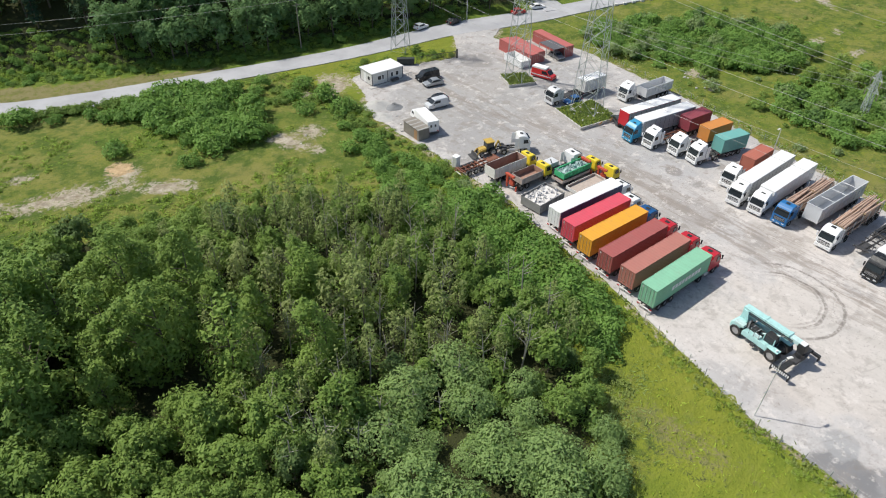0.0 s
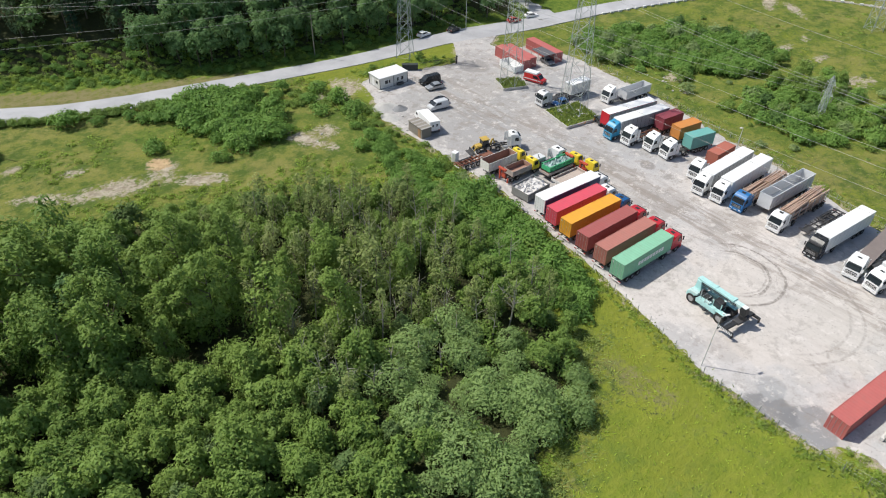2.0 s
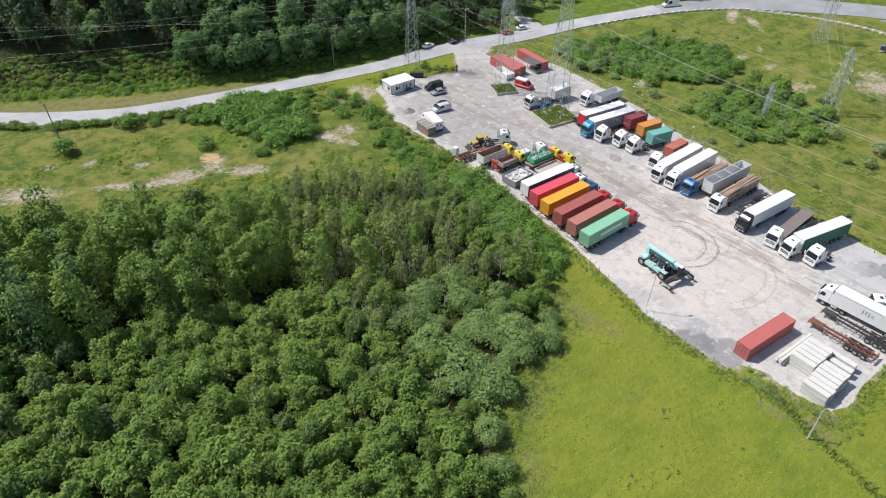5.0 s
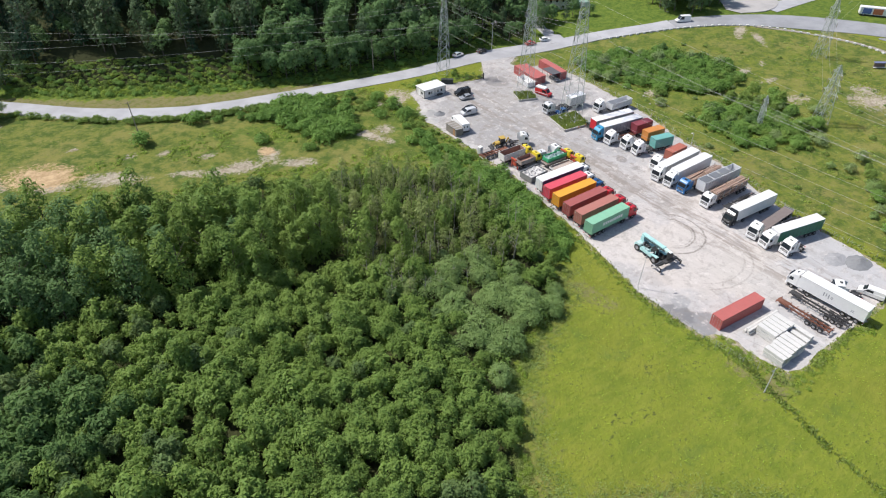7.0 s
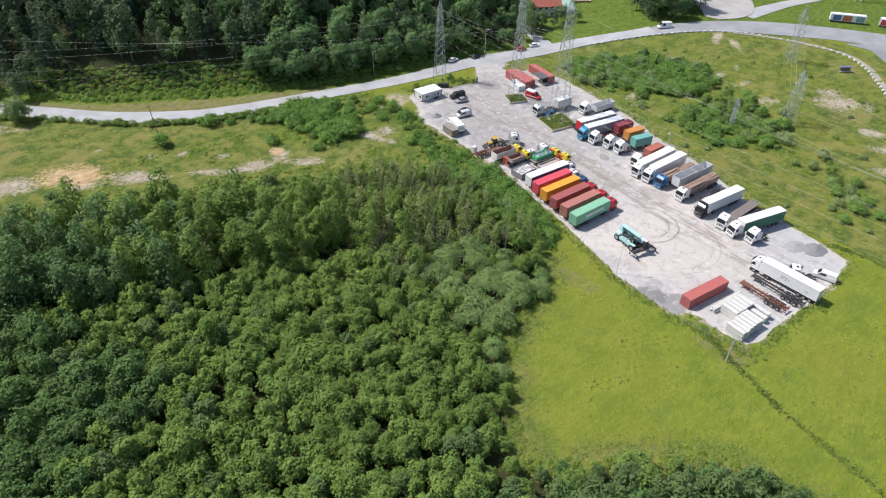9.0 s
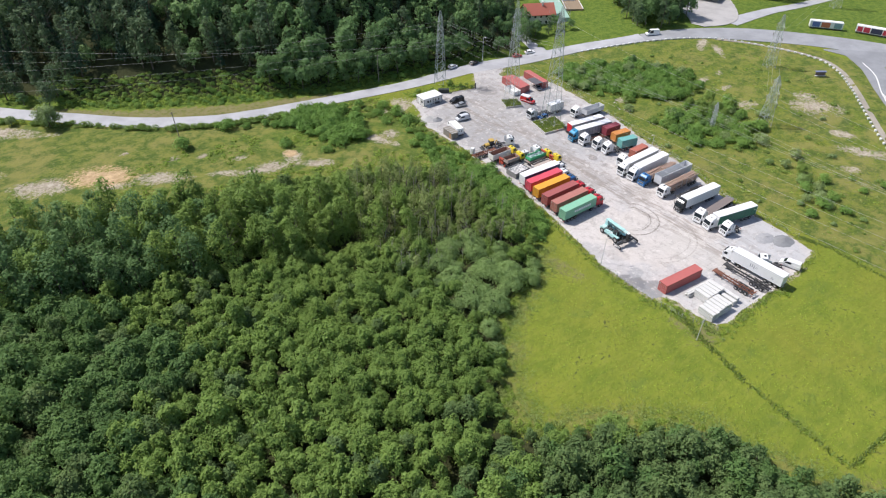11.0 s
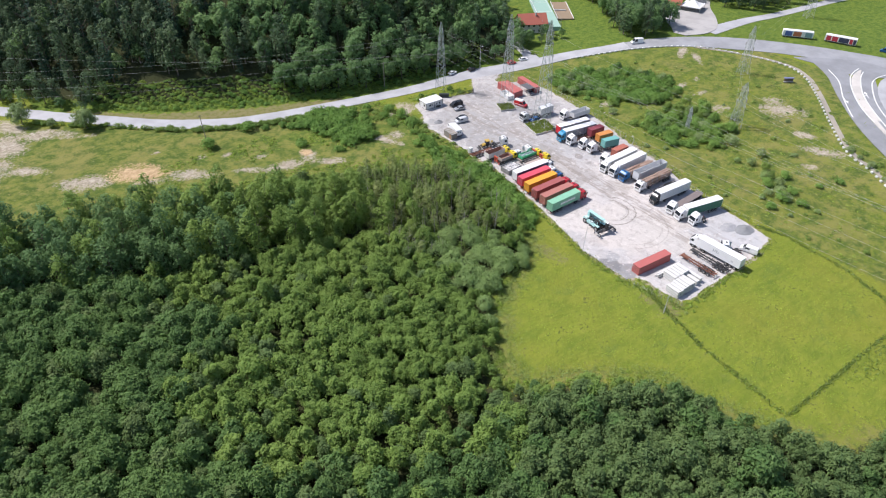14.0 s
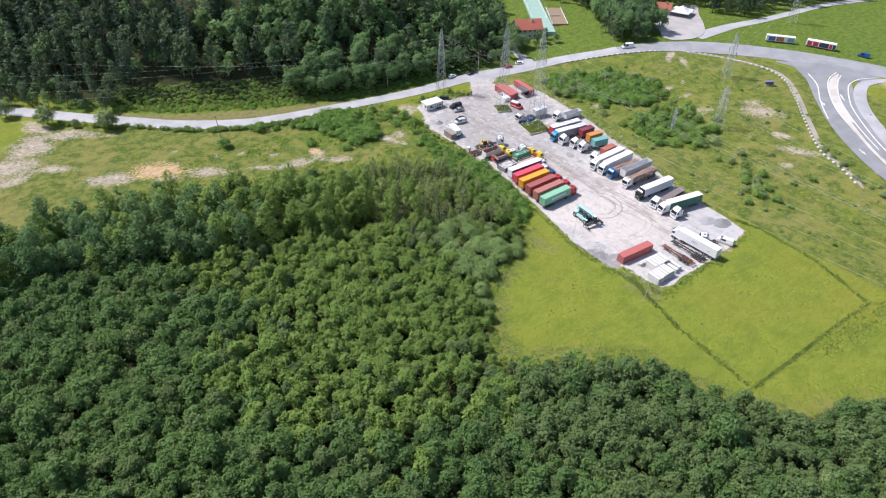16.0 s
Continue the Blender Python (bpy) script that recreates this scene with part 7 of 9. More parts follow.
# ---------------------------------------------------------------- reach stacker
def reach_stacker(m):
    A = M("stacker_aqua", (0.40, 0.66, 0.64), 0.45, var=0.15, dirt=0.3)
    AP = M("stacker_aqua_worn", (0.50, 0.68, 0.66), 0.6, var=0.25, dirt=0.35)
    t = thing("reach_stacker", "pale turquoise reach stacker with a lowered telescopic boom", "reach stacker", "", m)
    # spreader end towards -x, counterweight towards +x
    part("hull", prism([(2.4, 0.75), (2.4, 1.2), (4.2, 1.25), (7.0, 1.3), (7.8, 1.3), (7.8, 0.7)], -1.0, 1.0, 0.06), CHASSIS, t, "sooty dark machine frame")
    for s in (-1, 1):
        part("side_ledge", prism([(3.3, 0.9), (3.3, 1.55), (3.7, 1.72), (6.7, 1.72), (6.9, 1.5), (6.9, 0.9)], s * 1.2 - 0.38, s * 1.2 + 0.38, 0.05), A, t)
        put_box("tool_box", t, AP, 4.6, 5.6, s * 1.2 - 0.3, s * 1.2 + 0.3, 1.72, 2.0, 0.04)
        put_box("step_plate", t, CHASSIS, 3.8, 4.5, s * 1.6 - 0.1, s * 1.6 + 0.1, 0.7, 0.78)
    part("counterweight", prism([(7.3, 0.8), (7.3, 1.9), (8.2, 2.0), (8.75, 1.6), (8.75, 0.85)], -1.45, 1.45, 0.14), A, t)
    for s in (-1, 1):
        put_box("rear_cover", t, AP, 6.9, 8.3, s * 1.1 - 0.4, s * 1.1 + 0.4, 1.72, 2.15, 0.1)
    part("engine", box(5.3, 6.8, 0.05, 0.8, 1.3, 2.15, 0.05), BLACK, t, "sooty black engine")
    for k in range(4):
        part("engine_pipe", tube((5.4 + k * 0.38, 0.1, 2.2), (5.5 + k * 0.38, 0.85, 2.05), 0.07, 6), CHASSIS if k % 2 else RIM, t)
    part("exhaust", tube((6.6, 0.95, 1.8), (6.6, 0.95, 3.0), 0.09, 8), RIM, t)
    part("radiator", box(6.75, 6.95, -0.1, 0.85, 1.4, 2.4, 0.03), CHASSIS, t)
    cab = part("cab", prism([(3.0, 1.3), (2.9, 2.0), (3.1, 2.72), (4.3, 2.72), (4.45, 1.3)], -0.05, 1.0, 0.06), GLASS, t, "glazed operator cab")
    part("cab_roof", box(3.05, 4.35, -0.08, 1.03, 2.70, 2.80, 0.04), BLACK, cab)
    for x in (3.0, 4.38):
        for y in (-0.05, 1.0):
            part("cab_pillar", box(x - 0.05, x + 0.05, y - 0.05, y + 0.05, 1.3, 2.72), A, cab)
    boom = part("boom", prism([(8.5, 2.65), (8.5, 3.5), (2.2, 3.62), (2.2, 2.85)], -1.05, -0.1, 0.05), A, t)
    part("boom_nose", prism([(2.4, 2.95), (2.4, 3.52), (0.7, 3.55), (0.7, 3.02)], -0.97, -0.18, 0.04), AP, boom)
    part("boom_collar", box(2.15, 2.6, -1.10, -0.05, 2.8, 3.68, 0.04), A, boom)
    part("boom_collar", box(5.4, 5.7, -1.10, -0.05, 2.7, 3.62, 0.04), A, boom)
    part("boom_cable", tube((7.6, -0.02, 3.2), (1.6, -0.02, 3.35), 0.06, 6), BLACK, boom)
    part("boom_cable", tube((7.6, -0.02, 2.95), (1.6, -0.02, 3.12), 0.05, 6), BLACK, boom)
    for s in (-1, 1):
        part("boom_pivot", prism([(7.2, 1.3), (7.6, 3.3), (8.3, 3.3), (8.5, 1.3)], -0.57 + s * 0.62 - 0.1, -0.57 + s * 0.62 + 0.1, 0.03), A, t)
        part("lift_cylinder", tube((5.6, -0.57 + s * 0.66, 1.35), (3.0, -0.57 + s * 0.56, 2.95), 0.13, 10), AP, t, "hydraulic ram")
        part("lift_rod", tube((3.6, -0.57 + s * 0.58, 2.6), (2.6, -0.57 + s * 0.52, 3.2), 0.08, 8), RIM, t)
        for y in (0.85, 1.5):
            wheel(t, 2.6, s * y, 0.82, 0.52)
        wheel(t, 7.75, s * 1.3, 0.78, 0.55)
        put_box("fender", t, A, 1.9, 3.4, s * 1.25 - 0.42, s * 1.25 + 0.42, 1.66, 1.74, 0.03)
        part("fender_lamp", tube((2.2, s * 1.35, 1.74), (2.2, s * 1.35, 2.0), 0.12, 8), WHITE, t)
        for k in range(4):
            part("rail_post", tube((4.7 + k * 0.68, s * 1.55, 1.72), (4.7 + k * 0.68, s * 1.55, 2.5), 0.025, 5), CHASSIS, t)
        part("handrail", tube((4.7, s * 1.55, 2.5), (6.75, s * 1.55, 2.5), 0.03, 5), CHASSIS, t)
    part("boom_head", prism([(0.9, 3.5), (0.1, 3.45), (-0.1, 2.5), (0.2, 2.0), (0.75, 2.0), (1.0, 2.9)], -1.0, -0.15, 0.06), BLACK, t)
    part("head_plate", box(0.15, 0.85, -0.95, -0.2, 3.46, 3.56, 0.03), WHITE, t, "pale worn plate on the boom head")
    part("rotator", tube((0.4, -0.5, 1.4), (0.4, -0.5, 2.2), 0.55, 14), BLACK, t)
    sp = part("spreader", box(0.1, 0.75, -3.0, 3.0, 1.15, 1.5, 0.05), BLACK, t, "black container spreader beam")
    part("spreader_frame", box(-0.15, 1.0, -1.5, 0.9, 1.2, 1.62, 0.05), CHASSIS, sp)
    for s in (-1, 1):
        part("spreader_end", box(-0.9, 1.55, s * 2.95 - 0.17, s * 2.95 + 0.17, 0.95, 1.32, 0.04), BLACK, sp)
        for x in (-0.9, 1.4):
            part("spreader_guide", box(x, x + 0.15, s * 2.95 - 0.2, s * 2.95 + 0.2, 0.45, 1.0), BLACK, sp)
        part("side_shift_ram", tube((0.9, s * 0.8, 1.56), (0.9, s * 2.6, 1.4), 0.06, 6), RIM, sp)
        for k in range(9):
            part("hazard_stripe", box(-0.85 + k * 0.26, -0.72 + k * 0.26, s * 3.14 - 0.02, s * 3.14 + 0.02, 0.98, 1.335), WHITE, sp)
    part("stair", box(4.8, 5.3, 1.55, 1.85, 0.5, 0.9, 0.02), CHASSIS, t)
reach_stacker(place(5.5, -19.0, 83))

# ---------------------------------------------------------------- the bottom of the yard
container(place(-1.9, -36.0, -5.5), "rustred", "long weathered red shipping container on the gravel", 12.19, 2.6)
m, _ = rig(21.8, -36.9, -89, "white", "white tractor unit coupled to a white tipper trailer")
tipper_trailer(behind(m, 2.5), "long white tipper trailer with a white sheet and faded marks", 13.4, 3.9, WHITE, cover=True, floor=1.15)
mk = thing("side_marks", "plain grey marks on the white tipper side", "sign", "", behind(m, 2.5))
for x0, x1, z0, z1 in ((5.0, 5.2, 2.2, 3.1), (5.5, 5.7, 2.4, 3.1), (6.0, 6.2, 2.1, 3.1), (6.5, 6.9, 2.7, 2.85), (6.5, 6.9, 2.35, 2.5), (10.6, 11.3, 2.0, 2.12), (10.7, 11.2, 2.3, 2.42)):
    put_box("mark_bar", mk, M("mark_grey", (0.33, 0.34, 0.36), 0.6), x0, x1, -1.262, -1.244, z0, z1)
skeleton_trailer(place(18.4, -39.4, -91), "empty black skeletal trailer beside the tipper", 12.4)
tractor(place(25.3, -43.8, -55), "white", "white tractor unit parked beside a van", 3.2)
saloon(place(30.9, -46.9, -75), PAINT["white"], "white delivery van with plain sides", "van", "van", 5.0, 1.9, 1.95, 0.33)
skeleton_trailer(place(14.2, -39.2, -91.5), "rust-red skeletal trailer with heavy wheels", 11.2, RUST)

BEAM = M("precast_concrete", (0.60, 0.59, 0.56), 0.85, var=0.1, scale=0.6, dirt=0.15, bump=0.2)
def beam(x, y, z, L, w, h, deg, label="pale precast concrete beam in a stack", group="stacked concrete beams"):
    bm = bmesh.new()
    prof = [(-w / 2, 0), (w / 2, 0), (w / 2, h * 0.93), (w * 0.47, h), (-w * 0.47, h), (-w / 2, h * 0.93)]
    a = [bm.verts.new((0, q, k)) for q, k in prof]
    b = [bm.verts.new((L, q, k)) for q, k in prof]
    bm.faces.new(a[::-1]); bm.faces.new(b)
    for k in range(6):
        bm.faces.new((a[k], a[(k + 1) % 6], b[(k + 1) % 6], b[k]))
    bmesh.ops.recalc_face_normals(bm, faces=bm.faces[:])
    me = bpy.data.meshes.new("concrete_beam")
    bm.to_mesh(me); bm.free()
    me.materials.append(BEAM)
    ob = new("concrete_beam", me)
    ob.matrix_basis = pose(x, y, z, 0, 0, deg)
    tagged(ob, label, "beam", group)
    return ob
r = random.Random(81)
for k in range(6):
    for layer in range(3):
        beam(-0.7 + k * 1.22 + r.uniform(-0.05, 0.05), -45.7 + r.uniform(-0.15, 0.15), 0.12 + layer * 0.70, 3.95, 1.04, 0.58, -93 + r.uniform(-0.8, 0.8))
for k in range(6):
    long = k >= 5
    for layer in range(3 if k < 5 else 2):
        beam(3.4 + k * 1.2 + r.uniform(-0.05, 0.05), -41.7 + r.uniform(-0.15, 0.15), 0.12 + layer * 0.74, 3.8 if not long else 7.4, 1.04, 0.60, -93 + r.uniform(-0.8, 0.8))
beam(7.6, -45.8, 0.12, 3.6, 1.1, 0.62, -93); beam(7.6, -45.8, 0.82, 3.6, 1.1, 0.62, -93)
for k, (y, z) in enumerate(((-40.2, 0.1), (-40.75, 0.1), (-40.45, 0.62), (-41.2, 0.1), (-40.95, 0.62))):
    beam(1.5 + r.uniform(-0.3, 0.4), y, z, 9.2, 0.45, 0.45, -3 + r.uniform(-1, 1), "slim pale concrete post in a bundle", "bundle of concrete posts")
for x, y, d in ((-0.6, -46.3, 0), (-0.8, -48.8, 0), (3.2, -42.3, 0), (3.0, -44.9, 0)):
    o = new("timber_bearer", mesh_of("timber_bearer", [(0, -0.06, 0), (7.4, -0.06, 0), (7.4, 0.06, 0), (0, 0.06, 0), (0, -0.06, 0.12), (7.4, -0.06, 0.12), (7.4, 0.06, 0.12), (0, 0.06, 0.12)], [(0, 3, 2, 1), (4, 5, 6, 7), (0, 1, 5, 4), (1, 2, 6, 5), (2, 3, 7, 6), (3, 0, 4, 7)], PLANK))
    o.matrix_basis = pose(x, y, 0.0, 0, 0, -3)
    tagged(o, "rough timber bearer under concrete beams", "timber", "timber bearers")

def heap(name, x, y, rx, ry, h, mat, label, seed):
    rng = np.random.default_rng(seed)
    n, k = 28, 9
    verts, faces = [(x, y, h)], []
    wob = rng.uniform(0.8, 1.2, n)
    for j in range(1, k + 1):
        f = j / k
        for a in range(n):
            q = f * (0.6 + 0.4 * wob[a])
            zz = h * (1 - f) ** 1.15 * (1 + 0.18 * rng.normal() * (1 - f)) if j < k else -0.05
            verts.append((x + rx * q * math.cos(a * 2 * math.pi / n), y + ry * q * math.sin(a * 2 * math.pi / n), zz))
    for a in range(n):
        faces.append((0, 1 + a, 1 + (a + 1) % n))
        for j in range(k - 1):
            o = 1 + j * n
            faces.append((o + a, o + n + a, o + n + (a + 1) % n, o + (a + 1) % n))
    ob = new(name, mesh_of(name, verts, faces, mat, True))
    tagged(ob, label, "gravel pile", "piles of gravel")
heap("gravel_mound", 40.0, -42.6, 3.4, 2.6, 0.95, GRAVEL, "low heap of dark grey gravel", 1)
heap("gravel_mound", 37.4, -39.0, 3.0, 2.2, 0.55, M("gravel_grey", (0.34, 0.34, 0.345), 0.95, var=0.3, scale=1.5, dirt=0.2, bump=0.8), "low heap of mid-grey gravel", 4)
heap("gravel_mound", 9.8, 67.6, 1.9, 1.7, 1.0, GRAVEL, "small heap of dark gravel", 2)
heap("gravel_mound", 7.6, 70.3, 3.0, 2.6, 0.9, GRAVEL_PALE, "heap of pale gravel", 3)
heap("gravel_mound", 5.6, 65.5, 1.8, 2.6, 0.5, GRAVEL_PALE, "low spread of pale gravel and rubble", 5)
# ---------------------------------------------------------------- by the gate
def site_cabin(m):
    t = thing("site_cabin", "white portable site office cabin with a flat white roof", "cabin", "", m)
    put_box("body", t, OFFWHITE, 0, 7.8, 0, 4.6, 0.15, 2.72, 0.03)
    put_box("roof", t, WHITE, -0.2, 8.0, -0.2, 4.8, 2.72, 2.88, 0.03)
    put_box("base", t, CHASSIS, 0.1, 7.7, 0.1, 4.5, -0.05, 0.16)
    GREY = M("cabin_trim", (0.10, 0.11, 0.12), 0.5)
    for x, y in ((0, 0), (7.8, 0), (0, 4.6), (7.8, 4.6), (3.9, 0)):
        put_box("corner_post", t, GREY, x - 0.07, x + 0.07, y - 0.07, y + 0.07, 0.12, 2.74)
    for x0, x1 in ((1.3, 2.3), (2.4, 2.95), (4.7, 5.3), (5.9, 6.7)):
        w = put_box("window", t, WHITE, x0, x1, -0.05, 0.0, 1.05, 2.05)
        part("pane", box(x0 + 0.08, x1 - 0.08, -0.065, -0.05, 1.13, 1.97), GLASS, w)
    d = put_box("door", t, WHITE, -0.05, 0.0, 2.4, 3.3, 0.2, 2.2)
    part("door_handle", box(-0.11, -0.05, 2.5, 2.6, 1.1, 1.16), RIM, d)
    w = put_box("window", t, WHITE, -0.05, 0.0, 0.8, 1.8, 1.05, 2.0)
    part("pane", box(-0.065, -0.05, 0.88, 1.72, 1.13, 1.92), GLASS, w)
    put_box("bench", t, CHASSIS, 4.4, 6.2, -0.9, -0.3, 0.35, 0.8, 0.04, "dark bench under the windows")
    put_box("step", t, CONCRETE, -1.0, 8.2, -1.0, -0.05, -0.05, 0.12)
    for k in range(5):
        put_box("ramp_rail", t, STEEL, 8.0 + k * 0.45, 8.06 + k * 0.45, -0.6, -0.54, 0.0, 1.0)
    put_box("ramp_handrail", t, STEEL, 8.0, 9.9, -0.6, -0.54, 0.95, 1.02)
site_cabin(place(12.1, 78.4, -2))

def van_label(c):
    return c
saloon(place(21.3, 74.9, -8), PAINT["black"], "black people carrier van parked by the cabin", "van", "van", 5.2, 1.95, 1.95, 0.34)
saloon(place(20.6, 71.5, -10), M("car_silver", (0.42, 0.43, 0.44), 0.3, 0.5, var=0.06, dirt=0.08), "silver-grey saloon car beside a black van", "car", "car", 4.4, 1.78, 1.46)
saloon(place(14.3, 62.8, -8), M("van_silver", (0.62, 0.63, 0.64), 0.3, 0.2, var=0.06, dirt=0.08), "white small passenger van with dark windows", "van", "van", 4.7, 1.9, 1.92, 0.32)

def box_lorry(m):
    t = thing("box_lorry", "white box lorry parked beside the shed", "truck", "", m)
    part("cab", prism([(0.05, 0.5), (0.0, 1.0), (0.35, 1.35), (0.95, 2.15), (2.4, 2.2), (2.4, 0.5)], -1.0, 1.0, 0.08), WHITE, t)
    part("windscreen", prism([(0.40, 1.40), (0.90, 2.08), (0.98, 2.06), (0.5, 1.36)], -0.85, 0.85), GLASS, t)
    put_box("box_body", t, WHITE, 2.5, 8.6, -1.15, 1.15, 0.75, 2.85, 0.03)
    put_box("box_roof", t, ROOFW, 2.48, 8.62, -1.17, 1.17, 2.855, 2.9)
    for s in (-1, 1):
        put_box("rear_vent", t, BLACK, 8.6, 8.63, s * 0.45 - 0.16, s * 0.45 + 0.16, 1.7, 2.2)
        part("side_window", prism([(0.8, 1.4), (1.1, 2.0), (1.8, 2.0), (1.8, 1.4)], s * 0.97, s * 1.01), GLASS, t)
        wheel(t, 1.1, s * 0.85, 0.38, 0.26)
        wheel(t, 6.6, s * 0.85, 0.38, 0.4)
        put_box("tail_light", t, REDLAMP, 8.58, 8.64, s * 0.9 - 0.12, s * 0.9 + 0.12, 0.78, 0.95)
    put_box("chassis", t, CHASSIS, 1.5, 8.5, -0.4, 0.4, 0.55, 0.75)
    put_box("tail_lift", t, CHASSIS, 8.62, 8.75, -1.1, 1.1, 0.4, 0.72)
box_lorry(place(10.6, 61.8, -104))
shed = thing("shed", "weathered grey plank shed with a ribbed roof", "shed", "", place(4.9, 53.3, -4))
put_box("body", shed, PLANK, 0, 2.4, 0, 5.0, 0, 2.15)
for k in range(12):
    put_box("roof_board", shed, PLANK if k % 3 else M("roof_board_grey", (0.36, 0.35, 0.33), 0.9, var=0.3, dirt=0.4), -0.15, 2.55, -0.1 + k * 0.43, 0.30 + k * 0.43, 2.2 + 0.02 * (k % 2), 2.27 + 0.02 * (k % 2))
put_box("door", shed, M("shed_door", (0.38, 0.22, 0.11), 0.8, var=0.3), -0.05, 0.0, 0.5, 1.4, 0.05, 1.9)
for k in range(9):
    put_box("wall_board", shed, PLANK, -0.03, 0.0, 1.5 + k * 0.38, 1.84 + k * 0.38, 0.05, 2.1)
    put_box("wall_board", shed, PLANK, 0.02 + k * 0.265, 0.24 + k * 0.265, -0.03, 0.0, 0.05, 2.1)
wc = thing("portable_toilet", "small white portable toilet cabin", "toilet cabin", "", place(3.9, 41.4, 10))
put_box("body", wc, WHITE, 0, 1.05, 0, 1.05, 0.08, 2.1, 0.04)
put_box("roof", wc, ROOFW, -0.04, 1.09, -0.04, 1.09, 2.1, 2.24, 0.06)
put_box("door", wc, OFFWHITE, -0.025, 0.0, 0.15, 0.9, 0.15, 1.98)
put_box("skid", wc, CHASSIS, 0.0, 1.05, 0.1, 0.95, -0.02, 0.09)

container(place(47.6, 65.4, 82), "rustred", "weathered brick-red shipping container near the gate", 12.0, 2.6, group="containers by the gate")
container(place(50.0, 65.8, 82), "rustred", "open-topped brick-red container near the gate", 11.0, 2.5, group="containers by the gate")
container(place(57.7, 64.0, 82), "rustred", "long faded red shipping container with an awning", 12.19, 2.6, group="containers by the gate")
aw = thing("awning", "dark sheet awning on thin posts beside a container", "awning", "", place(53.2, 63.9, 82))
put_box("sheet", aw, M("awning_sheet", (0.10, 0.10, 0.11), 0.7, var=0.2), 0.5, 6.0, -3.1, 0.4, 2.62, 2.68)
for x in (0.6, 3.2, 5.9):
    put_box("post", aw, STEEL, x - 0.05, x + 0.05, 0.25, 0.35, 0, 2.63)
    put_box("post", aw, STEEL, x - 0.05, x + 0.05, -3.0, -2.9, 0, 2.63)
saloon(place(54.6, 63.2, 80), M("car_grey", (0.28, 0.29, 0.30), 0.35, 0.4), "grey car under a dark awning", "car", "car", 4.1)
skip(place(45.0, 65.5, 83), "white open steel skip beside a container", WHITE, 6.2, 1.65, 0.15, 1.4)
fv = saloon(place(44.9, 56.6, 104), M("van_red", (0.55, 0.03, 0.03), 0.3, var=0.08, dirt=0.05), "red and white high-roofed service van", "van", "van", 5.4, 2.0, 2.1, 0.34)
put_box("high_roof", fv, WHITE, 1.9, 5.3, -0.86, 0.86, 2.06, 2.5, 0.08, "white raised roof")
put_box("side_stripe", fv, WHITE, 0.4, 5.3, -1.012, -1.004, 0.75, 0.95)
put_box("side_stripe", fv, WHITE, 0.4, 5.3, 1.004, 1.012, 0.75, 0.95)
m, _ = rig(35.0, 49.2, -6, "silver", "silver-white tractor unit near the planted tower base", 3.4)
def frame_box(m):
    t = thing("box_trailer", "tall pale box trailer with ribbed sides near a tower", "trailer", "", m)
    put_box("body", t, OFFWHITE, 0, 6.0, -1.22, 1.22, 1.15, 3.6, 0.03)
    put_box("roof", t, ROOFW, -0.02, 6.02, -1.24, 1.24, 3.605, 3.66)
    for k in range(8):
        for s in (-1, 1):
            put_box("side_rib", t, WHITE, 0.3 + k * 0.75, 0.38 + k * 0.75, s * 1.22, s * 1.27, 1.2, 3.58)
    running_gear(t, (3.2, 4.4), None, 6.0, rails=(1.14, 0))
frame_box(place(43.3, 48.0, -4))
skeleton_trailer(place(38.6, 48.7, -6), "black skeletal trailer behind a silver tractor", 5.2, axles=(3.2, 4.3))
saloon(place(16.2, 64.6, -8), PAINT["black"], "black car parked beside a white passenger van", "car", "car", 4.4, 1.8, 1.5)
saloon(place(37.6, 46.9, -8), PAINT["blue"], "dark blue hatchback car beside a tractor unit", "car", "car", 3.9, 1.72, 1.48)
saloon(place(40.9, 37.0, -120), M("car_dark", (0.06, 0.065, 0.07), 0.35, 0.3), "dark grey car beside a kerbed planting bed", "car", "car", 4.0)
saloon(place(44.0, 100.2, 188), WHITE, "white hatchback parked at the roadside", "car", "car", 4.0)
saloon(place(53.2, 98.2, 190), PAINT["black"], "black car parked at the roadside", "car", "car", 4.2)
saloon(place(72, 92.5, 168), M("car_red", (0.42, 0.02, 0.02), 0.3), "red car parked by the driveway", "car", "car", 4.1)
saloon(place(79, 92.0, 160), WHITE, "white car parked by the driveway", "car", "car", 4.2)
saloon(place(113, 78.2, 150), PAINT["black"], "black car parked beside the meadow", "car", "car", 4.3)

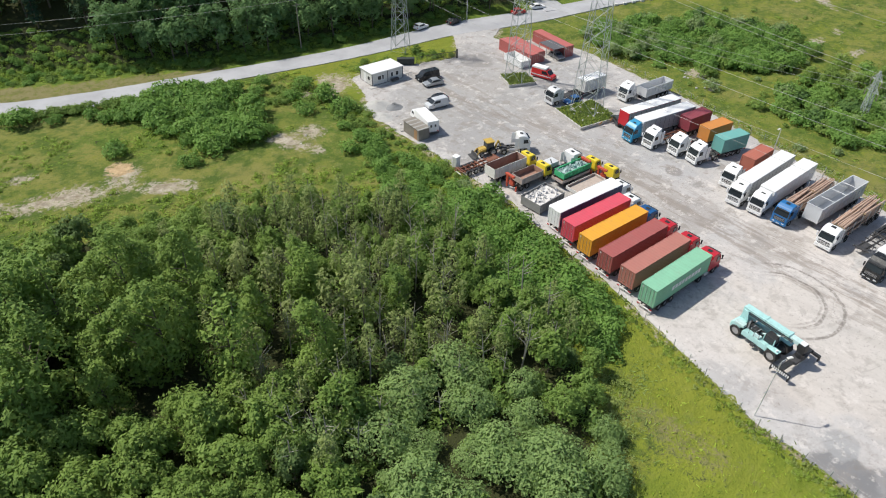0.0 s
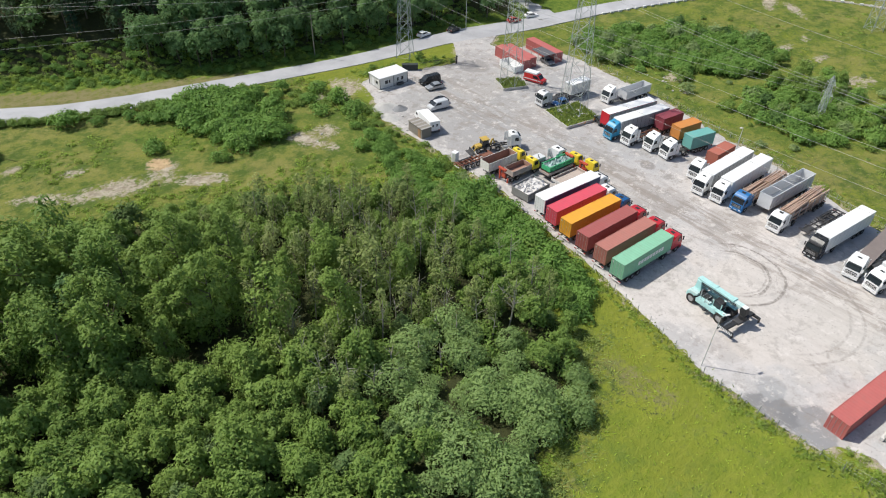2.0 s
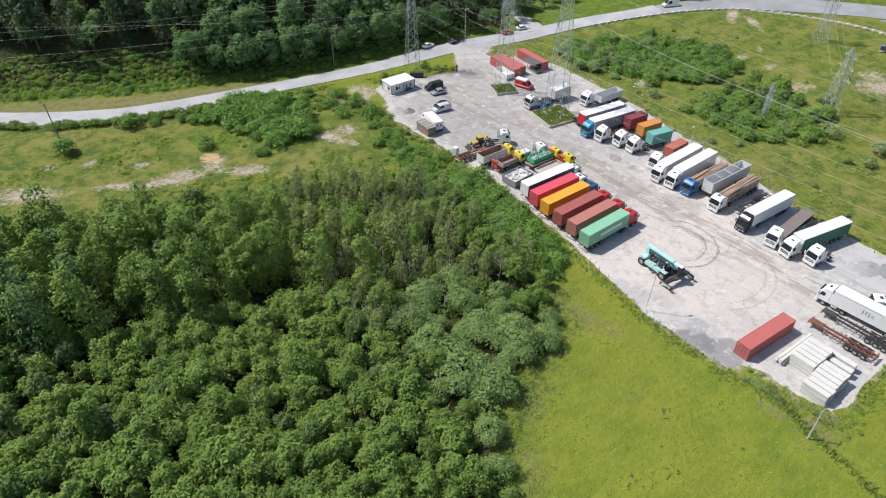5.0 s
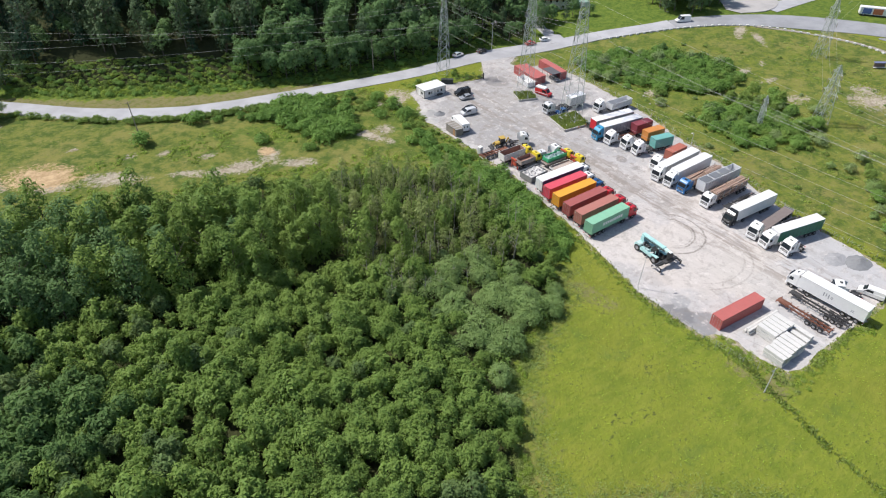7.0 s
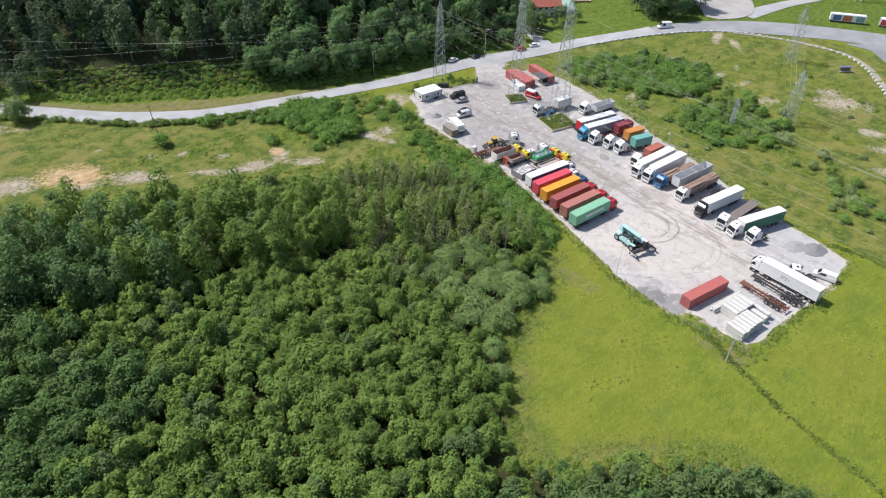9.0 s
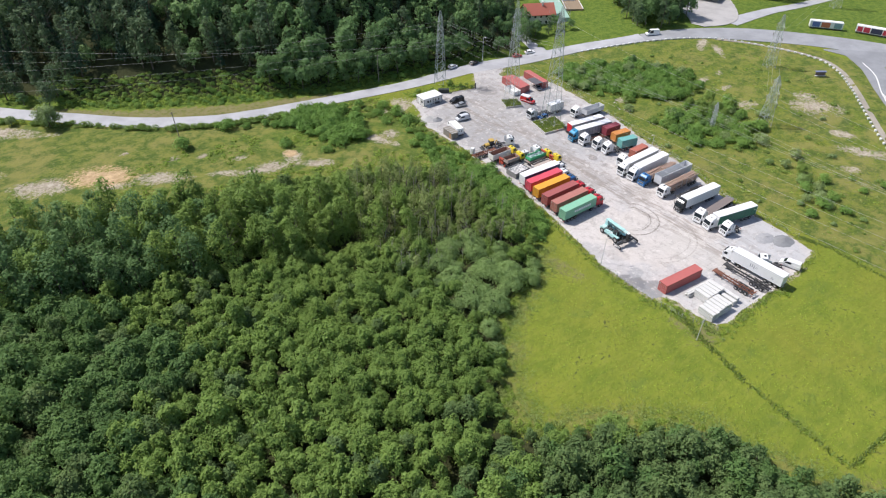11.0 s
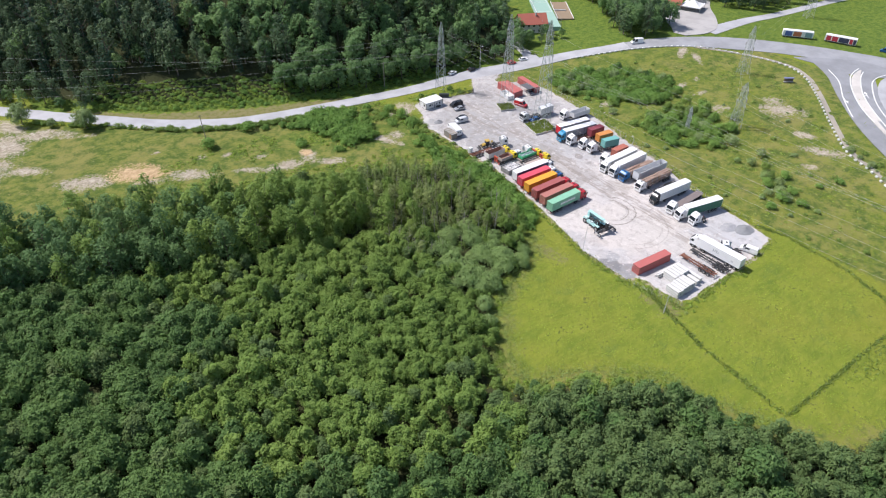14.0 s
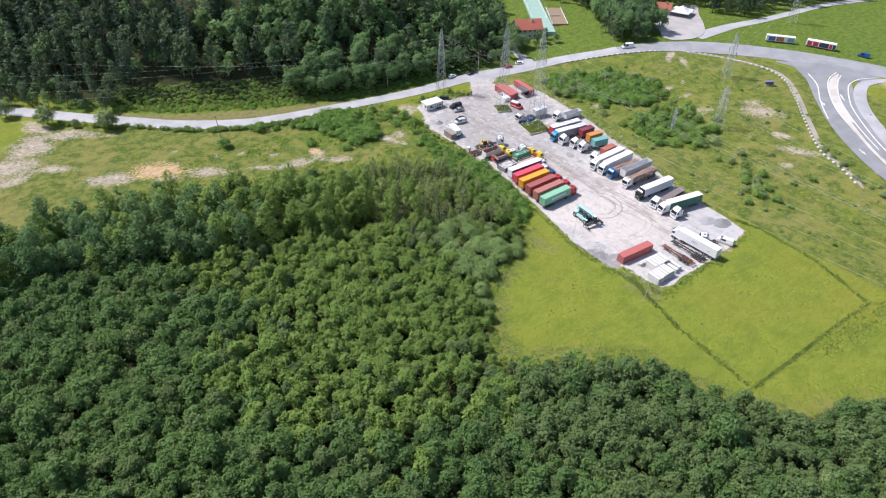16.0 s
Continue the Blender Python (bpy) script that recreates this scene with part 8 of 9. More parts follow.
def planter(poly, name, label, seed, high=0.62):
    """Kerbed bed with rough grass: each kerb stone its own part."""
    t = thing(name, label, "planting bed", "planting beds")
    bm = bmesh.new()
    vs = [bm.verts.new((x, y, high - 0.10)) for x, y in poly]
    lo = [bm.verts.new((x, y, -0.2)) for x, y in poly]
    bm.faces.new(vs)
    for k in range(len(poly)):
        bm.faces.new((vs[k], lo[k], lo[(k + 1) % len(poly)], vs[(k + 1) % len(poly)]))
    bmesh.ops.recalc_face_normals(bm, faces=bm.faces[:])
    part("bed", bm, GROUND, t, "grassy soil")
    me = None
    for (ax, ay), (bx, by) in zip(poly, poly[1:] + poly[:1]):
        n = max(1, round(math.hypot(bx - ax, by - ay) / 1.0))
        deg = math.degrees(math.atan2(by - ay, bx - ax))
        ln = math.hypot(bx - ax, by - ay) / n
        for k in range(n):
            if me is None:
                o = part("kerb_stone", box(0.02, 0.98, -0.14, 0.14, -0.05, high, 0.03), CONCRETE, t)
                me = o.data
            else:
                o = part("kerb_stone", me, None, t)
            o.matrix_basis = Matrix.LocRotScale((ax + (bx - ax) * k / n, ay + (by - ay) * k / n, 0), Euler((0, 0, radians(deg))), (ln, 1, 1))
    rng = np.random.default_rng(seed)
    xs, ys = np.array(poly).T
    x, y = rng.uniform(xs.min(), xs.max(), 2600), rng.uniform(ys.min(), ys.max(), 2600)
    k = inside(x, y, poly)
    blades(name + "_grass", [(a, b, high - 0.12, h, w) for a, b, h, w in zip(x[k], y[k], rng.uniform(0.15, 0.5, k.sum()), rng.uniform(0.15, 0.35, k.sum()))], "rough green grass in a kerbed bed", WEED_BLADE, seed + 1)
planter([(37.0, 65.4), (34.7, 60.0), (40.2, 57.8), (42.0, 62.6)], "tower_bed", "kerbed grass bed round a tower foot", 91)
planter([(34.0, 46.3), (31.9, 37.6), (40.6, 36.2), (43.2, 44.6)], "tower_bed", "kerbed weedy bed with stones round a tower foot", 93)
rng = random.Random(95)
for k in range(16):
    s = rng.uniform(0.25, 0.6)
    bm = bmesh.new()
    bmesh.ops.create_icosphere(bm, subdivisions=1, radius=s)
    for v in bm.verts:
        v.co *= rng.uniform(0.75, 1.2)
        v.co.z *= 0.7
    me = bpy.data.meshes.new("stone"); bm.to_mesh(me); bm.free(); me.materials.append(CONCRETE)
    o = new("stone", me); o.location = (rng.uniform(34.5, 40.5), rng.uniform(38.2, 44.5), 0.42)
    tagged(o, "pale boulder in the kerbed bed", "stone", "boulders in the bed")
for k, (x, y) in enumerate(((38.8, 36.0), (36.2, 36.3))):
    t = thing("road_sign", "small orange warning marker on the kerb", "sign", "warning markers", place(x, y, -80))
    put_box("post", t, STEEL, -0.03, 0.03, -0.03, 0.03, 0, 0.8)
    put_box("plate", t, M("orange_plate", (0.75, 0.33, 0.03), 0.5), -0.06, -0.03, -0.3, 0.3, 0.5, 1.0)

# ---------------------------------------------------------------- fences, lamps
def fence(name, pts, gap, h, label, mesh=True):
    t = thing(name, label, "fence", "")
    q = np.array(pts, float)
    seg = np.hypot(*np.diff(q, axis=0).T)
    cum = np.r_[0, np.cumsum(seg)]
    n = int(cum[-1] / gap)
    rng = random.Random(n)
    prev = None
    me = None
    for k in range(n + 1):
        d = cum[-1] * k / n
        x, y = np.interp(d, cum, q[:, 0]), np.interp(d, cum, q[:, 1])
        z = land1(x, y)
        if me is None:
            o = part("post", tube((0, 0, -0.1), (0, 0, h), 0.045, 6), STEEL, t); me = o.data
        else:
            o = part("post", me, None, t)
        o.matrix_basis = pose(x, y, z, rng.uniform(-4, 4), rng.uniform(-4, 4), 0)
        if prev:
            for f in (0.35, 0.65, 0.95):
                part("wire", tube((prev[0], prev[1], prev[2] + h * f), (x, y, z + h * f), 0.006, 3), STEEL, t)
        prev = (x, y, z)
fence("yard_fence", [(-2.8, -52.0), (-5.6, -45), (-6.4, -36), (-6.3, -27), (-5.9, -20), (-3.0, -8), (-0.8, 2.7)], 2.6, 1.5, "thin wire fence on steel posts along the yard edge")
fence("field_fence", [(45.0, -44), (45.4, -30), (47.4, -17.5), (51.9, -6), (56, 14), (61, 34), (64.2, 62)], 3.2, 1.2, "thin wire fence between the yard and the field")
def gate_fence():
    t = thing("gate_fence", "dark steel railing beside the yard gate", "fence", "")
    a, b = Vector((27, 82.4, 0)), Vector((36.6, 79.6, 0))
    me = None
    for k in range(34):
        p = a.lerp(b, k / 33)
        if me is None:
            o = part("bar", tube((0, 0, 0), (0, 0, 1.7), 0.03, 5), CHASSIS, t); me = o.data
        else:
            o = part("bar", me, None, t)
        o.location = p
    for z in (0.2, 1.6):
        part("rail", bar(a + Vector((0, 0, z)), b + Vector((0, 0, z)), 0.06), CHASSIS, t)
    put_box("gate_post", t, CHASSIS, 36.5, 36.8, 79.4, 79.7, 0, 2.1)
gate_fence()
db = thing("dark_container", "dark green low metal box behind the cabin", "box", "", place(23.4, 84.9, -36))
put_box("body", db, M("box_dark", (0.02, 0.03, 0.028), 0.6), 0, 3.9, -0.6, 0.6, 0, 1.4, 0.03)
put_box("lid", db, M("box_dark_lid", (0.03, 0.04, 0.036), 0.6), -0.05, 3.95, -0.65, 0.65, 1.4, 1.48)

PALE_STEEL = M("pale_steel", (0.58, 0.58, 0.57), 0.6, 0.1, var=0.15, dirt=0.2)
def lamp_post(x, y, h, lean=(0, 0), arm=0.9, turn=0, label="slender grey steel lamp post", head=True, wood=False, r=0.07):
    t = thing("lamp_post" if head else "utility_pole", label, "lamp" if head else "pole", "", pose(x, y, land1(x, y), lean[0], lean[1], turn))
    part("pole", tube((0, 0, -0.2), (0, 0, h), r * 1.3, 8, r * 0.8), PLANK if wood else PALE_STEEL, t)
    if head:
        part("arm", tube((0, 0, h - 0.05), (arm, 0, h + 0.2), 0.04, 6), STEEL, t)
        part("lamp_head", box(arm - 0.1, arm + 0.6, -0.16, 0.16, h + 0.15, h + 0.28, 0.04), OFFWHITE, t)
        part("crossbar", bar((-0.5, 0, h * 0.45), (0.5, 0, h * 0.45), 0.05), STEEL, t)
    else:
        part("cross_arm", bar((-0.9, 0, h - 0.4), (0.9, 0, h - 0.4), 0.09), PLANK if wood else STEEL, t)
    return t
lamp_post(-4.7, -19.6, 8.6, (0, 3), 0.7, -20, r=0.05)
lamp_post(-8.8, -50.9, 5.9, (0, 4), head=False, r=0.09, label="leaning pale grey pole at the yard corner")
lamp_post(51.5, 9.6, 5.4, (0, 0), 0.6, 180)
lamp_post(-66.5, 102.4, 12.0, (0, -3), head=False, wood=True, label="dark wooden utility pole in the field", r=0.13)
lamp_post(10.6, 105.4, 11.0, head=False, wood=True, label="wooden utility pole at the roadside", r=0.12)
lamp_post(55.5, 97.6, 10.0, (0, 0), 1.0, -90, label="grey street lamp post beside the road")

# ---------------------------------------------------------------- lattice towers and cables
LATTICE = M("lattice_steel", (0.40, 0.44, 0.42), 0.6, 0.1, var=0.15, dirt=0.2)
def lattice_tower(x, y, h, base, waist, arms, label, turn=0, w=0.075):
    """Four legs, zigzag bracing, and arms as (height, half width)."""
    t = thing("lattice_tower", label, "pylon", "power line towers", pose(x, y, land1(x, y), 0, 0, turn))
    def corner(k, z):
        f = z / h
        half = (base * (1 - f) + waist * f) / 2 if z < h * 0.9 else waist / 2 * (1 - (f - 0.9) * 7)
        return Vector((half * (1 if k in (0, 3) else -1), half * (1 if k < 2 else -1), z))
    for k in range(4):
        leg = bmesh.new()
        zs = [0, h * 0.3, h * 0.6, h * 0.9, h]
        for a, b in zip(zs[:-1], zs[1:]):
            bar(corner(k, a), corner(k, b), w * 1.35, bm=leg)
        part("leg", leg, LATTICE, t)
    for k in range(4):
        br = bmesh.new()
        z = 0.4
        while z < h * 0.93:
            half = (base * (1 - z / h) + waist * z / h)
            dz = max(1.0, half * 0.95)
            bar(corner(k, z), corner((k + 1) % 4, min(z + dz, h * 0.97)), w * 0.75, bm=br)
            bar(corner((k + 1) % 4, z), corner(k, min(z + dz, h * 0.97)), w * 0.75, bm=br)
            bar(corner(k, z), corner((k + 1) % 4, z), w * 0.6, bm=br)
            z += dz
        tagged(part("bracing", br, LATTICE, t), kind="stuff")
    for z, reach in arms:
        for s in (-1, 1):
            a = bmesh.new()
            tip = Vector((s * reach, 0, z))
            for q in (-0.5, 0.5):
                bar(Vector((s * waist * 0.5, q * waist, z)), tip, w * 0.8, bm=a)
                bar(Vector((s * waist * 0.45, q * waist, z + 1.1)), tip, w * 0.8, bm=a)
            for f in (0.3, 0.6):
                c = Vector((s * (waist * 0.5 + (reach - waist * 0.5) * f), 0, z))
                bar(c, c + Vector((0, 0, 1.1 * (1 - f))), w * 0.6, bm=a)
            arm = part("cross_arm", a, LATTICE, t)
            part("insulator", tube(tip, tip - Vector((0, 0, 1.3)), 0.09, 6), M("insulator_glass", (0.25, 0.22, 0.18), 0.3), arm)
    return t
T_A = (28.9, 91.0, 27.5)
lattice_tower(*T_A, 3.6, 1.1, ((17.5, 3.6), (21.0, 3.0), (24.2, 2.4)), "grey-green lattice power tower beside the road", 35)
lattice_tower(38.4, 61.6, 36.5, 4.0, 1.2, ((23.5, 4.4), (27.5, 3.6), (31.5, 3.0)), "tall lattice power tower in a kerbed bed", 20)
lattice_tower(38.8, 42.3, 39.5, 5.2, 1.3, ((26.0, 4.6), (30.5, 3.8), (35.0, 3.2)), "tall pale lattice power tower in a weedy bed", 20)
lattice_tower(93.6, -3.6, 17.5, 3.4, 1.1, ((9.5, 3.4), (12.4, 2.9), (15.2, 2.2)), "lattice power tower standing in the field", 60)
lattice_tower(132.8, 19.5, 20.0, 3.4, 1.1, ((12.5, 3.2), (16.0, 2.6)), "lattice power tower near the road bend", 60)
lattice_tower(77.4, 5.7, 10.5, 1.3, 0.5, ((6.5, 1.7), (8.8, 1.4)), "small lattice power tower in the thicket", 60)
lattice_tower(222, 40, 24.0, 3.6, 1.1, ((15.0, 3.2), (19.0, 2.6)), "distant lattice power tower in the green field", 60)

CABLE = M("power_cable", (0.45, 0.45, 0.42), 0.5, 0.2, var=0.1)
def cable(a, b, sag, r=0.021):
    cu = bpy.data.curves.new("power_cable", 'CURVE')
    cu.dimensions = '3D'
    cu.bevel_depth, cu.bevel_resolution = r, 0
    sp = cu.splines.new('POLY')
    n = 28
    sp.points.add(n)
    a, b = Vector(a), Vector(b)
    for k in range(n + 1):
        f = k / n
        p = a.lerp(b, f)
        sp.points[k].co = (p.x, p.y, p.z - 4 * sag * f * (1 - f), 1)
    cu.materials.append(CABLE)
    dg = new("power_cable", cu)
    tagged(dg, "thin sagging overhead power cable", "cable", "overhead cables")
for s, z, dx in ((-1, 16.2, 3.6), (1, 16.2, 3.6), (1, 22.9, 2.4), (-1, 22.9, 2.4)):
    x, y = T_A[0] + s * dx * 0.82, T_A[1] + s * dx * 0.57
    cable((x, y, z), (33 + s * 3.6, -165, z + 3), 5.0)
    cable((x, y, z), (-190 + s * 3, 190 + s * 3, z + 5), 7.0)
for s, z, z2, west in ((1, 22.2, 24, True), (-1, 26.2, 28, False), (1, 30.2, 31, False)):
    cable((38.4 + s * 4, 61.6, z + 1), (38.8 + s * 4, 42.3, z + 3), 0.4)
    cable((38.8 + s * 4, 42.3, z + 3), (62 + s * 5, -170, z2), 8.0)
    if west:
        cable((38.4 + s * 4, 61.6, z + 1), (-200, 215 + s * 4, z2 + 12), 8.0)
for s, z in ((1, 8.2), (-1, 11.1), (1, 13.9)):
    cable((93.6 + s * 1.6, -3.6 + s * 2.6, z + 1.0), (75 + s * 2, -175, z + 6), 4.0)
    cable((93.6 + s * 1.6, -3.6 + s * 2.6, z + 1.0), (132.8 + s * 1.5, 19.5 + s * 2.4, z + 6), 0.7)
    cable((132.8 + s * 1.5, 19.5 + s * 2.4, z + 6), (222 + s * 1.6, 40 + s * 2.8, z + 11), 2.0)
for s, z in ((1, 6.0), (-1, 8.2)):
    cable((77.4 + s, 5.7 + s, z), (60 + s, -172, z + 9), 3.0)
    cable((77.4 + s, 5.7 + s, z), (45 + s, 110, z + 8), 2.0)

# ---------------------------------------------------------------- beyond the road
TILE = M("red_roof_tiles", (0.40, 0.12, 0.08), 0.8, var=0.2, scale=1.0, dirt=0.15, bump=0.4)
RENDERW = M("house_render", (0.62, 0.60, 0.55), 0.9, var=0.08, dirt=0.15)
def house(m, L, Wd, eave, ridge, label, category="house", roof_mat=None):
    t = thing("house", label, category, "", m)
    w = put_box("wall", t, RENDERW, 0, L, 0, Wd, -1, eave)
    o = 0.6
    rf = bmesh.new()
    pts = [(-o, -o, eave - 0.25), (L + o, -o, eave - 0.25), (L + o, Wd / 2, ridge), (-o, Wd / 2, ridge), (L + o, Wd + o, eave - 0.25), (-o, Wd + o, eave - 0.25)]
    up = [rf.verts.new(p) for p in pts]
    dn = [rf.verts.new((p[0], p[1], p[2] - 0.22)) for p in pts]
    for q in ((0, 1, 2, 3), (3, 2, 4, 5)):
        rf.faces.new([up[k] for k in q])
        rf.faces.new([dn[k] for k in reversed(q)])
    for a, b in ((0, 1), (1, 2), (2, 4), (4, 5), (5, 3), (3, 0)):
        rf.faces.new((up[a], dn[a], dn[b], up[b]))
    bmesh.ops.recalc_face_normals(rf, faces=rf.faces[:])
    r = part("roof", rf, roof_mat or TILE, t, "red tiled gable roof")
    part("chimney", box(L * 0.6, L * 0.6 + 0.6, Wd * 0.35, Wd * 0.35 + 0.6, eave, ridge + 0.7), RENDERW, r)
    gb = bmesh.new()
    for x in (0.0, L):
        gb.faces.new([gb.verts.new(v) for v in ((x, 0, eave), (x, Wd, eave), (x, Wd / 2, ridge - 0.2))])
    part("gable", gb, RENDERW, t)
    for k in range(int(L / 2.6)):
        for z in (0.9, 3.4):
            if z + 1.3 < eave:
                wd = put_box("window", t, WHITE, 1.0 + k * 2.6, 2.1 + k * 2.6, -0.06, 0, z, z + 1.3)
                part("pane", box(1.08 + k * 2.6, 2.02 + k * 2.6, -0.08, -0.06, z + 0.08, z + 1.22), GLASS, wd)
    d = put_box("door", t, PLANK, -0.06, 0, Wd * 0.4, Wd * 0.4 + 1.0, 0, 2.1)
    return t
house(pose(95, 114.5, land1(97, 114), 0, 0, -28), 13, 9, 5.0, 8.6, "house with a red tiled roof among trees")
house(pose(176, 92, land1(178, 90), 0, 0, -60), 7, 6, 2.8, 5.6, "small dark house with a red roof")
def tent(m):
    t = thing("party_tent", "white peaked marquee tent on posts", "tent", "", m)
    bm = bmesh.new()
    n = 9
    S = 5.0
    g = [[None] * n for _ in range(n)]
    for i in range(n):
        for j in range(n):
            x, y = -S + 2 * S * i / (n - 1), -S + 2 * S * j / (n - 1)
            f = max(abs(x), abs(y)) / S
            g[i][j] = bm.verts.new((x, y, 2.6 + 2.6 * (1 - f) ** 1.7))
    for i in range(n - 1):
        for j in range(n - 1):
            bm.faces.new((g[i][j], g[i + 1][j], g[i + 1][j + 1], g[i][j + 1]))
    part("canopy", bm, WHITE, t)
    for x in (-S, S):
        for y in (-S, S):
            part("post", tube((x * 0.98, y * 0.98, -0.2), (x * 0.98, y * 0.98, 2.62), 0.08, 6), STEEL, t)
        put_box("valance", t, WHITE, x - 0.03, x + 0.03, -S, S, 2.2, 2.6)
tent(pose(185.5, 82.5, land1(186, 82), 0, 0, 20))
COURT = M("court_green", (0.30, 0.46, 0.38), 0.7, var=0.15, scale=0.5, dirt=0.3)
def court():
    t = thing("sports_court", "pale green sports court with white lines", "sports court", "", pose(112, 112, 4.65, 0, 0, 55))
    put_box("surface", t, COURT, -6, 50, -4.6, 4.8, -4.2, 0.02)
    for x0, x1, y0, y1 in ((16, 46, -4.0, -3.8), (16, 46, 3.8, 4.0), (16, 16.2, -3.8, 3.8), (45.8, 46, -3.8, 3.8), (31, 31.2, -3.8, 3.8)):
        put_box("line", t, LINE, x0, x1, y0, y1, 0.021, 0.035)
    for x in (-6, 8, 22, 36, 50):
        for y in (-4.6, 4.8):
            part("fence_post", tube((x, y, -2), (x, y, 3.2), 0.06, 5), STEEL, t)
    for y in (-4.6, 4.8):
        for z in (1.0, 3.1):
            part("fence_rail", bar((-6, y, z), (50, y, z), 0.05), STEEL, t)
court()
pit = thing("sand_court", "brown sand court with a pale board frame", "sand court", "", pose(125, 114.5, 4.6, 0, 0, 53))
put_box("surface", pit, M("court_sand", (0.27, 0.20, 0.13), 0.95, var=0.2), -4, 22, -4, 4, -3.2, 0.0)
for y in (-4, 4):
    put_box("board", pit, OFFWHITE, -4, 22, y - 0.15, y + 0.15, -0.1, 0.3)
put_box("net", pit, OFFWHITE, 8, 8.4, -2, 4, 0.0, 0.6)

def coach(m, label, base, panels, dark):
    t = thing("exhibition_trailer", label, "trailer", "long vehicles by the road", m)
    put_box("body", t, base, 0, 13.2, -1.25, 1.25, 0.7, 3.3, 0.08)
    put_box("roof", t, ROOFW, 0.1, 13.1, -1.15, 1.15, 3.3, 3.42, 0.04)
    for k, (x0, x1, mat) in enumerate(panels):
        put_box("side_panel", t, mat, x0, x1, -1.275, -1.25, 0.9, 3.0)
    put_box("skirt", t, dark, 0.2, 13.0, -1.2, 1.2, 0.35, 0.72)
    for x in (1.6, 9.8, 11.1):
        for s in (-1, 1):
            wheel(t, x, s * 1.05, 0.48, 0.35)
    return t
ORANGE_P, RED_P, TEAL_P, NAVY_P = M("panel_orange", (0.55, 0.17, 0.08), 0.5), M("panel_red", (0.48, 0.03, 0.06), 0.5), M("panel_teal", (0.25, 0.38, 0.40), 0.5), M("panel_navy", (0.03, 0.035, 0.08), 0.5)
coach(pose(186.9, 33.6, land1(192, 27) + 0.02, 0, 0, -55), "long white and orange painted trailer by the road", WHITE, ((1.0, 4.0, M("panel_blue", (0.10, 0.16, 0.42), 0.5)), (4.6, 8.0, ORANGE_P), (9.6, 12.6, TEAL_P)), CHASSIS)
coach(pose(197.2, 18.4, land1(199, 12) + 0.02, 0, 0, -70), "long red and dark painted trailer by the road", WHITE, ((0.6, 2.6, RED_P), (3.0, 5.4, RED_P), (5.8, 10.0, NAVY_P), (10.3, 11.6, RED_P), (11.8, 13.0, NAVY_P)), CHASSIS)
saloon(pose(204.5, -3.5, land1(206, -6) + 0.02, 0, 0, -75), PAINT["blue"], "dark blue van near the road junction", "van", "van", 5.0, 1.9, 2.1)

saloon(pose(123.3, 70.6, land1(123.3, 70.6) + 0.02, 0, 0, -27), WHITE, "white high-roofed delivery van on the road", "van", "van", 5.6, 2.0, 2.5, group="")

hut = thing("notice_board", "low dark information board on posts in the field", "sign", "", pose(139.6, 3.0, land1(139.6, 3), 0, 0, -36))
put_box("roof", hut, M("board_blue", (0.16, 0.18, 0.30), 0.6), -2.0, 2.0, -0.9, 0.5, 1.9, 2.05, 0.03)
put_box("board", hut, M("board_brown", (0.20, 0.14, 0.12), 0.7), -1.8, 1.8, -0.2, -0.1, 0.5, 1.9)
put_box("shelf", hut, OFFWHITE, -2.0, 2.0, -0.8, -0.2, 0.35, 0.5)
for x in (-1.8, 1.8):
    put_box("post", hut, PLANK, x - 0.07, x + 0.07, -0.2, -0.06, -0.1, 1.95)

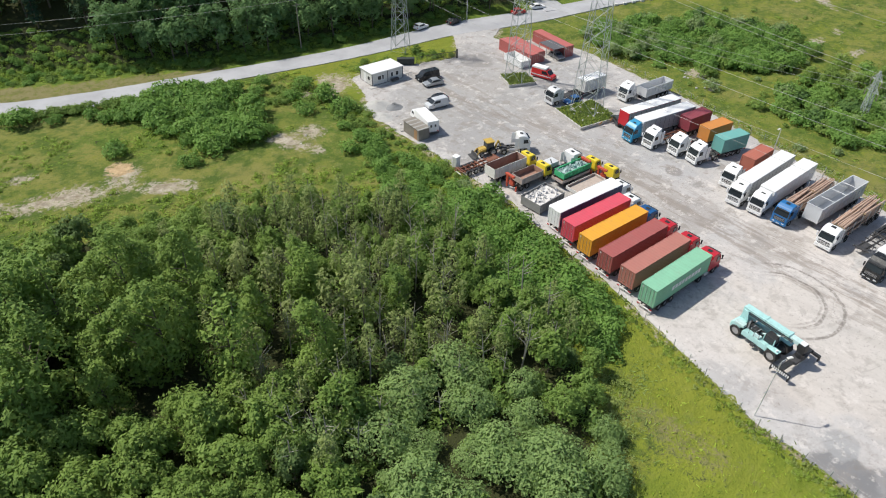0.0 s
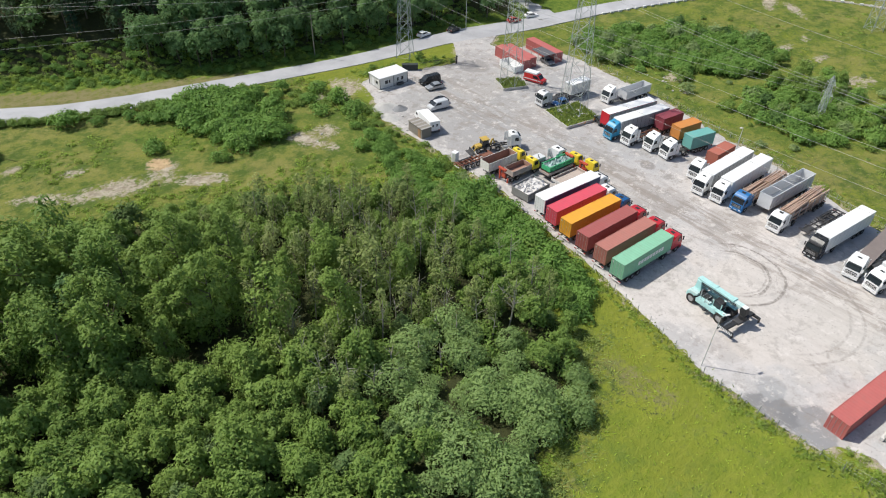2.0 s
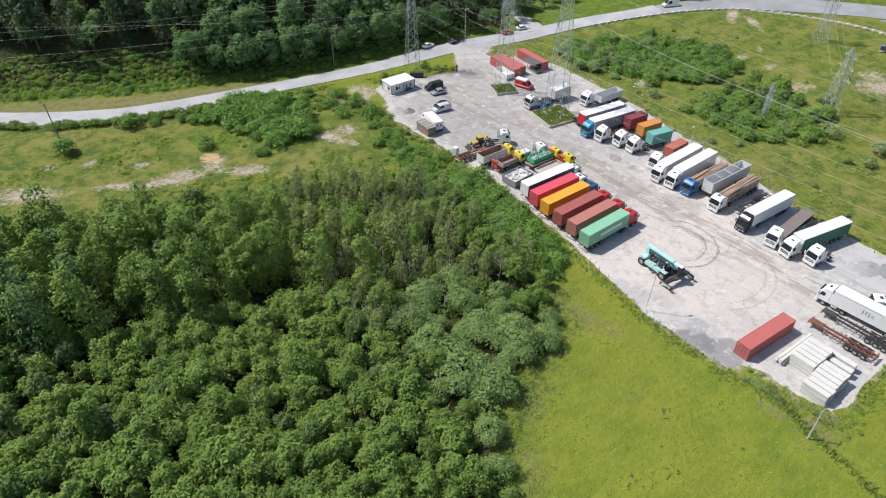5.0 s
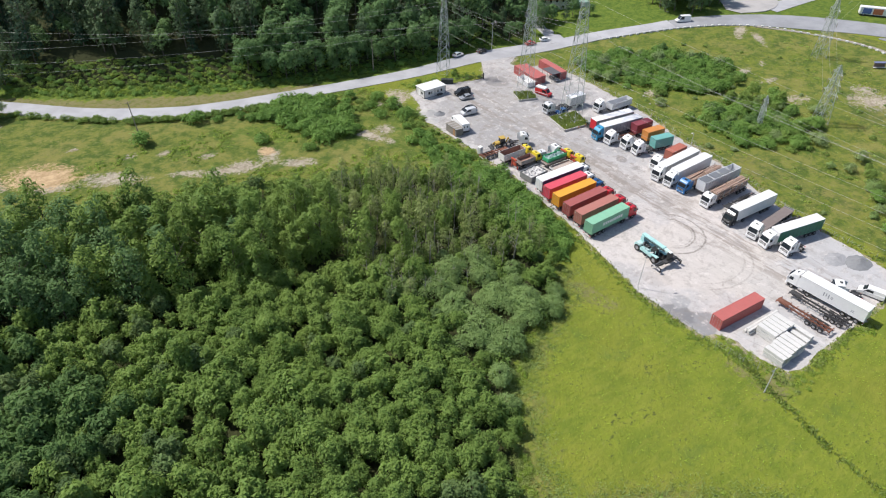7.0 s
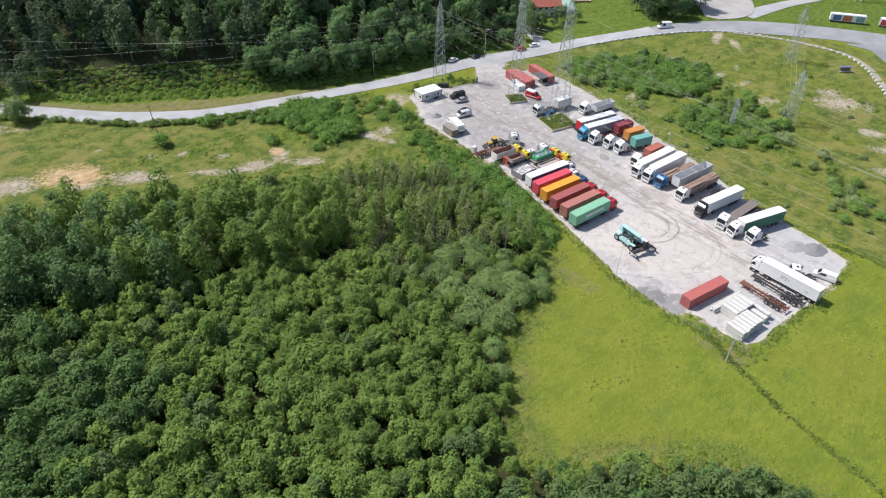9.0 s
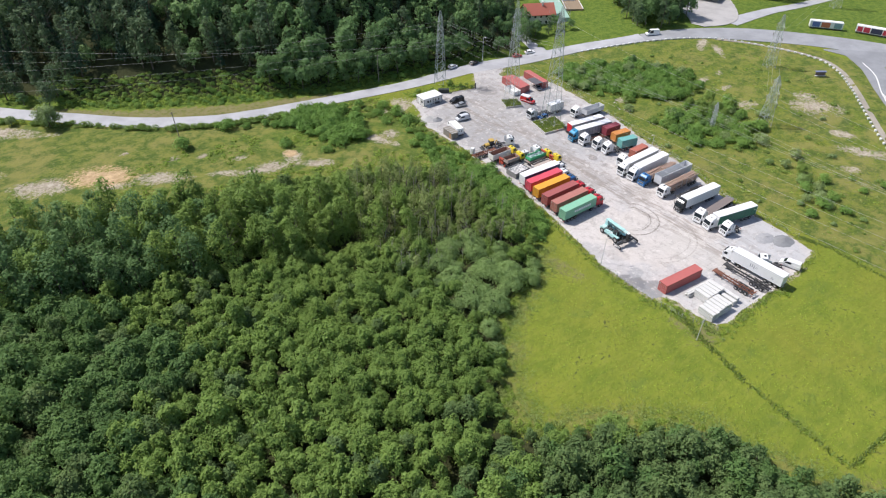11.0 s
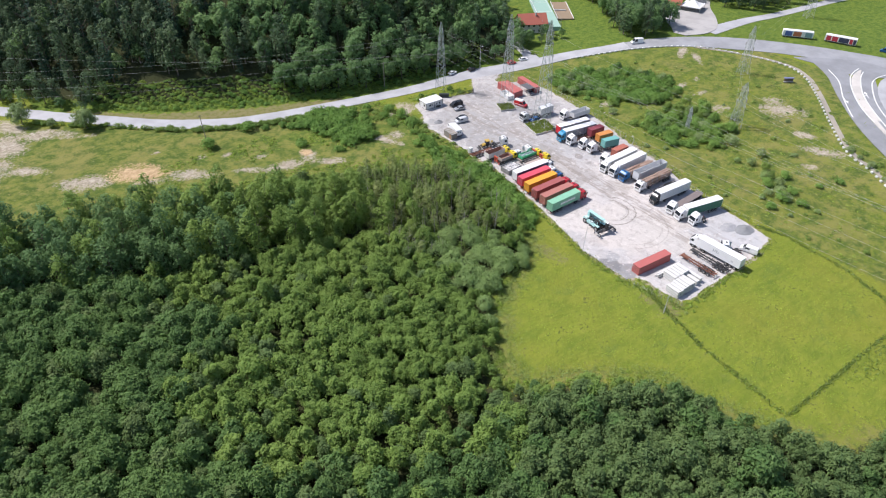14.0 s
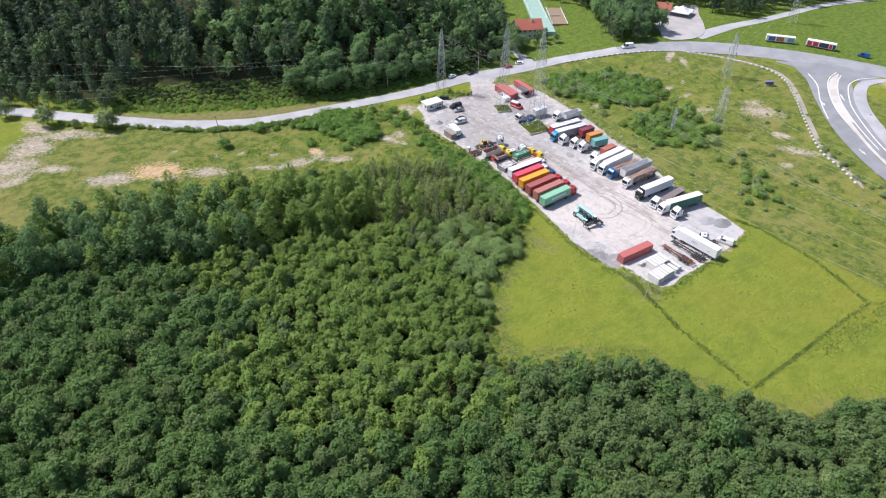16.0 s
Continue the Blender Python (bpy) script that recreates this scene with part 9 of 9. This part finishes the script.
def barrier_blocks():
    q = smooth_line(BARRIER, 12)
    d = np.r_[0, np.cumsum(np.hypot(*np.diff(q, axis=0).T))]
    me = None
    n = int(d[-1] / 2.6)
    for k in range(n):
        x, y = np.interp(k * 2.6, d, q[:, 0]), np.interp(k * 2.6, d, q[:, 1])
        x2, y2 = np.interp(k * 2.6 + 1, d, q[:, 0]), np.interp(k * 2.6 + 1, d, q[:, 1])
        if me is None:
            bm = prism([(0, 0), (0, 0.48), (0.1, 0.55), (0.9, 0.55), (1.0, 0.48), (1.0, 0)], -0.26, 0.26, 0.04)
            me = bpy.data.meshes.new("barrier_block"); bm.to_mesh(me); bm.free(); me.materials.append(M("block_concrete", (0.68, 0.68, 0.65), 0.9, var=0.25, dirt=0.4))
        o = new("barrier_block", me)
        o.matrix_basis = pose(x, y, land1(x, y) - 0.03, 0, 0, math.degrees(math.atan2(y2 - y, x2 - x)))
        tagged(o, "pale weathered concrete barrier block in a curved row", "barrier", "barrier blocks along the path")
barrier_blocks()
def arrow(x, y, deg, turn_arm=False):
    t = thing("road_arrow", "white painted lane arrow on dark asphalt", "road marking", "lane arrows", pose(x, y, land1(x, y) + 0.045, 0, 0, deg))
    me = mesh_of("arrow", [(0, -0.18, 0), (4, -0.18, 0), (4, 0.18, 0), (0, 0.18, 0), (4, -0.7, 0), (6.2, 0, 0), (4, 0.7, 0), (0, -0.18, 0.01), (4, -0.18, 0.01), (4, 0.18, 0.01), (0, 0.18, 0.01), (4, -0.7, 0.01), (6.2, 0, 0.01), (4, 0.7, 0.01)],
                 [(7, 8, 9, 10), (11, 12, 13), (0, 1, 8, 7), (3, 10, 9, 2), (4, 5, 12, 11), (5, 6, 13, 12)], LINE)
    part("shaft", me, None, t)
    if turn_arm:
        part("side_arm", box(2.0, 2.4, 0.0, 1.8, 0.0, 0.012), LINE, t)
arrow(144, -17.5, -133); arrow(151, -24.5, 42, True); arrow(118, -46, -122); arrow(128, -48, 50, True)
rng = random.Random(101)
for k in range(26):
    x, y = rng.choice(((-12.5, 67.5), (70, 41), (66.5, 33), (9, 64), (2, 33), (-2.2, -9), (5, 60), (130, 79), (3, 27)))
    x, y, s = x + rng.gauss(0, 1.2), y + rng.gauss(0, 1.4), rng.uniform(0.12, 0.38)
    bm = bmesh.new()
    bmesh.ops.create_icosphere(bm, subdivisions=1, radius=s)
    for v in bm.verts:
        v.co *= rng.uniform(0.7, 1.25)
        v.co.z *= 0.65
    me = bpy.data.meshes.new("stone"); bm.to_mesh(me); bm.free(); me.materials.append(CONCRETE)
    o = new("stone", me); o.location = (x, y, land1(x, y) + s * 0.2)
    tagged(o, "pale rough stone lying on the ground", "stone", "scattered stones")
